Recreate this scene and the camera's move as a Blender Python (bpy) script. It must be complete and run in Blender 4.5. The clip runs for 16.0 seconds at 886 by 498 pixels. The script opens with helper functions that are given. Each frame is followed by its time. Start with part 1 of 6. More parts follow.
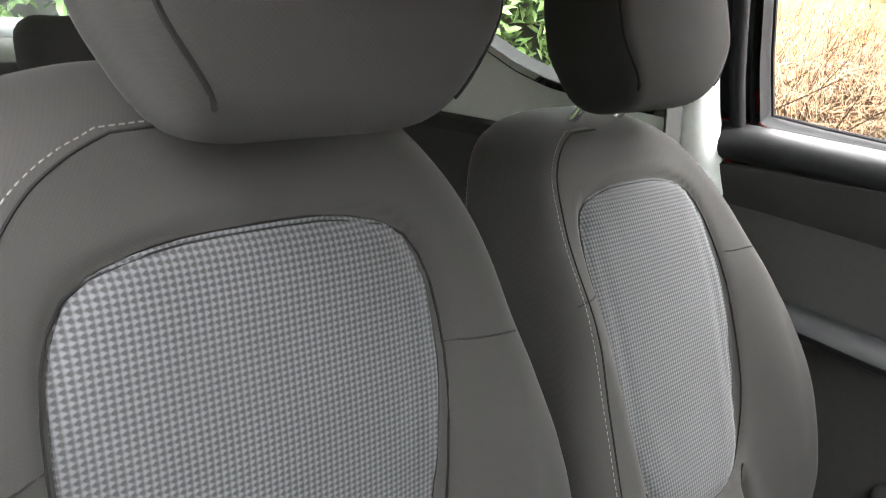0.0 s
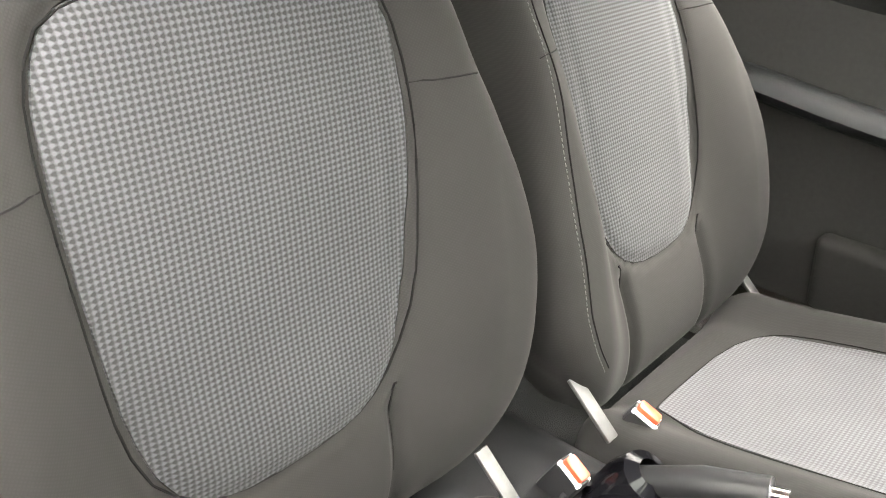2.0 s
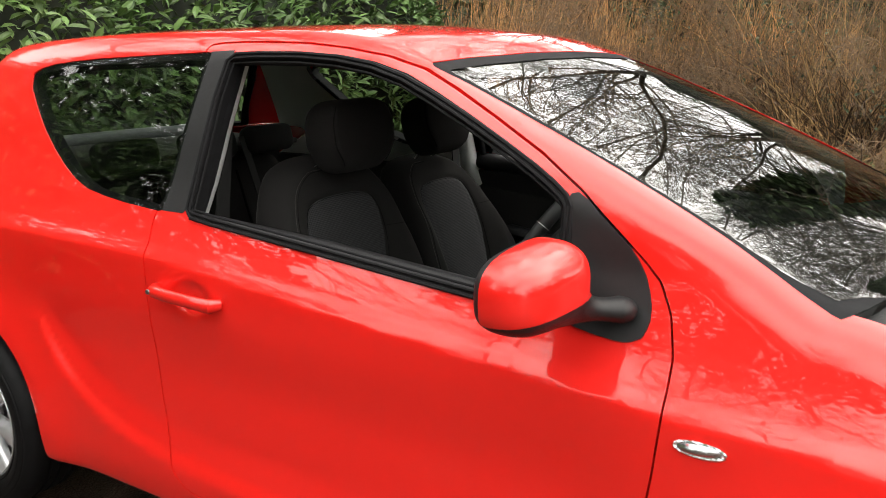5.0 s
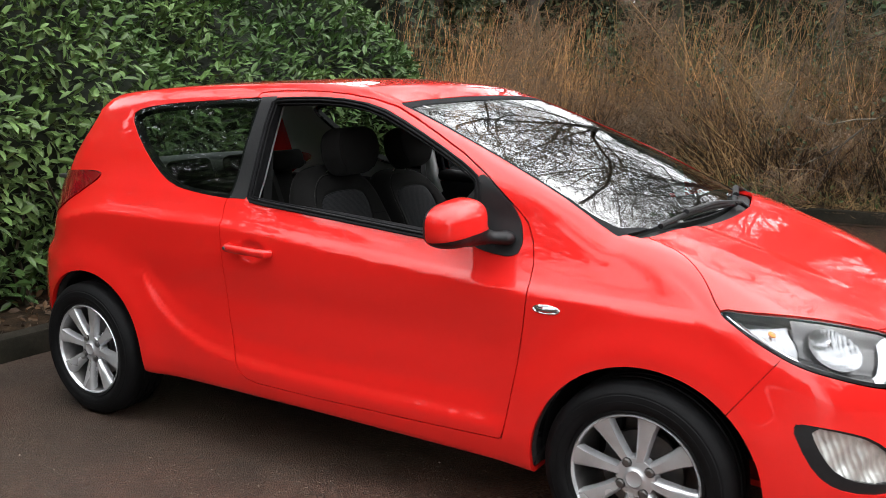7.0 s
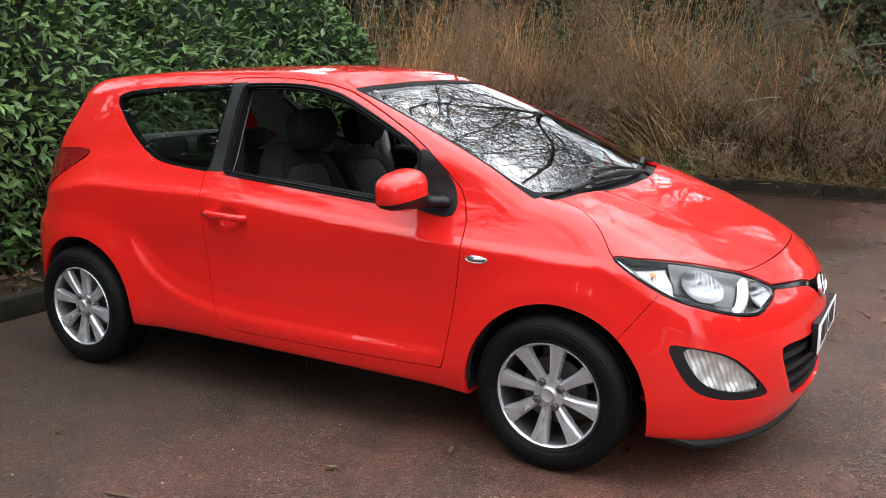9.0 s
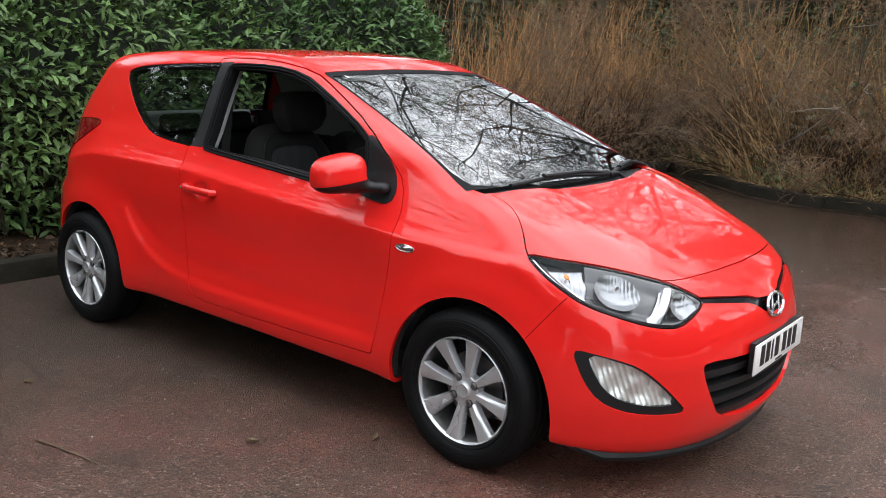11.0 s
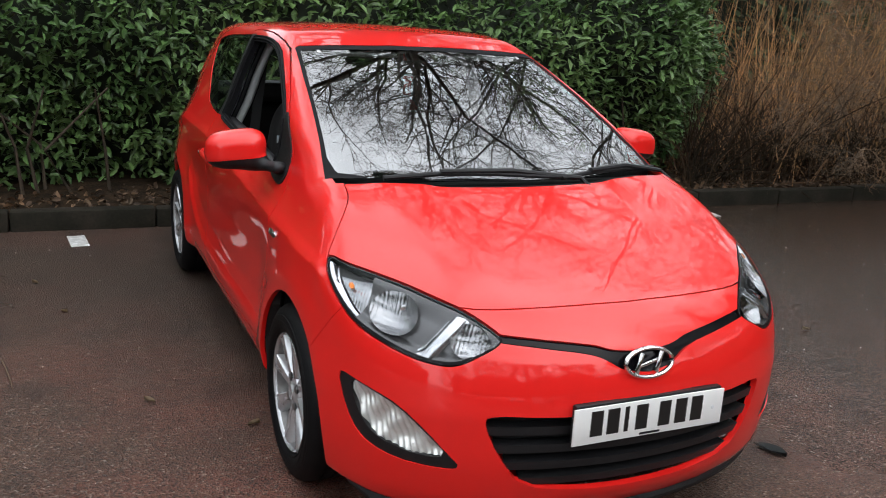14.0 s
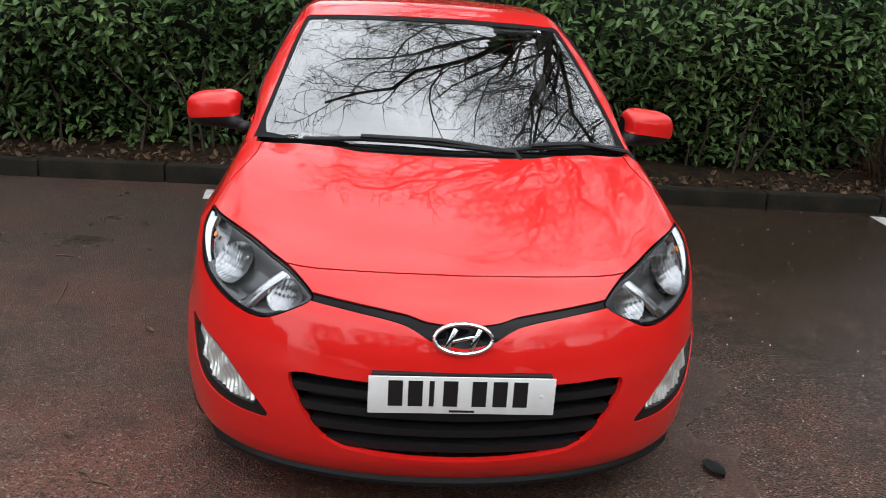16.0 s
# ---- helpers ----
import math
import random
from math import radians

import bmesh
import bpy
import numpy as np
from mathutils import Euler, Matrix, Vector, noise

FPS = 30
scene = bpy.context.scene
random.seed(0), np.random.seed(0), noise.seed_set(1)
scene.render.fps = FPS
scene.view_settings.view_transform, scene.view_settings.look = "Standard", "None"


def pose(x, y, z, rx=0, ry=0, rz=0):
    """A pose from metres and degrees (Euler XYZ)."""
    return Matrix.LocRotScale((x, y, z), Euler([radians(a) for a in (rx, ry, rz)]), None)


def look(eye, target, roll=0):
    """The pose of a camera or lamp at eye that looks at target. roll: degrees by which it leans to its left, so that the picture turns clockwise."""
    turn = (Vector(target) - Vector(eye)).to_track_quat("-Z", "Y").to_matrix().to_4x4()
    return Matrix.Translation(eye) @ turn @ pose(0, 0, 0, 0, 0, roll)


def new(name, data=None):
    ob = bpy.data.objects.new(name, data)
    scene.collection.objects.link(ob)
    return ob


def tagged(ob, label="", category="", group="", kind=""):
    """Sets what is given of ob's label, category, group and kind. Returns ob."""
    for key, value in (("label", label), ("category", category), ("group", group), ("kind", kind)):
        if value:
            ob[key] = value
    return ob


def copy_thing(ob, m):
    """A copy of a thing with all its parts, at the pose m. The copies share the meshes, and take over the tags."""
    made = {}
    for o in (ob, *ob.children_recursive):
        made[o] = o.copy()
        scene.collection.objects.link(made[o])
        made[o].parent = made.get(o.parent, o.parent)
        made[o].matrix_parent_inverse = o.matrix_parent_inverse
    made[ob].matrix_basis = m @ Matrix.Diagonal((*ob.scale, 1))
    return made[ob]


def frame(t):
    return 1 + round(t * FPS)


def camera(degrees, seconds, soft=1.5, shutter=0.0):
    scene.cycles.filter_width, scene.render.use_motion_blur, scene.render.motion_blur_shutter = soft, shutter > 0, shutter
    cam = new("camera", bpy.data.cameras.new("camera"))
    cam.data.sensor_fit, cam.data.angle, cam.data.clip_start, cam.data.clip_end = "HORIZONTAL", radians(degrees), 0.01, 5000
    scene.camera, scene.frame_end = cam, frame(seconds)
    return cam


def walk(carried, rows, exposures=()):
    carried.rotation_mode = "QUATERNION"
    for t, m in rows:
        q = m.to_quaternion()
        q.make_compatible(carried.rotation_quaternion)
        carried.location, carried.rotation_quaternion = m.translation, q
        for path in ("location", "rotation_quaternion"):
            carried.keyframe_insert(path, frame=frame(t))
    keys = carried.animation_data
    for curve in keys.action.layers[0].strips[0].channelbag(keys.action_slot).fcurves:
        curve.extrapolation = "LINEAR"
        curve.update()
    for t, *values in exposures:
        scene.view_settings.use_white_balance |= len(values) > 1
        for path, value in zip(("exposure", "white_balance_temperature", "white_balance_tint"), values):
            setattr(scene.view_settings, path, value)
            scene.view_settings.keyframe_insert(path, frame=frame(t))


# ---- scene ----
cam = camera(52.8, 16.0, soft=0.8, shutter=0.3)
PATH = [
    (0, (-1.012, -0.635, 1.173), (-2.301, 0.796, 0.632), 4.0),
    (0.5, (-0.999, -0.645, 1.166), (-2.262, 0.752, 0.494), 3.9),
    (1, (-0.985, -0.657, 1.153), (-2.202, 0.706, 0.339), 4.0),
    (1.5, (-0.975, -0.656, 1.132), (-2.14, 0.681, 0.209), 3.7),
    (2, (-0.969, -0.671, 1.132), (-2.091, 0.698, 0.201), 2.8),
    (2.5, (-0.918, -0.794, 1.211), (-2.018, 0.699, 0.462), 1.2),
    (3, (-0.761, -1.051, 1.299), (-1.818, 0.525, 0.665), -1.9),
    (3.5, (-0.565, -1.338, 1.381), (-1.59, 0.281, 0.808), -1.8),
    (4, (-0.297, -1.624, 1.417), (-1.35, 0.003, 0.924), 0.6),
    (4.2, (-0.214, -1.729, 1.43), (-1.28, -0.108, 0.944), 0.2),
    (6.3, (0.523, -2.948, 1.454), (-0.511, -1.281, 1.067), -0.2),
    (6.5, (0.59, -3.041, 1.459), (-0.434, -1.365, 1.079), -0.1),
    (7, (0.838, -3.23, 1.465), (-0.205, -1.564, 1.095), -0.2),
    (7.5, (1.0, -3.437, 1.467), (-0.025, -1.757, 1.108), -0.1),
    (8, (1.101, -3.652, 1.492), (0.136, -1.941, 1.117), -0.1),
    (8.5, (1.163, -3.703, 1.516), (0.218, -1.987, 1.113), -0.1),
    (9, (1.189, -3.704, 1.52), (0.227, -2.002, 1.097), -0.3),
    (9.5, (1.195, -3.706, 1.512), (0.23, -2.009, 1.078), -0.4),
    (10, (1.329, -3.649, 1.503), (0.319, -1.978, 1.071), 0.8),
    (10.2, (1.436, -3.584, 1.493), (0.386, -1.937, 1.064), 1.4),
    (12.3, (2.244, -2.674, 1.505), (0.792, -1.373, 1.059), 3.1),
    (12.5, (2.297, -2.568, 1.493), (0.808, -1.31, 1.046), 3.6),
    (13, (2.377, -2.256, 1.505), (0.837, -1.07, 1.033), 3.8),
    (13.5, (2.555, -1.907, 1.521), (0.896, -0.901, 1.033), 3.2),
    (14, (2.718, -1.549, 1.571), (0.965, -0.738, 1.052), 3.3),
    (14.5, (2.795, -1.188, 1.563), (0.993, -0.5, 1.035), 3.0),
    (15, (2.972, -0.844, 1.574), (1.106, -0.376, 1.028), 3.4),
    (15.5, (3.069, -0.552, 1.601), (1.178, -0.256, 1.021), 3.5),
    (16, (3.067, -0.288, 1.578), (1.162, -0.105, 0.997), 3.4),
]
EXPOSURE = [(0, 5.25, 6900, 10), (1, 5.5, 7100, 10), (1.6, 5.6, 7300, 10), (2.0, 5.75, 7500, 10), (2.5, 5.85, 7900, 10), (3, 5.3, 8400, 10), (3.5, 4.1, 8400, 10), (4.2, 2.4, 7800, 10),
            (5.2, 1.4, 7200, 10), (6.3, 1.2, 6800, 10), (9, 1.12, 6400, 10), (12, 0.75, 6350, 10), (16, 0.4, 6350, 10)]
walk(cam, [(t, look(e, g, r)) for t, e, g, r in PATH], EXPOSURE)

# ---- light ----
world = bpy.data.worlds.new("sky")
scene.world = world
world.use_nodes = True
wn = world.node_tree
sky = wn.nodes.new("ShaderNodeTexSky")
sky.sky_type, sky.sun_disc = "NISHITA", False
sky.sun_elevation, sky.sun_rotation = radians(48), radians(56)
sky.air_density, sky.dust_density, sky.ozone_density = 1.0, 4.0, 1.0
grey = wn.nodes.new("ShaderNodeHueSaturation")
grey.inputs["Saturation"].default_value = 0.3
wn.links.new(sky.outputs[0], grey.inputs["Color"])
# the overcast: a pale sheet of cloud, a little uneven, over what is left of the blue
wco, wno = wn.nodes.new("ShaderNodeTexCoord"), wn.nodes.new("ShaderNodeTexNoise")
wno.inputs["Scale"].default_value, wno.inputs["Detail"].default_value = 2.2, 5
wn.links.new(wco.outputs["Generated"], wno.inputs["Vector"])
wramp = wn.nodes.new("ShaderNodeMapRange")
for key, value in zip(("From Min", "From Max", "To Min", "To Max"), (0.32, 0.68, 0.62, 1.36)):
    wramp.inputs[key].default_value = value
wn.links.new(wno.outputs["Fac"], wramp.inputs["Value"])
cloud = wn.nodes.new("ShaderNodeHueSaturation")
cloud.inputs["Color"].default_value = (12.5, 13.0, 13.5, 1)
# an overcast sky is three times as bright overhead as at its rim
wsep, wrise, wmul = wn.nodes.new("ShaderNodeSeparateXYZ"), wn.nodes.new("ShaderNodeMapRange"), wn.nodes.new("ShaderNodeMath")
wn.links.new(wco.outputs["Generated"], wsep.inputs[0])
wn.links.new(wsep.outputs["Z"], wrise.inputs["Value"])
for key, value in zip(("From Min", "From Max", "To Min", "To Max"), (0.0, 1.0, 0.68, 1.0)):
    wrise.inputs[key].default_value = value
wmul.operation = "MULTIPLY"
wn.links.new(wramp.outputs[0], wmul.inputs[0])
wn.links.new(wrise.outputs[0], wmul.inputs[1])
wn.links.new(wmul.outputs[0], cloud.inputs["Value"])
cover = wn.nodes.new("ShaderNodeMix")
cover.data_type = "RGBA"
cover.inputs["Factor"].default_value = 0.85
wn.links.new(grey.outputs[0], cover.inputs["A"])
wn.links.new(cloud.outputs[0], cover.inputs["B"])
wn.links.new(cover.outputs["Result"], wn.nodes["Background"].inputs["Color"])
wn.nodes["Background"].inputs["Strength"].default_value = 0.15
sun = new("sun", bpy.data.lights.new("sun", "SUN"))
sun.data.energy, sun.data.angle, sun.data.color = 0.6, radians(90), (1.0, 0.98, 0.95)
sun.matrix_world = look((5, 6, 8), (0, 0, 0))


# ---- materials ----
def material(name, base, rough=0.5, metal=0.0, coat=0.0, spec=0.5, vary=0.0, scale=20.0, bump=0.0, bscale=200.0,
             second=None, mix_scale=3.0, rough_vary=0.0, random_tint=0.0):
    """A principled surface with grain, blotches and fine relief at real size."""
    m = bpy.data.materials.new(name)
    m.use_nodes = True
    t = m.node_tree
    b = t.nodes["Principled BSDF"]
    b.inputs["Roughness"].default_value = rough
    b.inputs["Metallic"].default_value = metal
    b.inputs["Coat Weight"].default_value = coat
    b.inputs["Coat Roughness"].default_value = 0.03
    b.inputs["Specular IOR Level"].default_value = spec
    b.inputs["Base Color"].default_value = (*base, 1)
    co = t.nodes.new("ShaderNodeTexCoord")
    last = None
    if vary or second:
        n = t.nodes.new("ShaderNodeTexNoise")
        n.inputs["Scale"].default_value, n.inputs["Detail"].default_value = (mix_scale if second else scale), 6
        t.links.new(co.outputs["Object"], n.inputs["Vector"])
        mix = t.nodes.new("ShaderNodeMix")
        mix.data_type = "RGBA"
        ramp = t.nodes.new("ShaderNodeMapRange")
        ramp.inputs["From Min"].default_value, ramp.inputs["From Max"].default_value = 0.35, 0.65
        t.links.new(n.outputs["Fac"], ramp.inputs["Value"])
        t.links.new(ramp.outputs[0], mix.inputs["Factor"])
        mix.inputs["A"].default_value = (*base, 1)
        mix.inputs["B"].default_value = (*(second or base), 1)
        last = mix.outputs["Result"]
        if vary:
            n2 = t.nodes.new("ShaderNodeTexNoise")
            n2.inputs["Scale"].default_value, n2.inputs["Detail"].default_value = scale, 4
            t.links.new(co.outputs["Object"], n2.inputs["Vector"])
            hs = t.nodes.new("ShaderNodeHueSaturation")
            mr = t.nodes.new("ShaderNodeMapRange")
            mr.inputs["From Min"].default_value, mr.inputs["From Max"].default_value = 0.25, 0.75
            mr.inputs["To Min"].default_value, mr.inputs["To Max"].default_value = 1 - vary, 1 + vary
            t.links.new(n2.outputs["Fac"], mr.inputs["Value"])
            t.links.new(mr.outputs[0], hs.inputs["Value"])
            t.links.new(last, hs.inputs["Color"])
            last = hs.outputs[0]
    if random_tint:
        g = t.nodes.new("ShaderNodeNewGeometry")
        hs = t.nodes.new("ShaderNodeHueSaturation")
        mr = t.nodes.new("ShaderNodeMapRange")
        mr.inputs["To Min"].default_value, mr.inputs["To Max"].default_value = 1 - random_tint, 1 + random_tint
        t.links.new(g.outputs["Random Per Island"], mr.inputs["Value"])
        t.links.new(mr.outputs[0], hs.inputs["Value"])
        if last is None:
            hs.inputs["Color"].default_value = (*base, 1)
        else:
            t.links.new(last, hs.inputs["Color"])
        last = hs.outputs[0]
    if last is not None:
        t.links.new(last, b.inputs["Base Color"])
    if rough_vary:
        n3 = t.nodes.new("ShaderNodeTexNoise")
        n3.inputs["Scale"].default_value, n3.inputs["Detail"].default_value = mix_scale, 5
        t.links.new(co.outputs["Object"], n3.inputs["Vector"])
        mr = t.nodes.new("ShaderNodeMapRange")
        mr.inputs["From Min"].default_value, mr.inputs["From Max"].default_value = 0.3, 0.7
        mr.inputs["To Min"].default_value, mr.inputs["To Max"].default_value = rough - rough_vary, rough + rough_vary
        t.links.new(n3.outputs["Fac"], mr.inputs["Value"])
        t.links.new(mr.outputs[0], b.inputs["Roughness"])
    if bump:
        n4 = t.nodes.new("ShaderNodeTexNoise")
        n4.inputs["Scale"].default_value, n4.inputs["Detail"].default_value = bscale, 3
        t.links.new(co.outputs["Object"], n4.inputs["Vector"])
        bp = t.nodes.new("ShaderNodeBump")
        bp.inputs["Strength"].default_value, bp.inputs["Distance"].default_value = bump, 0.004
        t.links.new(n4.outputs["Fac"], bp.inputs["Height"])
        t.links.new(bp.outputs[0], b.inputs["Normal"])
    return m


def glass(name, tint, gloss=0.0, ior=1.5):
    """A thin pane: tinted see-through with a mirror gloss that grows at a slant."""
    m = bpy.data.materials.new(name)
    m.use_nodes = True
    t = m.node_tree
    t.nodes.remove(t.nodes["Principled BSDF"])
    a, g, x = (t.nodes.new("ShaderNodeBsdf" + k) for k in ("Transparent", "Glossy", "Transparent"))
    mix, fr = t.nodes.new("ShaderNodeMixShader"), t.nodes.new("ShaderNodeLayerWeight")
    a.inputs[0].default_value = (*tint, 1)
    g.inputs["Roughness"].default_value = 0.0
    fr.inputs["Blend"].default_value = 0.5
    t.nodes.remove(x)
    # gloss by Schlick's rule, the same from both sides of the pane
    rise, add = t.nodes.new("ShaderNodeMath"), t.nodes.new("ShaderNodeMath")
    rise.operation, add.operation = "POWER", "MULTIPLY_ADD"
    rise.inputs[1].default_value = 5.0
    r0 = ((ior - 1) / (ior + 1)) ** 2 + gloss
    add.inputs[1].default_value, add.inputs[2].default_value = 1 - r0, r0
    add.use_clamp = True
    t.links.new(fr.outputs["Facing"], rise.inputs[0])
    t.links.new(rise.outputs[0], add.inputs[0])
    t.links.new(add.outputs[0], mix.inputs[0])
    t.links.new(a.outputs[0], mix.inputs[1])
    t.links.new(g.outputs[0], mix.inputs[2])
    t.links.new(mix.outputs[0], t.nodes["Material Output"].inputs[0])
    return m


RED = material("red_paint", (0.72, 0.014, 0.011), 0.45, 0.0, 1.0, spec=0.1, vary=0.03, scale=900)
paint = RED.node_tree.nodes["Principled BSDF"]
paint.inputs["Coat IOR"].default_value, paint.inputs["Coat Roughness"].default_value = 1.52, 0.0
# the faint ripple of pressed and lacquered sheet
ripple, wave, where = (RED.node_tree.nodes.new("ShaderNode" + k) for k in ("TexNoise", "Bump", "TexCoord"))
ripple.inputs["Scale"].default_value, ripple.inputs["Detail"].default_value = 11, 1
wave.inputs["Strength"].default_value, wave.inputs["Distance"].default_value = 1.0, 0.00026
RED.node_tree.links.new(where.outputs["Object"], ripple.inputs["Vector"])
RED.node_tree.links.new(ripple.outputs["Fac"], wave.inputs["Height"])
RED.node_tree.links.new(wave.outputs[0], paint.inputs["Coat Normal"])
BLACK = material("black_plastic", (0.011, 0.011, 0.012), 0.45, spec=0.3, vary=0.15, scale=60, bump=0.15, bscale=900)
GLOSS = material("gloss_black", (0.004, 0.004, 0.005), 0.12, spec=0.16)
RUBBER = material("rubber_seal", (0.008, 0.008, 0.009), 0.75, spec=0.15, vary=0.2, scale=40)
TYRE = material("tyre_rubber", (0.0045, 0.0045, 0.005), 0.6, spec=0.16, vary=0.3, scale=25, bump=0.2, bscale=300)
ALLOY = material("silver_alloy", (0.56, 0.565, 0.58), 0.24, 0.6, vary=0.05, scale=30, rough_vary=0.06)
CHROME = material("chrome", (0.85, 0.85, 0.86), 0.07, 1.0)
STEEL = material("dull_steel", (0.17, 0.165, 0.16), 0.45, 0.9, vary=0.2, scale=30)
DARK = material("underbody_black", (0.008, 0.008, 0.008), 0.85)
SCREEN = glass("windscreen_glass", (0.43, 0.46, 0.45), 0.35)
TINTED = glass("tinted_glass", (0.58, 0.62, 0.60), 0.07)
CLEAR = glass("clear_lens", (0.95, 0.955, 0.96), 0.0, 1.28)
LAMP = material("lamp_reflector", (0.32, 0.325, 0.335), 0.16, 1.0, vary=0.2, scale=60)
SMOKE = material("smoked_chrome", (0.085, 0.086, 0.088), 0.24, 0.6, vary=0.2, scale=25)
BAND = material("chrome_strip", (0.50, 0.51, 0.53), 0.16, 0.95)
FOGCHROME = material("fog_reflector", (0.80, 0.79, 0.75), 0.2, 0.5, vary=0.15, scale=40)
LAMPDARK = material("lamp_bezel", (0.006, 0.006, 0.007), 0.5, spec=0.15)
AMBER = material("amber_lens", (0.75, 0.20, 0.03), 0.15)
WHITEPLASTIC = material("white_lens", (0.75, 0.76, 0.78), 0.12)
TAIL = material("tail_lamp_red", (0.22, 0.004, 0.008), 0.08, coat=1.0)
LINER = material("grey_headlining", (0.55, 0.55, 0.54), 0.95, vary=0.05, scale=300, bump=0.2, bscale=800)
TRIM = material("dark_door_trim", (0.029, 0.0272, 0.0270), 0.65, spec=0.3, vary=0.12, scale=120, bump=0.3, bscale=1200)
PLATE = material("plate_white", (0.78, 0.78, 0.76), 0.3, vary=0.03, scale=20)
INK = material("plate_black", (0.01, 0.01, 0.01), 0.4)


# ---- mesh helpers ----
def part(name, bm, mat, parent=None, label="", smooth=True):
    """Links a bmesh or a mesh as one mesh object under a thing or a part."""
    if isinstance(bm, bmesh.types.BMesh):
        me = bpy.data.meshes.new(name)
        bm.normal_update()
        bm.to_mesh(me)
        bm.free()
        if smooth:
            me.polygons.foreach_set("use_smooth", [True] * len(me.polygons))
            me.set_sharp_from_angle(angle=radians(38))
    else:
        me = bm
    if not me.materials:
        me.materials.append(mat)
    ob = new(name, me)
    if parent is not None:
        ob.parent = parent
    if label:
        tagged(ob, label)
    return ob


def from_arrays(name, verts, faces, normals=None, smooth=True):
    me = bpy.data.meshes.new(name)
    me.from_pydata(np.asarray(verts, float).tolist(), [], faces.tolist() if isinstance(faces, np.ndarray) else faces)
    if smooth:
        me.polygons.foreach_set("use_smooth", np.ones(len(me.polygons), bool))
    if normals is not None:
        me.normals_split_custom_set_from_vertices(np.asarray(normals, float).tolist())
    me.update()
    return me


def box(sx, sy, sz, m=None, bevel=0.0, seg=2, bm=None):
    """A bevelled box of full sizes, centred on the pose m."""
    b = bmesh.new()
    bmesh.ops.create_cube(b, size=1.0, matrix=Matrix.Diagonal((sx, sy, sz, 1)))
    if bevel:
        bmesh.ops.bevel(b, geom=list(b.edges), offset=bevel, segments=seg, affect="EDGES", profile=0.5)
    if m is not None:
        bmesh.ops.transform(b, matrix=m, verts=b.verts)
    return joined(bm, b)


def joined(bm, b):
    if bm is None:
        return b
    me = bpy.data.meshes.new("tmp")
    b.to_mesh(me)
    b.free()
    bm.from_mesh(me)
    bpy.data.meshes.remove(me)
    return bm


def tube(points, radius, sides=10, bm=None, closed=False, radii=None, flat=1.0):
    """A round bar along a line of points."""
    b = bmesh.new()
    pts = [Vector(p) for p in points]
    rings, n = [], len(pts)
    up = Vector((0, 0, 1))
    for i, p in enumerate(pts):
        a, c = pts[i - 1] if (i or closed) else p, pts[(i + 1) % n] if (i < n - 1 or closed) else p
        d = (c - a).normalized()
        s = d.cross(up)
        if s.length < 0.05:
            s = d.cross(Vector((1, 0, 0)))
        s.normalize()
        u = s.cross(d)
        r = radii[i] if radii else radius
        rings.append([b.verts.new(p + s * math.cos(k * math.tau / sides) * r + u * math.sin(k * math.tau / sides) * r * flat) for k in range(sides)])
    for i in range(n if closed else n - 1):
        j = (i + 1) % n
        for k in range(sides):
            b.faces.new((rings[i][k], rings[i][(k + 1) % sides], rings[j][(k + 1) % sides], rings[j][k]))
    if not closed:
        b.faces.new(rings[0][::-1])
        b.faces.new(rings[-1])
    bmesh.ops.recalc_face_normals(b, faces=b.faces)
    return joined(bm, b)


def lathe(profile, axis="y", steps=64, bm=None, closed=False):
    """Turns a profile of (radius, along) about an axis through the origin."""
    b = bmesh.new()
    rings = []
    for k in range(steps):
        a = k * math.tau / steps
        ring = []
        for r, h in profile:
            c, s = r * math.cos(a), r * math.sin(a)
            ring.append(b.verts.new({"y": (c, h, s), "x": (h, c, s), "z": (c, s, h)}[axis]))
        rings.append(ring)
    m = len(profile)
    for k in range(steps):
        j = (k + 1) % steps
        for i in range(m if closed else m - 1):
            b.faces.new((rings[k][i], rings[k][(i + 1) % m], rings[j][(i + 1) % m], rings[j][i]))
    bmesh.ops.remove_doubles(b, verts=b.verts, dist=1e-6)
    bmesh.ops.recalc_face_normals(b, faces=b.faces)
    return joined(bm, b)


def rounded(points, times=3, closed=True):
    """Chaikin's corner cutting."""
    p = np.asarray(points, float)
    for _ in range(times):
        q = np.roll(p, -1, 0) if closed else p[1:]
        a = p if closed else p[:-1]
        new_p = np.empty((2 * len(a), 2))
        new_p[0::2], new_p[1::2] = 0.75 * a + 0.25 * q, 0.25 * a + 0.75 * q
        if not closed:
            new_p = np.vstack([p[:1], new_p, p[-1:]])
        p = new_p
    return p


def inside(u, v, poly):
    """Signed distance to a closed outline, positive within it."""
    p = np.stack([u, v], -1)
    best = np.full(len(p), 1e9)
    odd = np.zeros(len(p), bool)
    for a, b in zip(poly, np.roll(poly, -1, 0)):
        e = b - a
        w = p - a
        k = np.clip((w @ e) / max(e @ e, 1e-12), 0, 1)
        best = np.minimum(best, ((w - k[:, None] * e) ** 2).sum(1))
        cross = (a[1] > p[:, 1]) != (b[1] > p[:, 1])
        with np.errstate(divide="ignore", invalid="ignore"):
            xx = a[0] + (p[:, 1] - a[1]) * e[0] / (e[1] if e[1] else 1e-12)
        odd ^= cross & (p[:, 0] < xx)
    d = np.sqrt(best)
    return np.where(odd, d, -d)


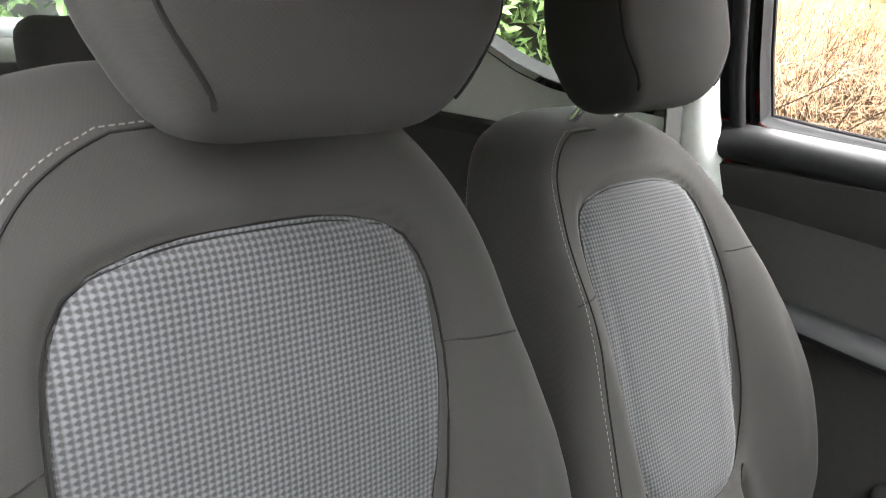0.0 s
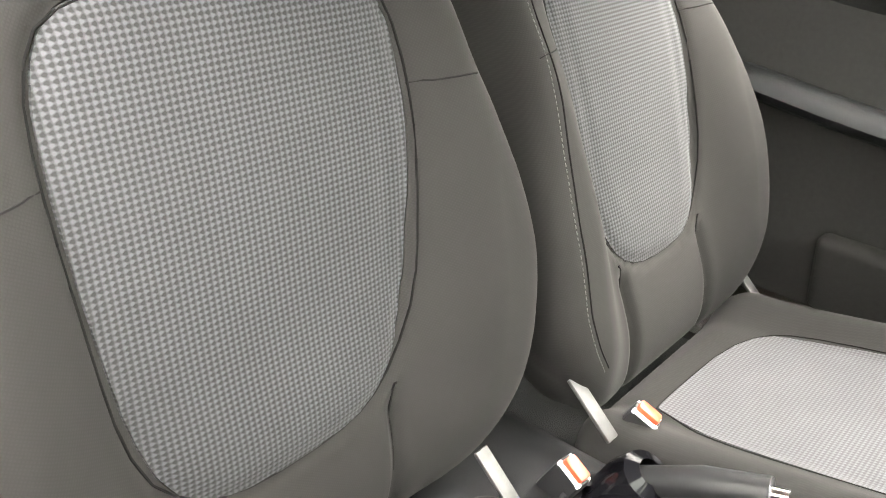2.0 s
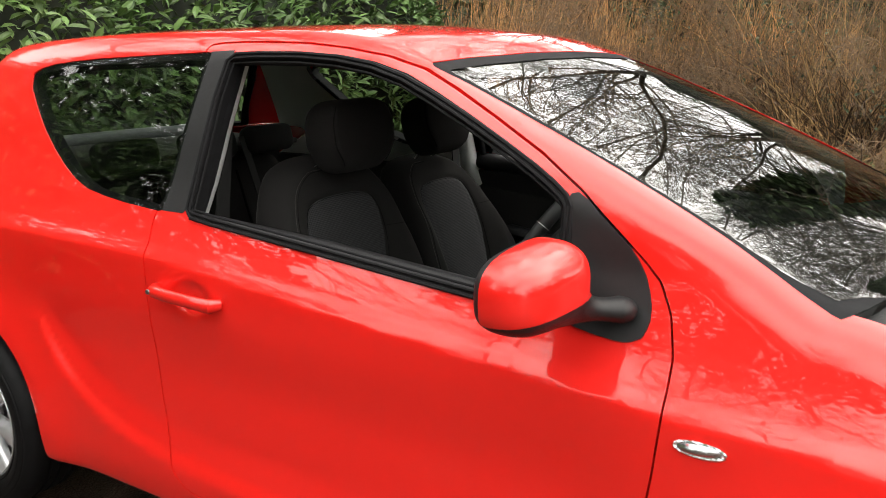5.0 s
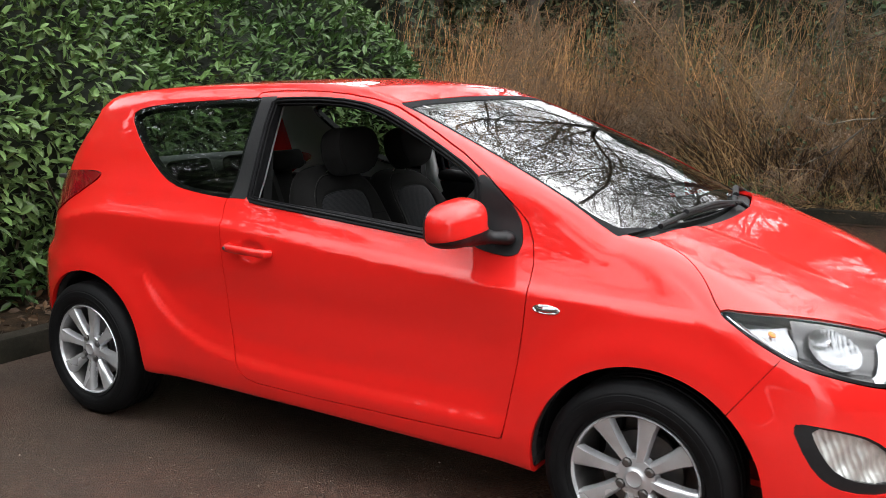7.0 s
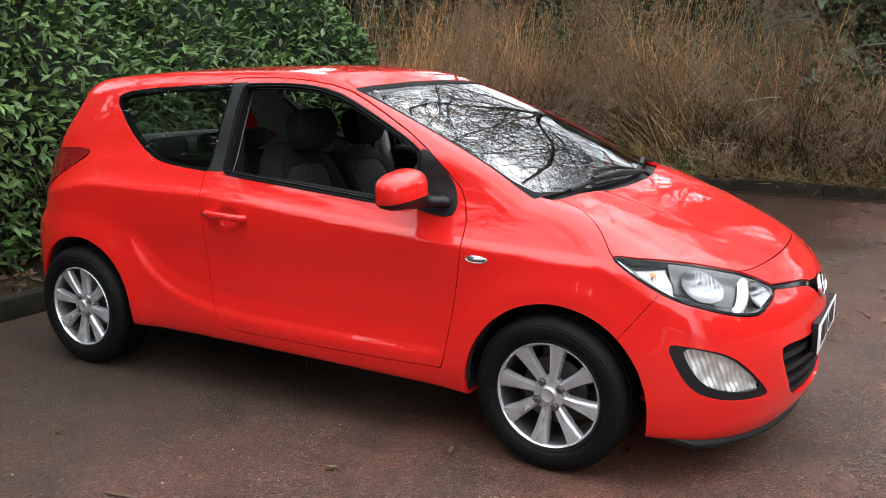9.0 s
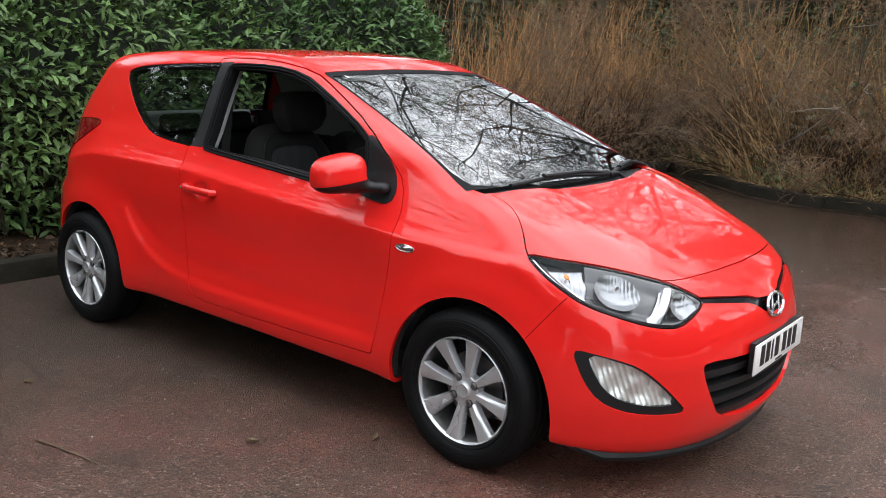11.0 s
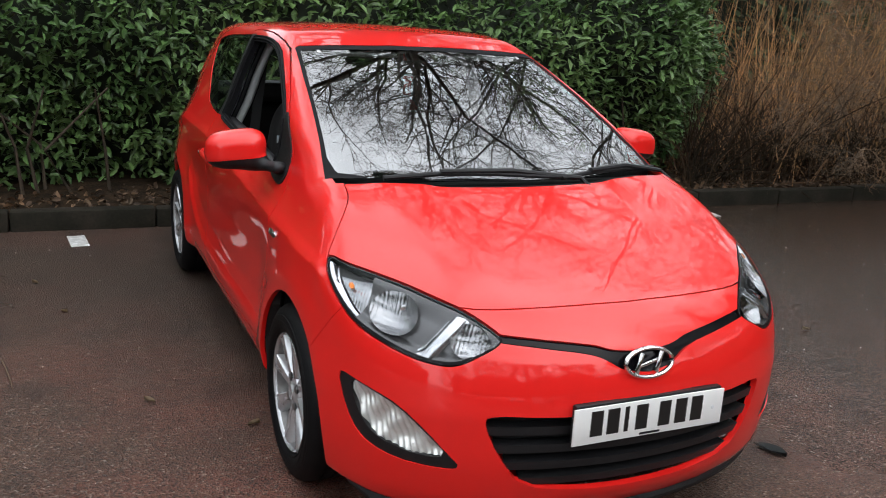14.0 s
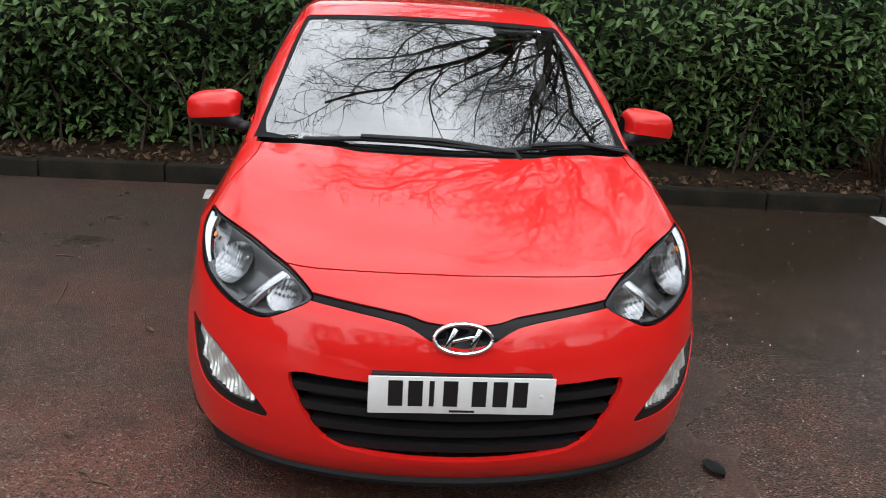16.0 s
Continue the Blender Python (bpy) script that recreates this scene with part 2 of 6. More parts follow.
def clip(surf, f):
    """The part of a triangle surface (verts, normals, tris) where f >= 0, cut cleanly along f = 0."""
    V, N, T = surf
    ins = f >= 0
    k = ins[T].sum(1)
    out, pairs = [T[k == 3]], []
    for want, odd_in in ((1, True), (2, False)):
        t = T[k == want]
        if not len(t):
            continue
        first = np.argmax(ins[t] == odd_in, 1)
        t = np.stack([t[np.arange(len(t)), (first + i) % 3] for i in range(3)], 1)
        pairs.append((want, t))
    e = [np.sort(t[:, [0, i]], 1) for _, t in pairs for i in (1, 2)]
    if e:
        allp = np.vstack(e)
        key, inv = np.unique(allp[:, 0].astype(np.int64) * len(V) + allp[:, 1], return_inverse=True)
        a, b = key // len(V), key % len(V)
        w = (f[a] / (f[a] - f[b]))[:, None]
        V2, N2 = V[a] * (1 - w) + V[b] * w, N[a] * (1 - w) + N[b] * w
        N2 /= np.linalg.norm(N2, axis=1)[:, None]
        inv = inv + len(V)
        pos = 0
        for want, t in pairs:
            ab, ac = inv[pos:pos + len(t)], inv[pos + len(t):pos + 2 * len(t)]
            pos += 2 * len(t)
            if want == 1:
                out.append(np.stack([t[:, 0], ab, ac], 1))
            else:
                out += [np.stack([ab, t[:, 1], t[:, 2]], 1), np.stack([ab, t[:, 2], ac], 1)]
        V, N = np.vstack([V, V2]), np.vstack([N, N2])
    T = np.vstack(out)
    used, T = np.unique(T, return_inverse=True)
    T = T.reshape(-1, 3)
    V, N = V[used], N[used]
    area = np.linalg.norm(np.cross(V[T[:, 1]] - V[T[:, 0]], V[T[:, 2]] - V[T[:, 0]]), axis=1)
    return V, N, T[area > 1e-9]


def skin(name, surf, depth=0.014, shift=0.0, flip=False):
    """A mesh from a cut surface, moved by shift along its normals, with its rim turned inwards by depth."""
    V, N, T = surf
    V = V + N * shift
    if flip:
        T, N = T[:, ::-1], -N
    if depth:
        e = np.vstack([T[:, [0, 1]], T[:, [1, 2]], T[:, [2, 0]]])
        s = np.sort(e, 1)
        key = s[:, 0].astype(np.int64) * len(V) + s[:, 1]
        _, i, c = np.unique(key, return_index=True, return_counts=True)
        rim = e[i[c == 1]]
        ids, loc = np.unique(rim, return_inverse=True)
        loc = loc.reshape(-1, 2)
        n, m = len(V), len(ids)
        side = np.zeros((m, 3))
        d = V[rim[:, 1]] - V[rim[:, 0]]
        cr = np.cross(d, N[rim[:, 0]])
        for j in (0, 1):
            np.add.at(side, loc[:, j], cr)
        side /= np.maximum(np.linalg.norm(side, axis=1), 1e-9)[:, None]
        V = np.vstack([V, V[ids], V[ids] - N[ids] * depth])
        N = np.vstack([N, side, side])
        a, b = n + loc[:, 0], n + loc[:, 1]
        q = np.vstack([np.stack([a, a + m, b], 1), np.stack([b, a + m, b + m], 1)])
        T = np.vstack([T, q])
    return from_arrays(name, V, T, N)


def smax(a, b, r):
    h = np.maximum(r - np.abs(a - b), 0) / r
    return np.maximum(a, b) + h * h * r * 0.25


def smin(a, b, r):
    return -smax(-a, -b, r)


def step(a, b, x):
    t = np.clip((x - a) / (b - a), 0, 1)
    return t * t * (3 - 2 * t)


def curve(x, xs, ys):
    """A smooth line through a few knots (monotone cubic)."""
    xs, ys = np.asarray(xs, float), np.asarray(ys, float)
    h = np.diff(xs)
    d = np.diff(ys) / h
    m = np.empty(len(xs))
    m[0], m[-1] = d[0], d[-1]
    for i in range(1, len(xs) - 1):
        m[i] = 0 if d[i - 1] * d[i] <= 0 else 3 * (h[i - 1] + h[i]) / ((2 * h[i] + h[i - 1]) / d[i - 1] + (h[i] + 2 * h[i - 1]) / d[i])
    i = np.clip(np.searchsorted(xs, x) - 1, 0, len(xs) - 2)
    t = (x - xs[i]) / h[i]
    lo, hi = x < xs[0], x > xs[-1]
    t2, t3 = t * t, t * t * t
    v = (2 * t3 - 3 * t2 + 1) * ys[i] + (t3 - 2 * t2 + t) * h[i] * m[i] + (-2 * t3 + 3 * t2) * ys[i + 1] + (t3 - t2) * h[i] * m[i + 1]
    return np.where(lo, ys[0] + (x - xs[0]) * m[0], np.where(hi, ys[-1] + (x - xs[-1]) * m[-1], v))


# ---- the car's form: a field that is zero on its skin; x ahead from the front axle, z up ----
FRONT, REAR, HUB = 0.0, -2.525, 0.298


def side_width(x, z):
    zs = curve(x, (-3.2, -2.75, -2.35, -1.70, -1.20, -0.36, 0.2, 0.8), (0.79, 0.865, 0.932, 0.925, 0.889, 0.826, 0.80, 0.76))
    lift = (zs - 0.90) * step(0.45, 0.75, z) * (1 - step(1.02, 1.15, z))
    q = z - lift
    w = curve(q, (0.10, 0.25, 0.36, 0.50, 0.65, 0.80, 0.875, 0.890, 0.900, 0.925, 1.03, 1.20, 1.38, 1.50),
              (0.765, 0.812, 0.828, 0.826, 0.820, 0.818, 0.816, 0.8145, 0.8085, 0.789, 0.736, 0.680, 0.606, 0.55))
    # the swage that sweeps down from the rear wheel to the sill
    zc = 0.385 + 0.30 * np.exp(-np.maximum(x + 2.14, 0) / 0.20)
    mid = step(-2.25, -2.05, x) * (1 - step(-0.55, -0.35, x))
    w = w + mid * (0.012 * (1 - step(zc - 0.022, zc + 0.027, z)) - 0.012 * step(zc, zc + 0.1, z) * (1 - step(0.62, 0.8, z)))
    for c in (FRONT + 0.015, REAR + 0.03):
        r = np.hypot(x - c, z - HUB)
        w = w + 0.026 * np.exp(-(np.maximum(r - 0.36, 0) / 0.10) ** 2) * step(0.2, 0.3, r)
    # the finger dish behind the door handle
    w = w - 0.016 * np.exp(-(((x + 1.525) / 0.055) ** 2 + ((z - 0.838) / 0.036) ** 2) ** 2)
    # plan: slimmer towards both ends
    w = w - 0.09 * step(-2.2, -3.3, x) ** 2 - 0.05 * step(-2.0, -3.2, x) * step(0.9, 1.4, z)
    return w - 0.03 * step(0.0, 0.7, x)


def bonnet_top(x, y):
    a = np.abs(y)
    zc = curve(x, (-0.6, -0.12, 0.0, 0.2, 0.4, 0.6, 0.66, 0.7, 0.8), (1.04, 1.02, 1.0, 0.949, 0.885, 0.808, 0.780, 0.757, 0.69))
    k = 0.16 + 0.84 * step(-0.15, 0.6, x)
    bulge = 0.009 * step(0.30, 0.40, a) * (1 - step(0.5, 0.62, a)) * (1 - step(0.45, 0.7, x))
    return zc - k * (0.11 * a ** 2 + 0.30 * a ** 6) + bulge


def pane_x(y, z):
    return -2.40 * (z - 1.0) - 0.25 * y ** 2 + 0.035 * np.sin(np.clip((z - 1.0) / 0.41, 0, 1) * 3.1416)


def field(x, y, z):
    a = np.abs(y)
    side = a - side_width(x, z)
    nose_x = curve(z, (0.10, 0.17, 0.25, 0.40, 0.48, 0.56, 0.635, 0.70, 0.755, 0.87), (0.67, 0.765, 0.815, 0.838, 0.838, 0.826, 0.803, 0.768, 0.715, 0.53))
    nose = (x - nose_x + 0.34 * a ** 2 + 0.60 * a ** 6) * 0.85
    # a crease across the bumper's corners under the lamps
    tail_x = curve(z, (0.15, 0.3, 0.5, 0.68, 0.76, 0.95, 1.05, 1.25, 1.385, 1.48), (-3.05, -3.16, -3.20, -3.18, -3.12, -3.07, -3.03, -2.90, -2.80, -2.70))
    tail = (tail_x + 0.28 * a ** 2 + 0.65 * a ** 6 - x) * 0.9
    roof = z - curve(x, (-3.0, -2.8, -2.4, -2.0, -1.5, -1.2, -1.0, -0.7), (1.375, 1.405, 1.450, 1.470, 1.478, 1.460, 1.424, 1.35)) + 0.075 * a ** 2
    pane = (x - pane_x(y, z)) * 0.385
    top = smin(z - bonnet_top(x, y), smax(roof, pane, 0.04), 0.006)
    f = smax(side, top, 0.075)
    f = smax(f, tail, 0.12)
    f = smax(f, nose, 0.07)
    low = curve(x, (-3.2, -2.9, -2.0, -0.4, 0.35, 0.85), (0.30, 0.25, 0.26, 0.24, 0.200, 0.138))
    return smax(f, low - z, 0.03)


def skin_of(fn, lo, hi, h):
    """The zero surface of a field as quads, drawn on to the true surface, with its true normals."""
    ax = [np.arange(l, u + h, h) for l, u in zip(lo, hi)]
    X, Y, Z = np.meshgrid(*ax, indexing="ij")
    G = fn(X, Y, Z)
    s = G < 0
    n = np.array(G.shape)
    cell = np.full(n - 1, -1, np.int64)
    cnt = sum(s[i:n[0] - 1 + i, j:n[1] - 1 + j, k:n[2] - 1 + k].astype(int) for i in (0, 1) for j in (0, 1) for k in (0, 1))
    ci = np.argwhere((cnt > 0) & (cnt < 8))
    cell[tuple(ci.T)] = np.arange(len(ci))
    P = np.stack([ax[d][ci[:, d]] for d in range(3)], 1) + h / 2
    faces = []
    for d in range(3):
        sl0, sl1 = [slice(None)] * 3, [slice(None)] * 3
        sl0[d], sl1[d] = slice(0, -1), slice(1, None)
        e = np.argwhere(s[tuple(sl0)] != s[tuple(sl1)])
        o = [i for i in range(3) if i != d]
        ok = (e[:, o[0]] > 0) & (e[:, o[1]] > 0) & (e[:, o[0]] < n[o[0]] - 1) & (e[:, o[1]] < n[o[1]] - 1)
        e = e[ok]
        q = []
        for da, db in ((-1, -1), (0, -1), (0, 0), (-1, 0)):
            c = e.copy()
            c[:, o[0]] += da
            c[:, o[1]] += db
            q.append(cell[tuple(c.T)])
        q = np.stack(q, 1)
        flip = s[tuple(e.T)]
        if d == 1:
            flip = ~flip
        q[~flip] = q[~flip][:, ::-1]
        faces.append(q)
    Q = np.vstack(faces)

    def grad(p):
        g = np.empty_like(p)
        for d in range(3):
            o = np.zeros(3)
            o[d] = 0.0015
            g[:, d] = (fn(*(p + o).T) - fn(*(p - o).T)) / 0.003
        return g

    for _ in range(5):
        g = grad(P)
        P = P - g * (fn(*P.T) / np.maximum((g * g).sum(1), 1e-6))[:, None]
    g = grad(P)
    N = g / np.linalg.norm(g, axis=1)[:, None]
    T = np.vstack([Q[:, [0, 1, 2]], Q[:, [0, 2, 3]]])
    return P, N, T


# ---- the car's outlines, in side view (x, z), front view (y, z) and a slanting view (|y| - x, z) ----
QUARTER = rounded([(-2.40, 1.325), (-2.33, 1.358), (-2.15, 1.378), (-1.95, 1.390), (-1.70, 1.403), (-1.645, 1.406), (-1.648, 1.38), (-1.682, 1.04), (-1.686, 1.018), (-1.72, 1.020), (-1.88, 1.030), (-2.03, 1.052), (-2.16, 1.115), (-2.28, 1.21)], 1)
PILLAR = np.array([(-1.652, 1.405), (-1.56, 1.41), (-1.585, 1.385), (-1.605, 1.022), (-1.70, 1.022)])
OPENING = rounded([(-1.575, 1.025), (-1.59, 1.035), (-1.575, 1.378), (-1.55, 1.389), (-1.29, 1.393), (-1.09, 1.367), (-0.92, 1.300), (-0.722, 1.207), (-0.628, 1.152), (-0.612, 1.13),
                   (-0.612, 0.965), (-0.63, 0.948), (-0.82, 0.963), (-1.3, 1.003)], 1)
DOOR = rounded([(-1.71, 1.0), (-1.70, 1.02), (-1.675, 1.41), (-1.66, 1.425), (-1.515, 1.431), (-1.29, 1.427), (-1.055, 1.394), (-0.873, 1.320), (-0.623, 1.196), (-0.472, 1.075), (-0.40, 1.005),
                (-0.365, 0.87), (-0.385, 0.65), (-0.435, 0.345), (-0.445, 0.330), (-1.48, 0.322), (-1.59, 0.345), (-1.635, 0.45), (-1.665, 0.60), (-1.68, 0.80), (-1.69, 0.93)], 1)
SAIL = rounded([(-0.612, 1.165), (-0.59, 1.166), (-0.50, 1.10), (-0.452, 1.045), (-0.428, 0.99), (-0.424, 0.945), (-0.445, 0.912), (-0.55, 0.922), (-0.612, 0.94)], 1)
HEAD = rounded([(0.575, 0.838), (0.45, 0.828), (0.34, 0.822), (0.165, 0.804), (0.02, 0.783), (-0.107, 0.762), (-0.235, 0.725), (-0.295, 0.698), (-0.20, 0.655), (-0.135, 0.632), (-0.05, 0.632), (0.06, 0.645), (0.20, 0.672), (0.335, 0.700), (0.45, 0.748), (0.54, 0.80)], 2)
FOG = rounded([(0.385, 0.556), (0.30, 0.549), (0.18, 0.534), (0.065, 0.508), (-0.05, 0.447), (-0.165, 0.366), (-0.20, 0.335), (0.0, 0.338), (0.14, 0.353), (0.25, 0.385), (0.325, 0.45)], 1)
FOGLENS = rounded([(0.320, 0.546), (0.19, 0.529), (0.075, 0.503), (-0.03, 0.449), (-0.15, 0.372), (-0.04, 0.366), (0.10, 0.380), (0.20, 0.408), (0.265, 0.46)], 1)
GRILLE = rounded([(0.475, 0.508), (0.30, 0.500), (0, 0.496), (-0.30, 0.500), (-0.475, 0.508), (-0.485, 0.48), (-0.44, 0.38), (-0.37, 0.285), (-0.2, 0.26), (0, 0.254), (0.2, 0.26), (0.37, 0.285), (0.44, 0.38), (0.485, 0.48)], 1)
BONNET = rounded([(-0.5, -0.2), (-0.5, 0.645), (-0.12, 0.640), (0.0, 0.645), (0.06, 0.66), (0.14, 0.71), (0.225, 0.79), (0.30, 0.76), (0.46, 0.655), (0.606, 0.500), (0.655, 0.25), (0.668, 0.0), (0.668, -0.2)], 2)
SCREENLINE = rounded([(-0.695, 0.985), (-0.675, 1.01), (-0.565, 1.375), (-0.54, 1.394), (0, 1.410), (0.54, 1.394), (0.565, 1.375), (0.675, 1.01), (0.695, 0.985), (0, 0.97)], 1)
HATCHGLASS = rounded([(-0.66, 1.06), (-0.65, 1.10), (-0.59, 1.32), (-0.56, 1.35), (0, 1.365), (0.56, 1.35), (0.59, 1.32), (0.65, 1.10), (0.66, 1.06), (0, 1.03)], 1)
TAILLAMP = rounded([(-2.46, 1.075), (-2.62, 1.085), (-3.2, 1.03), (-3.2, 0.80), (-3.02, 0.80), (-2.86, 0.86), (-2.62, 0.99)], 2)


def cut(surf, f, gap=0.0):
    """Splits a surface along f = 0, leaving a gap: what lies within, and the rest."""
    v = f(*surf[0].T)
    return clip(surf, v - gap), clip(surf, -v - gap)


def on_side(poly, sign, near=0.3):
    return lambda x, y, z: np.minimum(inside(x, z, poly), sign * y - near)


def base_line(y):
    return 0.0 - 0.25 * y ** 2


car = tagged(new("car"), "bright red three-door hatchback parked on wet tarmac, driver's window open", "car")
shell = skin_of(field, (-3.25, -0.95, 0.10), (0.90, 0.95, 1.55), 0.0155)


def arch(c, r):
    return lambda x, y, z: np.minimum(r - np.hypot(x - c, (z - HUB) * np.where(z < HUB, 0.8, 1.0)), np.abs(y) - 0.48)


_, shell = cut(shell, arch(FRONT + 0.018, 0.353))
_, shell = cut(shell, arch(REAR + 0.03, 0.362))
_, shell = cut(shell, lambda x, y, z: np.minimum(0.175 + 0.025 * step(0.5, 0.2, x) + 0.12 * step(-2.6, -3.1, x) - z + 0.06 * step(0.1, -0.4, x), 0.62 - np.abs(y)))

screen, shell = cut(shell, lambda x, y, z: np.minimum.reduce([inside(y, z, SCREENLINE), x - pane_x(y, z) + 0.05, base_line(y) - x]))
hatch_glass, shell = cut(shell, lambda x, y, z: np.minimum(inside(y, z, HATCHGLASS), -2.62 - x))
quarter = {}
lamp, fog, tail, door, seal, sail = {}, {}, {}, {}, {}, {}
for s in (-1, 1):
    quarter[s], shell = cut(shell, on_side(QUARTER, s))
    band, shell = cut(shell, lambda x, y, z: np.minimum(on_side(PILLAR, s)(x, y, z), 1))
    lamp[s], shell = cut(shell, lambda x, y, z: np.minimum.reduce([inside(s * y - x, z, HEAD), s * y - 0.2, x - 0.1]), 0.002)
    fog[s], shell = cut(shell, lambda x, y, z: np.minimum.reduce([inside(s * y - x, z, FOG), s * y - 0.2, x - 0.3]))
    tail[s], shell = cut(shell, lambda x, y, z: np.minimum(on_side(TAILLAMP, s, 0.36)(x, y, z), 1), 0.002)
    door[s], shell = cut(shell, on_side(DOOR, s), 0.0022)
    part("pillar_band", skin("pillar_band", band, 0.012, 0.001), BLACK, car, "matt black window pillar strip")
    sail[s], door[s] = cut(door[s], on_side(SAIL, s))
    hole = cut(door[s], on_side(OPENING, s))
    seal[s], door[s] = cut(hole[1], lambda x, y, z: inside(x, z, OPENING) + 0.016)
    if s == 1:
        part("door_window", skin("door_window", hole[0], 0, -0.02), CLEAR, car, "clear closed passenger window glass")
bonnet, shell = cut(shell, lambda x, y, z: np.minimum.reduce([inside(x, np.abs(y), BONNET), x - base_line(y) - 0.05, z - 0.6]), 0.002)
cowl, shell = cut(shell, lambda x, y, z: np.minimum.reduce([x - base_line(y) + 0.03, base_line(y) + 0.05 - x, 0.665 - np.abs(y), z - 0.85]))
grille, shell = cut(shell, lambda x, y, z: np.minimum(inside(y, z, GRILLE), x - 0.5))


def slot(x, y, z):
    a = np.abs(y)
    mid = curve(a, (0, 0.08, 0.16, 0.30, 0.44), (0.632, 0.642, 0.670, 0.690, 0.706))
    half = curve(a, (0, 0.08, 0.13, 0.2, 0.44), (0.028, 0.024, 0.016, 0.012, 0.010))
    return np.minimum.reduce([half - np.abs(z - mid), 0.47 - a, x - 0.5])


strip, shell = cut(shell, slot)
bumper, shell = cut(shell, lambda x, y, z: np.minimum.reduce([x - (0.255 + 0.75 * (z - 0.55)), 0.81 - z]), 0.0012)

part("body_shell", skin("body_shell", shell, 0.016), RED, car, "glossy red painted steel body")
part("bonnet", skin("bonnet", bonnet, 0.016), RED, car, "glossy red bonnet")
part("front_bumper", skin("front_bumper", bumper, 0.02), RED, car, "glossy red front bumper")
part("windscreen", skin("windscreen", screen, 0, -0.004), SCREEN, car, "windscreen mirroring bare branches")
part("rear_window", skin("rear_window", hatch_glass, 0, -0.004), TINTED, car, "rear window glass")
part("cowl", skin("cowl", cowl, 0.03, -0.022), BLACK, car, "black plastic scuttle panel")
for s in (-1, 1):
    d = part("door", skin("door", door[s], 0.016), RED, car, "glossy red front door")
    part("window_seal", skin("window_seal", seal[s], 0.035, 0.002), RUBBER, d, "black rubber window seal")
    part("mirror_base", skin("mirror_base", sail[s], 0.03, 0.004), BLACK, d, "black mirror sail panel")
    part("quarter_window", skin("quarter_window", quarter[s], 0, -0.003), TINTED, car, "tinted fixed rear side window")
    part("window_gasket", skin("window_gasket", clip(quarter[s], 0.016 - on_side(QUARTER, s)(*quarter[s][0].T)), 0.034, -0.0045), RUBBER, car)
    part("tail_lamp", skin("tail_lamp", tail[s], 0.03, 0.004), TAIL, car, "red tail lamp")

# inner skins: headlining and pillars, then the dark shell that shuts off the gaps
SX, SY, SZ = shell[0].T
near_glass = np.minimum.reduce([inside(SY, SZ, HATCHGLASS) + 0.045, -2.62 - SX, SZ - 1.06])
cabin = clip(shell, np.minimum.reduce([SZ - 0.955, SX + 3.2, -0.35 - SX, -near_glass]))
part("rear_gasket", skin("rear_gasket", clip(hatch_glass, 0.014 - inside(hatch_glass[0][:, 1], hatch_glass[0][:, 2], HATCHGLASS)), 0.02, -0.006), RUBBER, car)
part("headlining", skin("headlining", cabin, 0.0185, -0.035, True), LINER, car, "light grey headlining and pillar trim")
lowside = clip(shell, np.minimum.reduce([0.962 - shell[0][:, 2], shell[0][:, 0] + 3.3, -0.25 - shell[0][:, 0], shell[0][:, 2] - 0.22]))
part("side_trim", skin("side_trim", lowside, 0.03, -0.05, True), TRIM, car, "dark rear side trim")

# ---- lamps, grille, plate, mirrors and other fittings ----
def piece(surf, f):
    return clip(surf, f(*surf[0].T))


def sunk(name, surf, depth_of):
    """A moulded surface sunk below the lens by a depth that varies over it."""
    V, N, T = surf
    return from_arrays(name, V - N * depth_of(*V.T)[:, None], T)


def oval(u0, z0, ru, rz, turn=0.0):
    c, k = math.cos(turn), math.sin(turn)
    return lambda u, z: np.hypot((c * (u - u0) + k * (z - z0)) / ru, (c * (z - z0) - k * (u - u0)) / rz)


fine = skin_of(field, (0.08, 0.22, 0.56), (0.80, 0.80, 0.87), 0.0045)
fine = clip(fine, inside(fine[0][:, 1] - fine[0][:, 0], fine[0][:, 2], HEAD) - 0.002)
haze = skin_of(field, (0.38, 0.42, 0.30), (0.80, 0.80, 0.56), 0.0045)
haze = clip(haze, inside(haze[0][:, 1] - haze[0][:, 0], haze[0][:, 2], FOG))
MAIN, INNER, OUTER = oval(0.165, 0.741, 0.108, 0.050, 0.10), oval(-0.168, 0.693, 0.078, 0.042, 0.25), oval(0.395, 0.786, 0.062, 0.030, 0.2)
# the mouth of the lamp's inner cup, open at the top
CUP = rounded([(0.60, 0.90), (-0.16, 0.90), (-0.11, 0.80), (-0.01, 0.690), (0.015, 0.668), (0.06, 0.664), (0.20, 0.690), (0.33, 0.720), (0.42, 0.763), (0.50, 0.815)], 2)


def other_side(surf, s):
    V, N, T = surf
    return (V, N, T) if s > 0 else (V * (1, -1, 1), N * (1, -1, 1), T[:, ::-1])


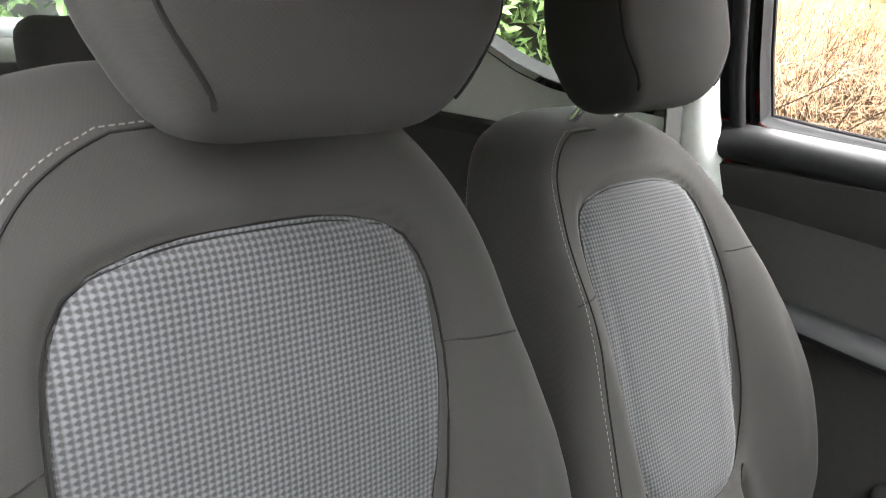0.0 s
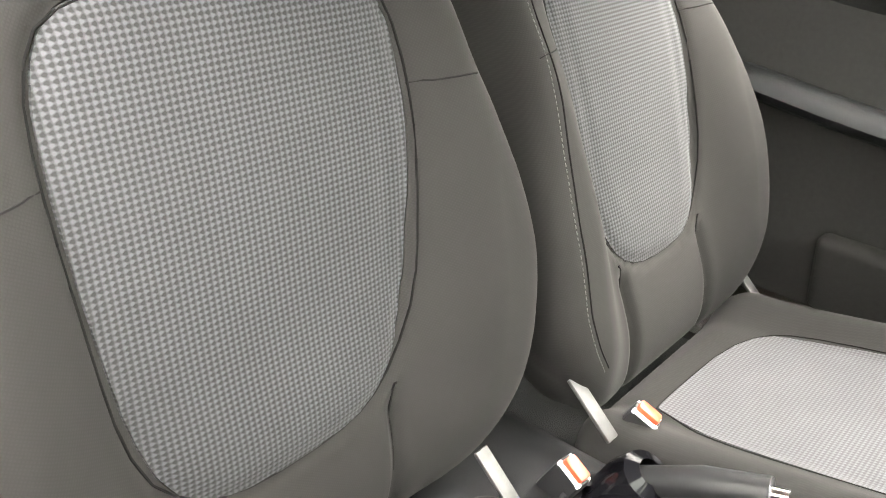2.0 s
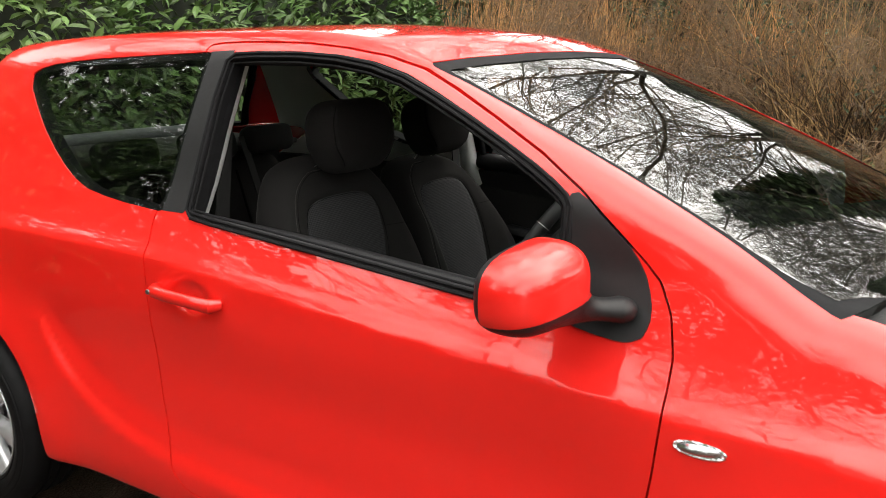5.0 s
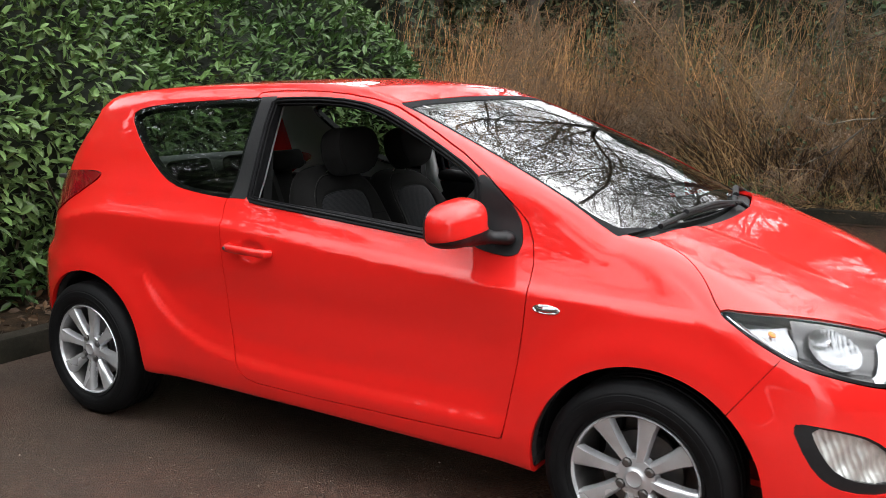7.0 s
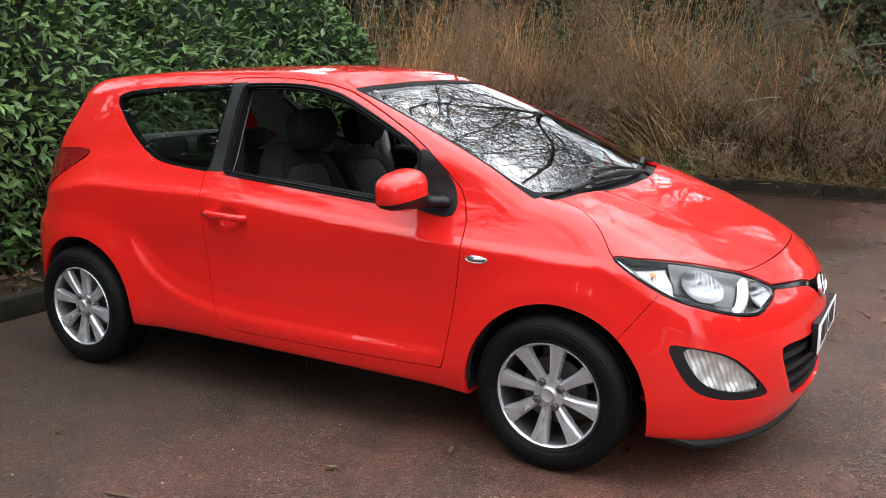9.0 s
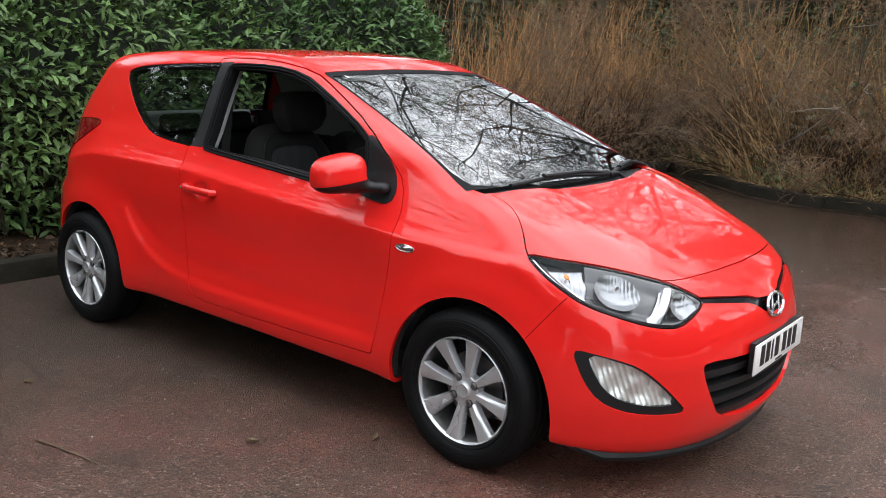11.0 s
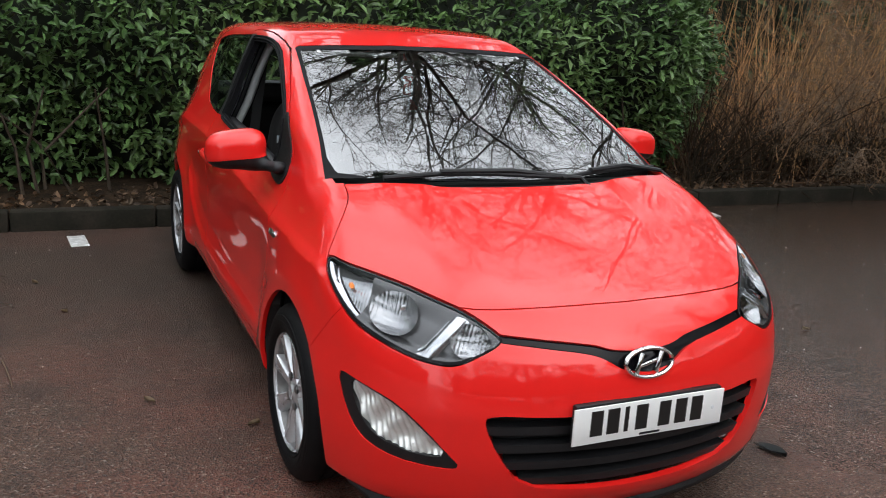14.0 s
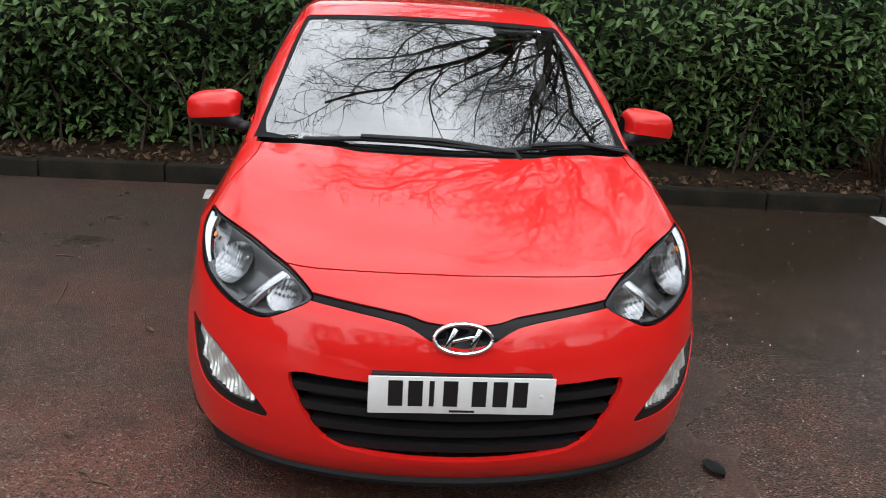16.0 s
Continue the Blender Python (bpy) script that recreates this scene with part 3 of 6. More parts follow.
for s in (-1, 1):
    shape = other_side(fine, s)
    U = lambda y, x: s * y - x
    edge = lambda x, y, z: inside(U(y, x), z, HEAD)
    h = part("headlamp", skin("headlamp", shape, 0.055, -0.052), SMOKE, car, "clear headlamp with chrome reflectors")
    part("lens", skin("lens", shape, 0.004, 0.0005), CLEAR, h)
    part("bezel", skin("bezel", piece(shape, lambda x, y, z: np.where(z < 0.64 + 0.19 * (U(y, x) + 0.295), 0.011, 0.004) - edge(x, y, z)), 0.03, -0.003), LAMPDARK, h)
    for nm, ov, deep in (("main_reflector", MAIN, 0.046), ("dipped_reflector", INNER, 0.034)):
        bowl = piece(shape, lambda x, y, z: np.minimum.reduce([1 - ov(U(y, x), z), edge(x, y, z) - 0.008]))
        part(nm, sunk(nm, bowl, lambda x, y, z: 0.006 + (deep - 0.006) * (1 - np.clip(ov(U(y, x), z), 0, 1) ** 2) + 0.0034 * np.abs(np.sin(U(y, x) * 200)) + 0.0015 * np.abs(np.sin(z * 160))), LAMP, h)
    part("bulb_shield", lathe([(0, 0.018), (0.012, 0.014), (0.015, 0.0), (0.013, -0.03)], "x", 16), CHROME, h).matrix_basis = pose(0.470, s * 0.620, 0.737, 0, 0, s * 24)
    cup = lambda x, y, z: inside(U(y, x), z, CUP)
    nose = lambda x, y, z: U(y, x) + 0.045 + 0.95 * (z - 0.645)
    part("chrome_band", sunk("chrome_band", piece(shape, lambda x, y, z: np.minimum.reduce([edge(x, y, z) - 0.012, -cup(x, y, z), nose(x, y, z), 0.750 + 0.25 * np.clip(U(y, x), 0, 1) - z])), lambda x, y, z: 0.005 + 0.016 * np.exp(-(np.clip(-cup(x, y, z), 0, 1) / 0.012) ** 2) + 0.010 * np.exp(-(np.clip(nose(x, y, z), 0, 1) / 0.010) ** 2)), BAND, h, "bright curved chrome strip")
    brow = piece(shape, lambda x, y, z: np.minimum.reduce([edge(x, y, z) - 0.010, INNER(U(y, x), z) - 1.0, 1.28 - INNER(U(y, x), z), z - 0.700 - 0.3 * (U(y, x) + 0.2), U(y, x) + 0.19]))
    part("chrome_brow", sunk("chrome_brow", brow, lambda x, y, z: 0.006 + 0.02 * np.clip(1.28 - INNER(U(y, x), z), 0, 1)), BAND, h)
    shelf = piece(shape, lambda x, y, z: np.minimum.reduce([edge(x, y, z) - 0.006, MAIN(U(y, x), z) - 0.98, INNER(U(y, x), z) - 0.98, 0.302 + 0.5 * np.clip(0.76 - z, 0, 1) - U(y, x)]))
    part("housing", sunk("housing", shelf, lambda x, y, z: 0.008 + 0.022 * step(0.004, 0.040, edge(x, y, z))), SMOKE, h, "grey moulded lamp housing")
    flute = piece(shape, lambda x, y, z: np.minimum.reduce([edge(x, y, z) - 0.014, cup(x, y, z) - 0.003, U(y, x) - 0.305 - 0.5 * np.clip(0.76 - z, 0, 1), 0.50 - U(y, x), 0.805 - z]))
    part("side_reflector", sunk("side_reflector", flute, lambda x, y, z: 0.016 + 0.014 * step(0.0, 0.03, edge(x, y, z)) + 0.0036 * np.abs(np.sin(U(y, x) * 200))), LAMP, h)
    part("indicator", skin("indicator", piece(shape, lambda x, y, z: 0.22 - OUTER(U(y, x), z)), 0.006, -0.014), AMBER, h)

    fogs = other_side(haze, s)
    in_lens = lambda x, y, z: inside(U(y, x), z, FOGLENS)
    g = part("fog_lamp", skin("fog_lamp", fog[s], 0.035, -0.032), BLACK, car, "fog lamp in a black recess")
    fl = piece(fogs, in_lens)
    part("fog_reflector", sunk("fog_reflector", fl, lambda x, y, z: 0.010 + 0.010 * np.clip(in_lens(x, y, z) / 0.03, 0, 1) + 0.0060 * np.abs(np.sin(U(y, x) * 110 - 60 * z)) + 0.0035 * np.sin(U(y, x) * 37 + z * 61) - 0.006 * np.exp(-((U(y, x) - 0.09) ** 2 + (z - 0.455) ** 2) / 0.0009)), FOGCHROME, g)
    part("fog_lens", skin("fog_lens", fl, 0, -0.006), CLEAR, g)
    part("fog_bulb", lathe([(0, 0.012), (0.009, 0.009), (0.013, 0.0), (0.014, -0.01)], "x", 18), CHROME, g).matrix_basis = pose(0.578, s * 0.672, 0.455, 0, 0, s * 42)
    part("fog_surround", skin("fog_surround", piece(fog[s], lambda x, y, z: -in_lens(x, y, z)), 0.02, -0.004), BLACK, g)

lower = part("lower_grille", skin("lower_grille", grille, 0.07, -0.07), DARK, car, "black slatted lower grille")
for zz in (0.290, 0.345, 0.400, 0.455):
    part("slat", skin("slat", piece(grille, lambda x, y, z: 0.0125 - np.abs(z - zz)), 0.04, -0.014), BLACK, lower)
upper = part("upper_grille", skin("upper_grille", strip, 0.03, -0.012), GLOSS, car, "gloss black upper grille strip")
part("chrome_edge", skin("chrome_edge", piece(strip, lambda x, y, z: slot(x, y, z) - 0.004), 0.006, -0.008), GLOSS, upper)

badge = part("badge", lathe([(0, -0.004), (0.74, -0.004), (0.78, 0.0), (0.80, 0.006)], "x", 48), GLOSS, car, "oval chrome badge")
badge.matrix_basis = pose(0.808, 0, 0.632, 0, -16, 0) @ Matrix.Diagonal((1, 0.085 / 0.8, 0.044 / 0.8, 1))
ring = []
for k in range(48):
    a = k * math.tau / 48
    ring.append((0.004, 0.080 * math.cos(a), 0.041 * math.sin(a)))
part("badge_ring", tube(ring, 0.0065, 8, closed=True), CHROME, car, "oval chrome ring").matrix_basis = pose(0.808, 0, 0.632, 0, -16, 0)
for dy, tilt in ((-0.034, 24), (0.034, 24)):
    part("badge_bar", box(0.008, 0.015, 0.064, None, 0.003), CHROME, car).matrix_basis = pose(0.811, dy, 0.632, 0, -16, 0) @ pose(0, 0, 0, -tilt, 0, 0)
part("badge_bar", box(0.008, 0.062, 0.011, None, 0.003), CHROME, car).matrix_basis = pose(0.811, 0, 0.632, 0, -16, 0) @ pose(0, 0, 0, 14, 0, 0)

plate = part("number_plate", box(0.006, 0.52, 0.111, pose(0.842, 0.003, 0.478), 0.0025), PLATE, car, "white number plate with black bars")
part("plate_holder", box(0.022, 0.505, 0.116, pose(0.829, 0.003, 0.482), 0.004), BLACK, car, "black plate holder")
for k, yy in enumerate((-0.182, -0.127, -0.082, -0.030, 0.050, 0.108, 0.165)):
    part("plate_mark", box(0.002, 0.040 if k != 2 else 0.014, 0.076, pose(0.8455, yy, 0.484)), INK, plate)
part("plate_mark", box(0.002, 0.07, 0.006, pose(0.8455, 0.003, 0.431)), BLACK, plate)
for yy in (0.225,):
    part("plate_screw", lathe([(0, 0.003), (0.005, 0.002), (0.006, 0)], "x", 10), WHITEPLASTIC, plate).matrix_basis = pose(0.845, yy, 0.478)


def mirror_form(x, y, z):
    """Door mirror housing: x ahead, y towards the car, z up; cut flat at the back."""
    k = 1 + 0.10 * np.clip(y / 0.105, -1, 1)
    d = ((np.abs(x / (0.080 * k)) ** 2.3 + np.abs((y - 0.004) / 0.111) ** 3.2 + np.abs((z - 0.05 * y) / (0.073 * k)) ** 3.0) ** 0.4 - 1) * 0.078
    return smax(d, -0.055 - x, 0.02)


def mirror_field(x, y, z):
    a, b = np.array([0.015, 0.075, -0.050]), np.array([0.095, 0.150, -0.052])
    e = b - a
    t = np.clip(((x - a[0]) * e[0] + (y - a[1]) * e[1] + (z - a[2]) * e[2]) / (e @ e), 0, 1)
    arm = np.sqrt((x - a[0] - t * e[0]) ** 2 + (y - a[1] - t * e[1]) ** 2 + ((z - a[2] - t * e[2]) * 1.35) ** 2) - (0.021 + 0.012 * t ** 2)
    return smin(mirror_form(x, y, z), arm, 0.05)


glass_rim = rounded([(-0.068, -0.040), (-0.070, 0.02), (-0.045, 0.044), (0.06, 0.052), (0.075, 0.04), (0.075, -0.043), (0.05, -0.050), (-0.045, -0.048)], 2)
mirror_skin = skin_of(mirror_field, (-0.09, -0.13, -0.11), (0.17, 0.22, 0.11), 0.007)
for s in (-1, 1):
    V, N, T = mirror_skin
    lower = V[:, 2] + 0.034 - 0.10 * V[:, 1] - 0.10 * V[:, 0]
    cap_f = np.minimum.reduce([lower, V[:, 0] + 0.024, 0.004 - mirror_form(*V.T), 0.112 - V[:, 1]])
    cap, rest = clip((V, N, T), cap_f), clip((V, N, T), -cap_f)
    if s > 0:
        cap, rest = [(v * (1, -1, 1), n * (1, -1, 1), t[:, ::-1]) for v, n, t in (cap, rest)]
    mo = part("door_mirror", skin("door_mirror", cap, 0.008, 0.0015), RED, car, "red door mirror with black base")
    part("mirror_shell", skin("mirror_shell", rest, 0.006, -0.0005), BLACK, mo)
    gb = bmesh.new()
    f0 = gb.faces.new([gb.verts.new((-0.0565, -s * p[0], p[1])) for p in glass_rim])
    ex = bmesh.ops.extrude_face_region(gb, geom=[f0])
    for v in ex["geom"]:
        if isinstance(v, bmesh.types.BMVert):
            v.co.x += 0.003
    bmesh.ops.recalc_face_normals(gb, faces=gb.faces)
    part("mirror_glass", gb, CHROME, mo)
    mo.matrix_basis = pose(-0.590, s * 0.892, 1.026, 0, 0, s * 7)

    hd = part("door_handle", tube([(-1.635, s * 0.822, 0.846), (-1.625, s * 0.842, 0.846), (-1.58, s * 0.851, 0.845), (-1.48, s * 0.850, 0.842), (-1.435, s * 0.842, 0.838), (-1.424, s * 0.818, 0.838)],
                                   0.012, 12, radii=[0.014, 0.015, 0.0135, 0.0135, 0.015, 0.012], flat=1.15), RED, car, "red door handle")
    part("lock", lathe([(0, 0.004), (0.006, 0.003), (0.007, 0)], "y", 14), STEEL, hd).matrix_basis = pose(-1.628, s * 0.857, 0.846, 0, 0, 0 if s > 0 else 180)
    rp = part("side_repeater", lathe([(0, 0.012), (0.4, 0.010), (0.8, 0.004), (1, 0)], "y", 28), BAND, car, "clear side indicator")
    rp.matrix_basis = pose(-0.300, s * (side_width(np.array(-0.30), np.array(0.777)) + 0.001), 0.777, 0, 4, 0 if s > 0 else 180) @ Matrix.Diagonal((0.042, 1, 0.0125, 1))
    part("repeater_rim", tube([(0.044 * math.cos(a) - 0.30, s * (float(side_width(np.array(-0.30), np.array(0.777))) + 0.002), 0.777 + 0.0125 * math.sin(a)) for a in (k * math.tau / 24 for k in range(24))], 0.003, 6, closed=True), CHROME, car)


def on_pane(y, h, lift):
    z = 1.0 + h
    p = Vector((float(pane_x(np.array(y), np.array(z))), y, z))
    return p + Vector((0.385, 0.1 * y, 0.92)) * lift


for pts, arm in ((((-0.50, 0.000), (-0.3, 0.012), (-0.10, 0.012), (0.10, 0.002), (0.245, -0.006)), (0.24, -0.02)), (((0.16, -0.004), (0.30, 0.006), (0.48, 0.010), (0.645, 0.006)), (0.67, -0.02))):
    w = part("wiper", tube([on_pane(y, h, 0.012) for y, h in pts], 0.009, 8), BLACK, car, "black windscreen wiper")
    y0, y1 = pts[1][0], arm[0]
    part("wiper_arm", tube([on_pane(y0, pts[1][1], 0.024), on_pane((y0 + y1) / 2, 0.012, 0.024), on_pane(y1, -0.005, 0.012), on_pane(y1 + 0.02, -0.025, 0.004)], 0.012, 8, flat=0.7), BLACK, w)
part("screen_border", skin("screen_border", piece(screen, lambda x, y, z: 0.014 + 0.016 * step(1.06, 1.02, z) - inside(y, z, SCREENLINE)), 0, -0.002), RUBBER, car)
floor_bm = box(2.9, 1.36, 0.03, pose(-1.5, 0, 0.25))
part("underbody", floor_bm, DARK, car)


def wheel(x, s):
    w = part("wheel", lathe([(0.0, 0.075), (0.125, 0.075), (0.13, 0.08), (0.13, 0.095), (0.03, 0.1), (0.03, 0.17), (0.16, 0.175)], "y", 48), STEEL, car, "silver alloy wheel with black tyre")
    part("tyre", lathe([(0.200, 0.0), (0.207, -0.012), (0.213, -0.015), (0.216, -0.012), (0.220, -0.017), (0.240, -0.022), (0.262, -0.0195), (0.264, -0.017), (0.268, -0.017), (0.271, -0.0155), (0.288, -0.004), (0.2985, 0.014), (0.2995, 0.03), (0.3005, 0.048), (0.293, 0.050), (0.293, 0.058), (0.3005, 0.060), (0.3005, 0.085), (0.293, 0.087), (0.293, 0.095), (0.3005, 0.097), (0.3005, 0.125), (0.293, 0.127), (0.293, 0.135), (0.300, 0.137), (0.299, 0.16), (0.285, 0.185), (0.235, 0.2), (0.20, 0.18)], "y", 72, closed=True), TYRE, w)
    part("rim", lathe([(0.203, -0.006), (0.199, -0.011), (0.195, -0.007), (0.192, 0.0)], "y", 72), ALLOY, w)
    # silver barrel: the dull steel colour stands in for shade behind the spokes
    part("barrel", lathe([(0.193, 0.0), (0.185, 0.02), (0.178, 0.10), (0.18, 0.17)], "y", 60), STEEL, w)
    part("tyre_mark", lathe([(0.2435, -0.0228), (0.2440, -0.0234), (0.2450, -0.0234), (0.2455, -0.0226)], "y", 72), TYRE, w)
    rows = [(0.040, 0.0135, 0.010), (0.070, 0.0140, 0.006), (0.100, 0.0168, 0.002), (0.135, 0.0205, -0.001), (0.165, 0.025, -0.004), (0.190, 0.031, -0.006), (0.199, 0.035, -0.006)]
    for k in range(8):
        b = bmesh.new()
        vs = []
        for r, hw, h in rows:
            # a flat machined face with one wide chamfer and a deep flank on each side
            ring = ((-hw - 0.007, h + 0.030), (-hw - 0.005, h + 0.010), (-hw, h + 0.0015), (hw * 0.55, h), (hw, h + 0.007), (hw + 0.003, h + 0.014), (hw + 0.005, h + 0.030))
            vs.append([b.verts.new((r, y, z)) for z, y in ring])
        for p, q in zip(vs, vs[1:]):
            for i in range(6):
                b.faces.new((p[i], p[i + 1], q[i + 1], q[i]))
        bmesh.ops.recalc_face_normals(b, faces=b.faces)
        bmesh.ops.transform(b, matrix=pose(0, 0, 0, 0, k * 45 + 10, 0), verts=b.verts)
        part("spoke", b, ALLOY, w)
    part("brake_disc", lathe([(0.0, 0.060), (0.060, 0.060), (0.062, 0.068), (0.128, 0.070), (0.130, 0.080), (0.0, 0.082)], "y", 40), STEEL, w)
    part("hub", lathe([(0, 0.000), (0.022, 0.000), (0.025, -0.002), (0.028, 0.003), (0.040, 0.008), (0.060, 0.010), (0.064, 0.016), (0.066, 0.045)], "y", 40), ALLOY, w)
    for k in range(4):
        b = lathe([(0, 0.004), (0.009, 0.004), (0.0125, 0.007), (0.0125, 0.02)], "y", 12)
        bmesh.ops.transform(b, matrix=pose(0.052 * math.cos(k * 1.5708 + 0.55), -0.003, 0.052 * math.sin(k * 1.5708 + 0.55)), verts=b.verts)
        part("wheel_bolt", b, STEEL, w)
        b = lathe([(0.0135, 0.0055), (0.016, 0.0075), (0.0155, 0.012)], "y", 16)
        bmesh.ops.transform(b, matrix=pose(0.052 * math.cos(k * 1.5708 + 0.55), 0.0005, 0.052 * math.sin(k * 1.5708 + 0.55)), verts=b.verts)
        part("bolt_well", b, DARK, w)
    w.matrix_basis = pose(x, s * 0.825, 0.2985, 0, 0, 0 if s < 0 else 180)
    return w


for x in (FRONT, REAR):
    for s in (-1, 1):
        wheel(x, s)
        liner = lathe([(0.355, -0.03), (0.375, -0.12), (0.375, -0.36), (0.10, -0.37)], "y", 40)
        bmesh.ops.delete(liner, geom=[v for v in liner.verts if v.co.z < -0.07], context="VERTS")
        part("arch_liner", liner, DARK, car).matrix_basis = pose(x + 0.015, s * 0.78, HUB, 0, 0, 180 if s > 0 else 0) @ Matrix.Diagonal((1, -1, 1, 1))

lip = [(0.37, -0.745, 0.205), (0.44, -0.742, 0.20)]
for k in range(25):
    yy = -0.70 + 1.40 * k / 24
    lip.append((0.748 - 0.34 * yy * yy - 0.60 * abs(yy) ** 6, yy, 0.158 + 0.03 * abs(yy) ** 2))
lip += [(0.44, 0.742, 0.20), (0.37, 0.745, 0.205)]
part("lower_lip", tube(lip, 0.024, 8, flat=1.0), BLACK, car, "black plastic lip under the bumper")

# ---- the cabin ----
def weave(name, dark, light, pitch, ratio=1.0, sheen=0.3, tilt=0.0, axes="YZ", relief=0.25, slant=0.0, span=(-1.0, 2.3)):
    """Woven cloth: two crossing sets of threads at the given pitch, with grain."""
    m = material(name, dark, 0.9, vary=0.0)
    t = m.node_tree
    b = t.nodes["Principled BSDF"]
    b.inputs["Sheen Weight"].default_value = sheen
    b.inputs["Sheen Roughness"].default_value = 0.5
    b.inputs["Specular IOR Level"].default_value = 0.2
    co = t.nodes.new("ShaderNodeTexCoord")
    mp = t.nodes.new("ShaderNodeMapping")
    mp.inputs["Rotation"].default_value = (radians(tilt), 0, 0)
    t.links.new(co.outputs["Object"], mp.inputs["Vector"])
    sep = t.nodes.new("ShaderNodeSeparateXYZ")
    t.links.new(mp.outputs[0], sep.inputs[0])
    waves = []
    for axis, p in ((axes[1], pitch * ratio), (axes[0], pitch)):
        k = t.nodes.new("ShaderNodeMath")
        k.operation = "MULTIPLY"
        k.inputs[1].default_value = math.tau / p
        t.links.new(sep.outputs[axis], k.inputs[0])
        if slant and waves:
            skew = t.nodes.new("ShaderNodeMath")
            skew.operation = "MULTIPLY_ADD"
            skew.inputs[1].default_value = slant
            t.links.new(waves[0].outputs[0], skew.inputs[0])
            t.links.new(k.outputs[0], skew.inputs[2])
            k = skew
        s = t.nodes.new("ShaderNodeMath")
        s.operation = "SINE"
        t.links.new(k.outputs[0], s.inputs[0])
        waves.append(s)
    if ratio:
        mul = t.nodes.new("ShaderNodeMath")
        mul.operation = "MULTIPLY_ADD"
        t.links.new(waves[0].outputs[0], mul.inputs[0])
        t.links.new(waves[1].outputs[0], mul.inputs[1])
        ad = t.nodes.new("ShaderNodeMath")
        ad.operation = "ADD"
        t.links.new(waves[0].outputs[0], ad.inputs[0])
        t.links.new(waves[1].outputs[0], ad.inputs[1])
        t.links.new(ad.outputs[0], mul.inputs[2])
        src = ad if slant else mul
    nz = t.nodes.new("ShaderNodeTexNoise")
    nz.inputs["Scale"].default_value, nz.inputs["Detail"].default_value = 700, 3
    t.links.new(co.outputs["Object"], nz.inputs["Vector"])
    wob = t.nodes.new("ShaderNodeMath")
    wob.operation = "MULTIPLY_ADD"
    wob.inputs[1].default_value = 1.6
    t.links.new(nz.outputs["Fac"], wob.inputs[0])
    t.links.new(src.outputs[0], wob.inputs[2])
    mr = t.nodes.new("ShaderNodeMapRange")
    mr.inputs["From Min"].default_value, mr.inputs["From Max"].default_value = span
    t.links.new(wob.outputs[0], mr.inputs["Value"])
    mix = t.nodes.new("ShaderNodeMix")
    mix.data_type = "RGBA"
    mix.inputs["A"].default_value, mix.inputs["B"].default_value = (*dark, 1), (*light, 1)
    t.links.new(mr.outputs[0], mix.inputs["Factor"])
    big = t.nodes.new("ShaderNodeTexNoise")
    big.inputs["Scale"].default_value = 9
    t.links.new(co.outputs["Object"], big.inputs["Vector"])
    mr2 = t.nodes.new("ShaderNodeMapRange")
    mr2.inputs["To Min"].default_value, mr2.inputs["To Max"].default_value = 0.85, 1.15
    t.links.new(big.outputs["Fac"], mr2.inputs["Value"])
    hs = t.nodes.new("ShaderNodeHueSaturation")
    t.links.new(mix.outputs["Result"], hs.inputs["Color"])
    t.links.new(mr2.outputs[0], hs.inputs["Value"])
    t.links.new(hs.outputs[0], b.inputs["Base Color"])
    bp = t.nodes.new("ShaderNodeBump")
    bp.inputs["Strength"].default_value, bp.inputs["Distance"].default_value = relief, 0.0012
    t.links.new(wob.outputs[0], bp.inputs["Height"])
    t.links.new(bp.outputs[0], b.inputs["Normal"])
    return m


CLOTH = weave("charcoal_twill", (0.0090, 0.0085, 0.0083), (0.0126, 0.0117, 0.0115), 0.0026, 0.9, 0.02, 35, relief=0.035)
CHECK = weave("grey_check_cloth", (0.043, 0.044, 0.048), (0.0125, 0.0122, 0.0132), 0.0055, 0.90, 0.04, slant=0.6, relief=0.10, span=(-0.5, 1.7))
CHECKFLAT = weave("grey_check_cloth_flat", (0.066, 0.066, 0.071), (0.034, 0.033, 0.036), 0.0052, 0.9, 0.04, 0, "XY", 0.08, 0.6, (-0.5, 1.7))
THREAD = material("pale_thread", (0.085, 0.083, 0.079), 0.8)
SEAMDARK = material("dark_thread", (0.004, 0.004, 0.004), 0.95, spec=0.1)
TAG = material("woven_tag", (0.22, 0.245, 0.25), 0.7, second=(0.15, 0.17, 0.185), mix_scale=90)
GREYTRIM = material("pale_pillar_trim", (0.62, 0.63, 0.63), 0.6, vary=0.04, scale=100, bump=0.2, bscale=900)
CARPET = material("black_carpet", (0.012, 0.012, 0.013), 0.95, vary=0.3, scale=200, bump=0.5, bscale=500)
BUCKLERED = material("red_buckle", (0.50, 0.06, 0.025), 0.4)
DASH = material("dash_vinyl", (0.013, 0.0133, 0.0145), 0.5, spec=0.25, vary=0.1, scale=100, bump=0.35, bscale=1000)
STRAP = material("belt_webbing", (0.007, 0.007, 0.007), 0.8, vary=0.2, scale=300)
DULL = material("grey_hinge_metal", (0.09, 0.09, 0.09), 0.55, 0.6, vary=0.2, scale=60)
MIDGREY = material("mid_grey_trim", (0.10, 0.105, 0.11), 0.6, vary=0.08, scale=80, bump=0.2, bscale=900)
COLUMN = material("column_plastic", (0.030, 0.034, 0.038), 0.38, spec=0.5, vary=0.08, scale=60)
SILVER = material("silver_plastic", (0.5, 0.5, 0.5), 0.35, 0.6)


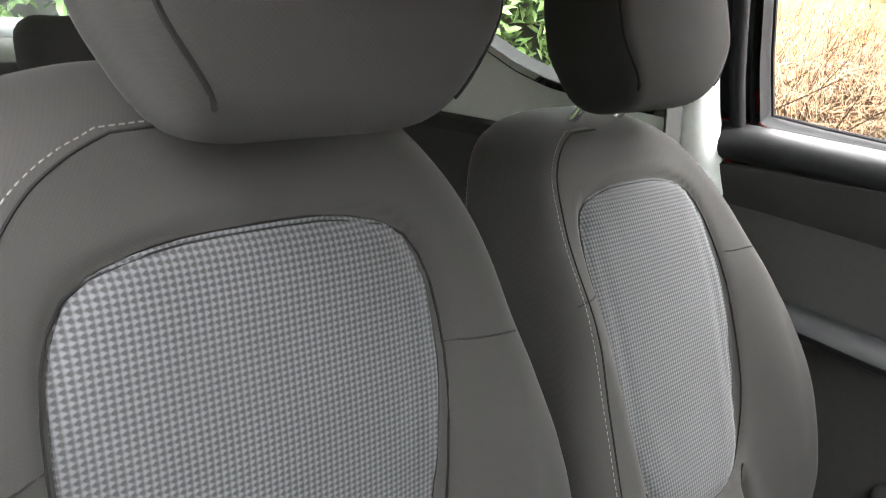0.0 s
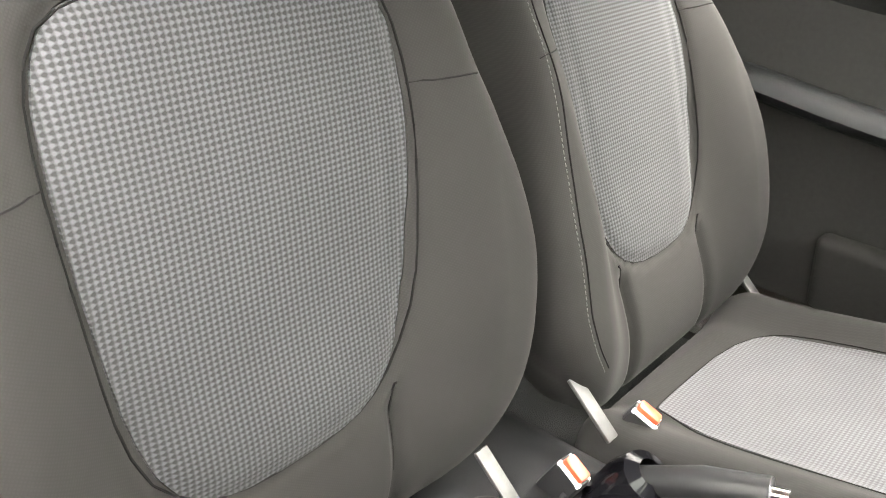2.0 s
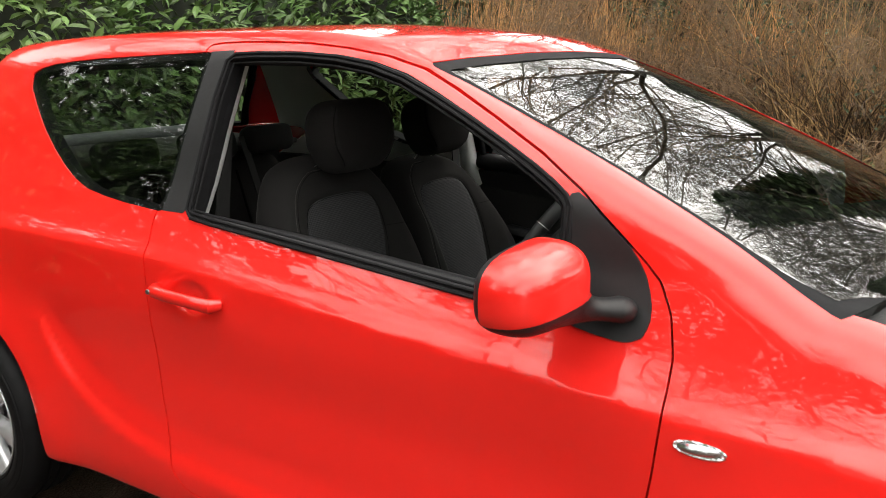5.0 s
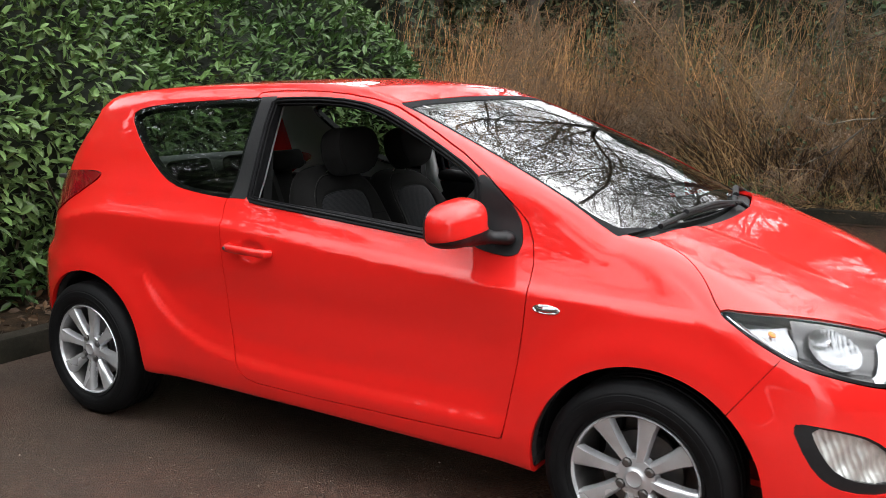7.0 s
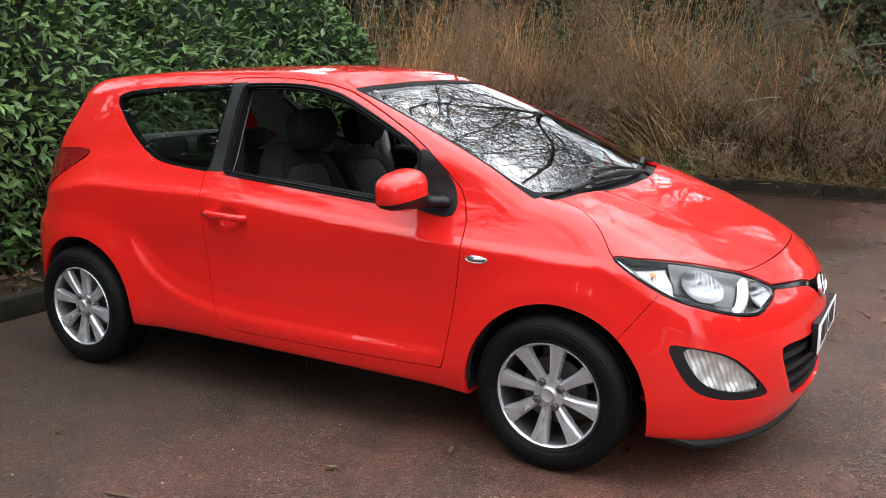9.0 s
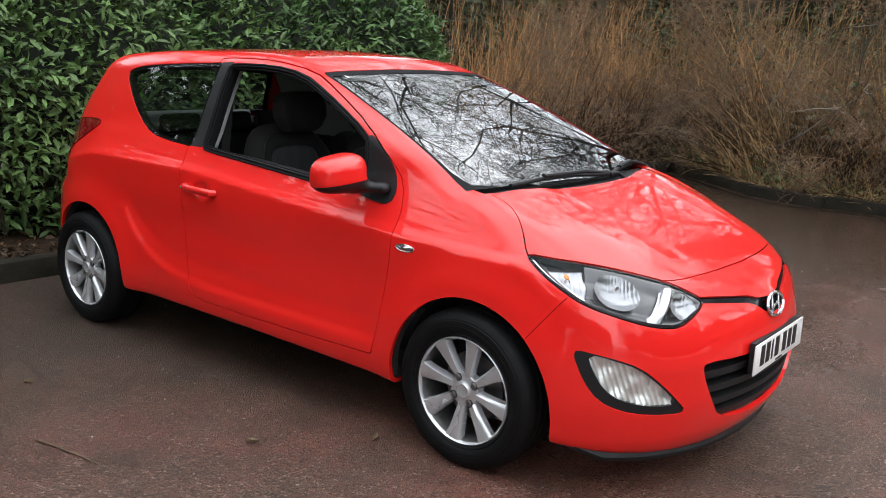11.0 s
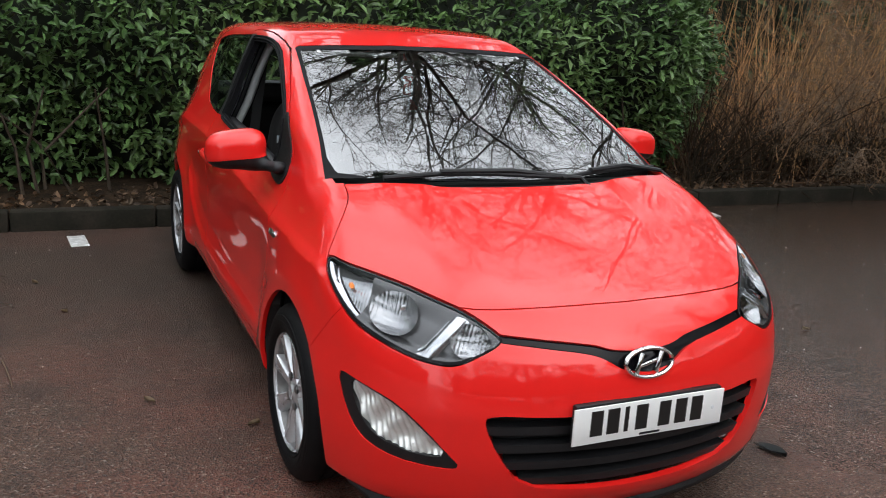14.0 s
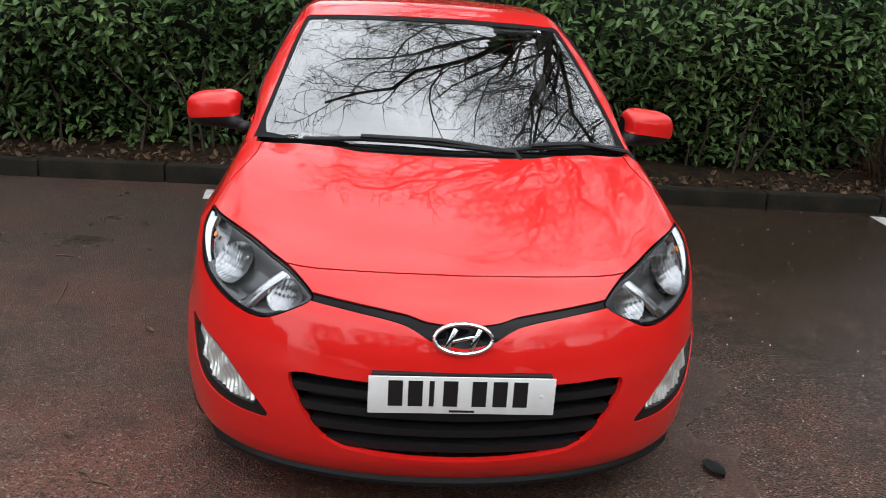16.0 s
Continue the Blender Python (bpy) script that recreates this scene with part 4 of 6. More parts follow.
def drop_on(fn, pts):
    """Draws points on to the zero surface of a field; gives them with their normals."""
    p = np.asarray(pts, float)
    for i in range(12):
        g = np.stack([(fn(*(p + o).T) - fn(*(p - o).T)) / 0.002 for o in np.eye(3) * 0.001], 1)
        p = p - g * (fn(*p.T) / np.maximum((g * g).sum(1), 1e-6))[:, None] * 0.8
    return p, g / np.linalg.norm(g, axis=1)[:, None]


HALF_PANEL = [(0.045, 0.431), (0.088, 0.426), (0.132, 0.413), (0.153, 0.378), (0.160, 0.32), (0.159, 0.26), (0.152, 0.187), (0.143, 0.12), (0.124, 0.055), (0.088, 0.026), (0.04, 0.015)]
BACK_PANEL = rounded(HALF_PANEL + [(-y, z) for y, z in HALF_PANEL[::-1]], 1)
SEAT_PANEL = rounded([(-0.20, -0.125), (-0.19, 0.125), (-0.10, 0.15), (0.20, 0.155), (0.222, 0.10), (0.225, 0.0), (0.222, -0.10), (0.20, -0.155), (-0.10, -0.15), (-0.19, -0.125)], 2)


HALF = ((-0.17, -0.10, -0.06, -0.02, 0.03, 0.11, 0.19, 0.26, 0.31, 0.37, 0.43, 0.465, 0.495, 0.53),
        (0.205, 0.252, 0.279, 0.300, 0.310, 0.308, 0.293, 0.270, 0.255, 0.243, 0.220, 0.194, 0.152, 0.06))
LOBE = ((-0.17, 0.0, 0.12, 0.25, 0.38, 0.52), (0.0, 0.040, 0.056, 0.042, 0.016, -0.01))


def back_field(x, y, z):
    """Backrest: x ahead of the cloth, y across, z up along the back from its foot."""
    a = np.abs(y)
    fold = 0.012 * np.exp(-((a - 0.116) / 0.010) ** 2) * step(0.035, 0.0, z)
    rim = inside(y.ravel(), z.ravel(), BACK_PANEL).reshape(y.shape)
    fold = fold + 0.0055 * np.exp(-(rim / 0.009) ** 2) - 0.004 * step(0.0, 0.05, rim)
    front = x + fold - (curve(z, *LOBE) * step(0.125, 0.235, a) - 0.012 * step(0.40, 0.52, z) - 0.012 * step(0.30, 0.10, z))
    front = front + 0.040 * step(0.0, -0.17, z) ** 2
    # the shoulders stand higher towards the rear shell
    zr = z - 0.045 * step(0.0, -0.11, x)
    rear = -0.150 + 0.03 * step(0.1, 0.5, z) - x
    f = smax(front, a - curve(zr, *HALF), 0.045)
    f = smax(f, rear, 0.06)
    f = smax(f, zr - 0.512, 0.045)
    return smax(f, -0.150 - z, 0.05)


def rest_field(x, y, z):
    """Headrest about its own middle."""
    a = np.abs(y)
    w = 0.132 - 0.022 * step(0.03, 0.1, z) - 0.034 * step(-0.01, -0.09, z) - 0.010 * step(0.02, -0.06, x)
    f = smax(x - (0.056 - 1.1 * np.maximum(-z - 0.02, 0) ** 1.6 - 1.3 * np.maximum(z - 0.01, 0) ** 2 - 0.15 * a * a), -0.068 - x + 0.9 * np.maximum(z, 0) ** 2, 0.035)
    f = smax(f, a - w, 0.020)
    return smax(f, np.abs(z) - 0.098, 0.040)


def cushion_field(x, y, z):
    """Seat cushion: x ahead from its middle, z up."""
    a = np.abs(y)
    top = z - (0.028 * step(0.13, 0.215, a) * (1 - step(0.12, 0.3, x) * 0.5) + 0.035 * step(-0.2, 0.2, x) - 0.05 * step(0.17, 0.30, x))
    f = smax(top, a - (0.238 - 0.02 * step(0.1, 0.3, x)), 0.06)
    f = smax(f, np.abs(x) - 0.27, 0.07)
    return smax(f, -0.17 - z, 0.02)


back_skin = skin_of(back_field, (-0.19, -0.33, -0.20), (0.10, 0.33, 0.60), 0.0085)
rest_skin = skin_of(rest_field, (-0.08, -0.15, -0.12), (0.08, 0.15, 0.12), 0.008)
pad_skin = skin_of(cushion_field, (-0.30, -0.28, -0.19), (0.30, 0.28, 0.09), 0.011)
front_only = lambda x: x + 0.03
b_in, b_out = cut(back_skin, lambda x, y, z: np.minimum(inside(y, z, BACK_PANEL), front_only(x)), 0.0006)
c_in, c_out = cut(pad_skin, lambda x, y, z: np.minimum(inside(x, y, SEAT_PANEL), z + 0.05), 0.0006)


def seam_line(fn, pts, r, lift=0.0, closed=False):
    p, n = drop_on(fn, pts)
    return tube([tuple(v) for v in p + n * lift], r, 5, closed=closed)


def stitch_run(fn, pts, length=0.0040, r=0.00052):
    """A row of stitches along a line on a padded surface."""
    p, n = drop_on(fn, pts)
    d = np.linalg.norm(np.diff(p, axis=0), axis=1)
    s = np.concatenate([[0], np.cumsum(d)])
    verts, faces = [], []
    for k in range(int(s[-1] / (length * 1.7))):
        ends = []
        for q in (k * length * 1.7, k * length * 1.7 + length):
            ends.append(np.array([np.interp(q, s, p[:, i]) for i in range(3)]))
        nn = np.array([np.interp(k * length * 1.7, s, n[:, i]) for i in range(3)])
        e = ends[1] - ends[0]
        w = np.cross(nn, e)
        w = w / max(np.linalg.norm(w), 1e-9) * r
        i = len(verts)
        for q in ends:
            verts += [q - w, q + nn * r * 1.6, q + w]
        faces += [(i, i + 3, i + 4, i + 1), (i + 1, i + 4, i + 5, i + 2), (i, i + 1, i + 2), (i + 3, i + 5, i + 4)]
    return from_arrays("stitching", np.array(verts), faces)


def car_seat(base, lean, rest, pad, side, tag, wide=1.0):
    """A front seat: base, the foot of its cloth face; lean, degrees; side, -1 where its outer flank faces the right-hand door."""
    st = new("front_seat")
    st.parent = car
    tagged(st, "charcoal cloth front seat with a grey checked centre")
    m = pose(*base, 0, -lean, 0) @ Matrix.Diagonal((1, wide, 1, 1))
    items = [part("backrest", skin("backrest", b_out, 0.006), CLOTH, st), part("back_panel", skin("back_panel", b_in, 0.006, 0.0008), CHECK, st, "grey checked cloth panel")]
    z = np.linspace(-0.06, 0.500, 110)
    hw, lobe = curve(z, *HALF), curve(z, *LOBE)
    edge = hw - 0.040
    lobe, edge, zs = np.append(lobe, (-0.012, -0.012, -0.012)), np.append(edge, (0.09, 0.06, 0.03)), np.append(z, (0.503, 0.506, 0.507))
    for s in (-1, 1):
        if s < 0:
            items.append(part("edge_seam", seam_line(back_field, np.stack([lobe - 0.002, s * edge, zs], 1), 0.0013), SEAMDARK, st))
            items.append(part("stitching", stitch_run(back_field, np.stack([lobe - 0.010, s * (edge + 0.008), zs], 1)), THREAD, st, "white stitching"))
        yy = np.linspace(0.158, 0.236, 12)
        items.append(part("cross_seam", seam_line(back_field, np.stack([0.03 + 0 * yy, s * yy, 0.313 - 0.06 * (yy - 0.15)], 1), 0.0009), SEAMDARK, st))
        zz = np.linspace(0.032, -0.09, 12)
        items.append(part("lower_seam", seam_line(back_field, np.stack([0.03 + 0 * zz, s * (0.116 + 0 * zz), zz], 1), 0.0013), SEAMDARK, st))
        items.append(part("rear_piping", stitch_run(back_field, np.stack([-0.112 + 0 * z, s * (hw + 0.004), z + 0.045], 1)), THREAD, st))
    pl = np.array([(0.02, p[0], p[1]) for p in BACK_PANEL])
    items.append(part("panel_piping", seam_line(back_field, pl, 0.0014, 0.0, True), SEAMDARK, st))
    if tag:
        q, n = drop_on(back_field, [(0.012, side * 0.226, 0.335)])
        out, up = Vector(n[0]), Vector((0, 0, 1))
        up = (up - out * up.dot(out)).normalized()
        across = up.cross(out)
        place = Matrix((across, out, up)).transposed().to_4x4()
        place.translation = Vector(q[0]) + out * 0.0022
        items.append(part("side_tag", box(0.014, 0.0025, 0.037, place, 0.0008), TAG, st, "pale woven airbag tag"))
    for ob in items:
        ob.matrix_basis = m
    hr = part("headrest", skin("headrest", rest_skin, 0), CLOTH, st)
    hr.matrix_basis = pose(*rest, 0, -lean * 0.6, 0)
    for s in (-1, 1):
        z2 = np.linspace(-0.085, 0.088, 28)
        part("headrest_seam", seam_line(rest_field, np.stack([0.048 + 0 * z2, s * (0.128 - 0.022 * step(0.03, 0.1, z2) - 0.034 * step(-0.01, -0.09, z2)), z2], 1), 0.0018), SEAMDARK, st).matrix_basis = pose(*rest, 0, -lean * 0.6, 0)
        foot = m @ Vector((-0.070, s * 0.055, 0.50))
        head = pose(*rest, 0, -lean * 0.6, 0) @ Vector((-0.02, s * 0.055, -0.05))
        part("headrest_post", tube([foot, head], 0.0055, 12), CHROME, st)
        part("post_collar", lathe([(0.006, 0.012), (0.016, 0.010), (0.018, 0.0), (0.018, -0.01)], "z", 18), BLACK, st).matrix_basis = m @ pose(-0.070, s * 0.055, 0.512)
    pc = part("cushion", skin("cushion", c_out, 0.006), CLOTH, st)
    pp = part("cushion_panel", skin("cushion_panel", c_in, 0.006, 0.0008), CHECKFLAT, st, "grey checked cloth panel")
    pe = part("cushion_piping", seam_line(cushion_field, np.array([(p[0], p[1], 0.03) for p in SEAT_PANEL]), 0.0014, 0, True), SEAMDARK, st)
    for ob in (pc, pp, pe):
        ob.matrix_basis = pose(*pad, 0, -4, 0)
    part("seat_frame", box(0.50, 0.40, 0.12, pose(pad[0], pad[1], pad[2] - 0.22), 0.02), BLACK, st)
    for k in (-1, 1):
        part("hinge_strap", box(0.006, 0.020, 0.085, pose(pad[0] - 0.227, pad[1] - k * side * 0.235, pad[2] + 0.012 + 0.02 * k - (0.03 if tag else 0), 0, -48, 0), 0.002), DULL, st, "bare metal hinge arm")
    return st


car_seat((-1.419, -0.281, 0.5923), 11.0, (-1.452, -0.288, 1.182), (-1.15, -0.290, 0.462), -1, True)
car_seat((-1.395, 0.334, 0.580), 24.5, (-1.600, 0.358, 1.152), (-1.13, 0.325, 0.462), 1, False, 0.90)


def bench_field(x, y, z):
    a = np.abs(y)
    f = smax(x - (0.02 * np.cos(a * 9)) + 0.02 * step(0.3, 0.5, z), -0.14 - x, 0.05)
    f = smax(f, a - (0.60 - 0.10 * step(0.3, 0.5, z)), 0.06)
    return smax(smax(f, z - 0.54, 0.06), -0.05 - z, 0.03)


rear = new("rear_seat")
rear.parent = car
tagged(rear, "charcoal cloth rear bench seat")
bs = skin_of(bench_field, (-0.2, -0.66, -0.1), (0.1, 0.66, 0.56), 0.02)
part("bench_back", skin("bench_back", bs, 0), CLOTH, rear).matrix_basis = pose(-2.26, 0, 0.50, 0, -20, 0)
for yy in (-0.30, 0.055, 0.36):
    part("rear_headrest", box(0.075, 0.25, 0.105, None, 0.032, 4), CLOTH, rear).matrix_basis = pose(-2.40, yy, 1.055, 0, -14, 0)
for yy in (-0.19, 0.19):
    part("seat_division", tube([(-2.255, yy, 0.55), (-2.33, yy, 0.75), (-2.40, yy, 0.95)], 0.005, 6), SEAMDARK, rear)
part("bench_cushion", box(0.52, 1.18, 0.16, pose(-2.0, 0, 0.44, 0, -8, 0), 0.05, 4), CLOTH, rear)
part("rear_belt", box(0.004, 0.045, 0.45, pose(-2.33, 0.24, 0.86, 0, -18, 14)), STRAP, rear)
rim_line = []
for k in range(17):
    yy = -0.56 + 0.07 * k
    rim_line.append((-3.03 + 0.28 * yy * yy + 0.65 * abs(yy) ** 6 + 0.055, yy, 1.035))
part("tailgate_trim", tube(rim_line, 0.04, 10), MIDGREY, car, "pale grey tailgate trim under the rear window")
part("parcel_shelf", box(0.56, 1.16, 0.02, pose(-2.72, 0, 1.025), 0.006), TRIM, car, "dark grey parcel shelf")
part("cabin_floor", box(2.5, 1.34, 0.04, pose(-1.4, 0, 0.27), 0.01), CARPET, car, "black carpet")
part("bulkhead", box(0.05, 1.36, 0.75, pose(-0.12, 0, 0.60), 0.01), DARK, car)
part("rear_bulkhead", box(0.04, 1.24, 0.72, pose(-2.60, 0, 0.66), 0.01), TRIM, car)


def dash_field(x, y, z):
    a = np.abs(y)
    hood = 0.045 * np.exp(-((y + 0.30) / 0.17) ** 4) * np.exp(-((x + 0.55) / 0.13) ** 2)
    f = smax(z - (0.945 + 0.02 * np.cos(a * 2) + hood + 0.06 * step(-0.45, -0.1, x)), -0.70 - x + 0.35 * np.maximum(0.95 - z, 0), 0.06)
    f = smax(f, a - 0.66, 0.03)
    f = smax(f, 0.62 - z, 0.05)
    return smax(f, x + 0.14 - 0.0 * z, 0.02)


ds = skin_of(dash_field, (-0.75, -0.70, 0.58), (-0.1, 0.70, 1.06), 0.018)
ds = clip(ds, pane_x(ds[0][:, 1], ds[0][:, 2]) - 0.02 - ds[0][:, 0])
part("dashboard", skin("dashboard", ds, 0), DASH, car, "dark grey textured dashboard")
part("centre_console", box(0.42, 0.20, 0.45, pose(-0.62, 0, 0.52, 0, -12, 0), 0.03, 3), TRIM, car, "dark centre console")
tun = part("tunnel_tray", box(0.95, 0.19, 0.16, pose(-1.15, 0, 0.36), 0.03, 3), BLACK, car, "black tunnel tray with cup holders")
part("cup_ring", lathe([(0.040, 0.01), (0.045, 0.012), (0.048, 0.0), (0.040, -0.002), (0.036, -0.06), (0, -0.062)], "z", 32), BLACK, tun).matrix_basis = pose(-1.28, -0.01, 0.445)
hb = part("handbrake", tube([(-1.36, 0.035, 0.40), (-1.27, 0.036, 0.475), (-1.20, 0.045, 0.508), (-1.135, 0.058, 0.525)], 0.017, 14, radii=[0.013, 0.016, 0.019, 0.019]), BLACK, car, "black handbrake lever")
part("handbrake_button", lathe([(0, 0.02), (0.009, 0.018), (0.01, 0)], "x", 14), CHROME, hb).matrix_basis = pose(-1.136, 0.058, 0.525, 0, -14, 10)
part("handbrake_gaiter", lathe([(0.016, 0.05), (0.030, 0.042), (0.036, 0.015), (0.034, -0.02), (0.048, -0.07)], "z", 20), GLOSS, hb).matrix_basis = pose(-1.275, 0.036, 0.455, 0, 30, 0)
gs = part("gear_lever", tube([(-0.84, 0, 0.44), (-0.86, 0, 0.58)], 0.007, 10), CHROME, car, "black gear lever with chrome stem")
part("gear_knob", lathe([(0, 0.035), (0.018, 0.032), (0.026, 0.015), (0.023, -0.01), (0.014, -0.03), (0, -0.032)], "z", 24), GLOSS, gs).matrix_basis = pose(-0.86, 0, 0.60)
part("gear_gaiter", lathe([(0.012, 0.07), (0.02, 0.05), (0.045, 0.02), (0.06, 0.0)], "z", 16), CLOTH, gs).matrix_basis = pose(-0.85, 0, 0.44)
for yy, rot, xx in ((0.135, 12, -1.335), (0.002, -6, -1.345)):
    bk = part("seat_belt_buckle", box(0.038, 0.024, 0.11, pose(xx, yy, 0.435, 0, 28, rot), 0.006), BLACK, car, "black belt buckle with a red button")
    part("release_button", box(0.030, 0.017, 0.014, pose(xx, yy, 0.435, 0, 28, rot) @ pose(0, 0, 0.054), 0.003), BUCKLERED, bk)
    part("buckle_rim", box(0.036, 0.023, 0.008, pose(xx, yy, 0.435, 0, 28, rot) @ pose(0, 0, 0.050), 0.003), WHITEPLASTIC, bk)

# steering wheel and column
sw = new("steering_wheel")
sw.parent = car
tagged(sw, "black leather steering wheel with silver inserts")
SM = pose(-0.825, -0.295, 0.965, 0, 31, 0)
rim_pts = [(0, 0.183 * math.cos(k * math.tau / 56), 0.183 * math.sin(k * math.tau / 56)) for k in range(56)]
part("wheel_rim", tube(rim_pts, 0.0165, 14, closed=True), material("black_leather", (0.02, 0.02, 0.021), 0.42, vary=0.15, scale=200, bump=0.25, bscale=700), sw).matrix_basis = SM
for k in (0.30, 1.75):
    for s in (-1, 1):
        a = math.pi / 2 + s * (math.pi / 2 + (k - 0.9) * 0.8)
        part("rim_joint", lathe([(0.0172, -0.001), (0.0176, 0), (0.0172, 0.001)], "z", 18), SILVER, sw).matrix_basis = SM @ pose(0, 0.183 * math.cos(a), 0.183 * math.sin(a), math.degrees(a), 0, 0)


def hub_field(x, y, z):
    f = smax(np.abs(x - 0.0) - 0.035, np.hypot(y, z * 1.15) - 0.088, 0.05)
    arm = smax(np.abs(x - 0.005) - 0.015, np.maximum(np.abs(z - 0.005) - 0.032, np.abs(y) - 0.175), 0.02)
    leg = smax(np.abs(x - 0.005) - 0.013, np.maximum(np.abs(np.abs(y) - 0.04) - 0.02, np.abs(z + 0.09) - 0.085), 0.02)
    return smin(f, smin(arm, leg, 0.03), 0.03)


part("airbag_hub", skin("airbag_hub", skin_of(hub_field, (-0.06, -0.2, -0.2), (0.06, 0.2, 0.12), 0.009), 0), DASH, sw).matrix_basis = SM @ pose(0.03, 0, 0)
part("spoke_insert", box(0.006, 0.07, 0.02, None, 0.003), SILVER, sw).matrix_basis = SM @ pose(0.008, -0.125, 0.0)
part("spoke_insert", box(0.006, 0.07, 0.02, None, 0.003), SILVER, sw).matrix_basis = SM @ pose(0.008, 0.125, 0.0)
part("column_cowl", box(0.27, 0.15, 0.15, pose(-0.69, -0.295, 0.893, 0, 31, 0), 0.05, 4), COLUMN, sw)
for s in (-1, 1):
    stalk = part("column_stalk", tube([(-0.74, -0.295 + s * 0.06, 0.915), (-0.755, -0.295 + s * 0.14, 0.935), (-0.765, -0.295 + s * 0.20, 0.95)], 0.009, 10, radii=[0.006, 0.006, 0.008]), BLACK, sw)
    part("stalk_mark", box(0.006, 0.018, 0.003, pose(-0.766, -0.295 + s * 0.185, 0.955)), SILVER, sw)
part("instrument_hood", box(0.12, 0.34, 0.10, pose(-0.60, -0.295, 0.985), 0.04, 3), DASH, car)
for yy in (-0.56, 0.56, -0.08, 0.08):
    part("air_vent", lathe([(0.045, 0.0), (0.05, -0.006), (0.04, -0.012), (0.0, -0.008)], "x", 28), SILVER, car).matrix_basis = pose(-0.66, yy, 0.86, 0, 14, 0)

# door linings, pillars and belts
for s in (-1, 1):
    # the lining has no dish for the outer handle
    V, N, T = door[s]
    dish = lambda x, z: 0.016 * np.exp(-(((x + 1.525) / 0.055) ** 2 + ((z - 0.838) / 0.036) ** 2) ** 2)
    near = np.hypot((V[:, 0] + 1.525) / 0.12, (V[:, 2] - 0.838) / 0.09) < 1
    V, N = V.copy(), N.copy()
    V[:, 1] += s * dish(V[:, 0], V[:, 2])
    slope = lambda i: -(side_width(V[:, 0] + 0.002 * (i == 0), V[:, 2] + 0.002 * (i == 2)) + dish(V[:, 0] + 0.002 * (i == 0), V[:, 2] + 0.002 * (i == 2))
                        - side_width(V[:, 0], V[:, 2]) - dish(V[:, 0], V[:, 2])) / 0.002
    M = np.stack([slope(0), np.full(len(V), float(s)), slope(2)], 1)
    N[near] = (M / np.linalg.norm(M, axis=1)[:, None])[near]
    plain = (V, N, T)
    dr = clip(plain, np.minimum.reduce([door[s][0][:, 2] - 0.36, 0.99 - door[s][0][:, 2]]))
    upper_d = clip(door[s], door[s][0][:, 2] - 0.975)
    part("door_frame_trim", skin("door_frame_trim", upper_d, 0.014, -0.024, True), BLACK, car)
    lining = part("door_lining", skin("door_lining", dr, 0.01, -0.085, True), TRIM, car, "dark moulded door lining")
    part("lining_top", tube([(-1.66, s * 0.700, 0.990), (-1.2, s * 0.702, 0.968), (-0.75, s * 0.705, 0.934), (-0.42, s * 0.708, 0.926)], 0.030, 14, flat=1.0), BLACK, lining)
    part("armrest", tube([(-1.50, s * 0.700, 0.735), (-1.34, s * 0.675, 0.722), (-1.10, s * 0.665, 0.700), (-0.80, s * 0.675, 0.690), (-0.55, s * 0.70, 0.70)], 0.038, 12, flat=0.6), DASH, lining)
    part("pull_handle", box(0.20, 0.035, 0.045, pose(-0.93, s * 0.665, 0.72, 0, 3, 0), 0.012), BLACK, lining)
    part("handle_trim", tube([(-1.03, s * 0.648, 0.705), (-0.93, s * 0.645, 0.698), (-0.83, s * 0.648, 0.697)], 0.005, 8), CHROME, lining)
    part("map_pocket", box(0.75, 0.04, 0.15, pose(-0.95, s * 0.735, 0.44, s * 14, 0, 0), 0.018, 4), TRIM, lining)
    part("door_release", box(0.09, 0.012, 0.03, pose(-0.80, s * 0.690, 0.80), 0.005), SILVER, lining)
    zb = np.linspace(0.90, 1.40, 9)
    for xo, rr, mt, nm in ((-1.665, 0.034, GREYTRIM, "pillar_trim"), (-1.615, 0.012, RUBBER, "door_seal")):
        pp = [(xo + 0.02 * step(0.95, 1.4, z), s * (float(side_width(np.array(xo), np.array(z))) - (0.092 if rr > 0.02 else 0.060)), z) for z in zb]
        part(nm, tube(pp, rr, 12, flat=1.0), mt, car, "pale grey pillar trim" if rr > 0.02 else "")
    part("lower_pillar_trim", box(0.08, 0.05, 0.60, pose(-1.68, s * 0.71, 0.66), 0.02), TRIM, car)
    belt = part("seat_belt", box(0.004, 0.046, 0.62, pose(-1.66, s * 0.575, 1.0, s * 7, 0, 0)), STRAP, car, "black seat belt webbing")
    part("belt_guide", box(0.035, 0.02, 0.075, pose(-1.65, s * 0.560, 1.235, s * 7, 0, 0), 0.008), GREYTRIM, belt)
# ribbed rubber round the window openings
cx, cz = OPENING.mean(0)
for s in (-1, 1):
    for off, r, lift in ((0.014, 0.0045, 0.0035), (0.003, 0.0035, 0.0045), (-0.006, 0.003, -0.004)):
        e = np.roll(OPENING, -1, 0) - np.roll(OPENING, 1, 0)
        nrm = np.stack([e[:, 1], -e[:, 0]], 1) / np.maximum(np.linalg.norm(e, axis=1), 1e-9)[:, None]
        nrm *= np.where(((OPENING - (cx, cz)) * nrm).sum(1) < 0, -1, 1)[:, None]
        q = OPENING + nrm * off
        p, n = drop_on(field, np.stack([q[:, 0], s * side_width(q[:, 0], q[:, 1]), q[:, 1]], 1))
        part("weather_strip", tube([tuple(v) for v in p + n * lift], r, 6, closed=True), RUBBER, car, "ribbed black rubber window strip")
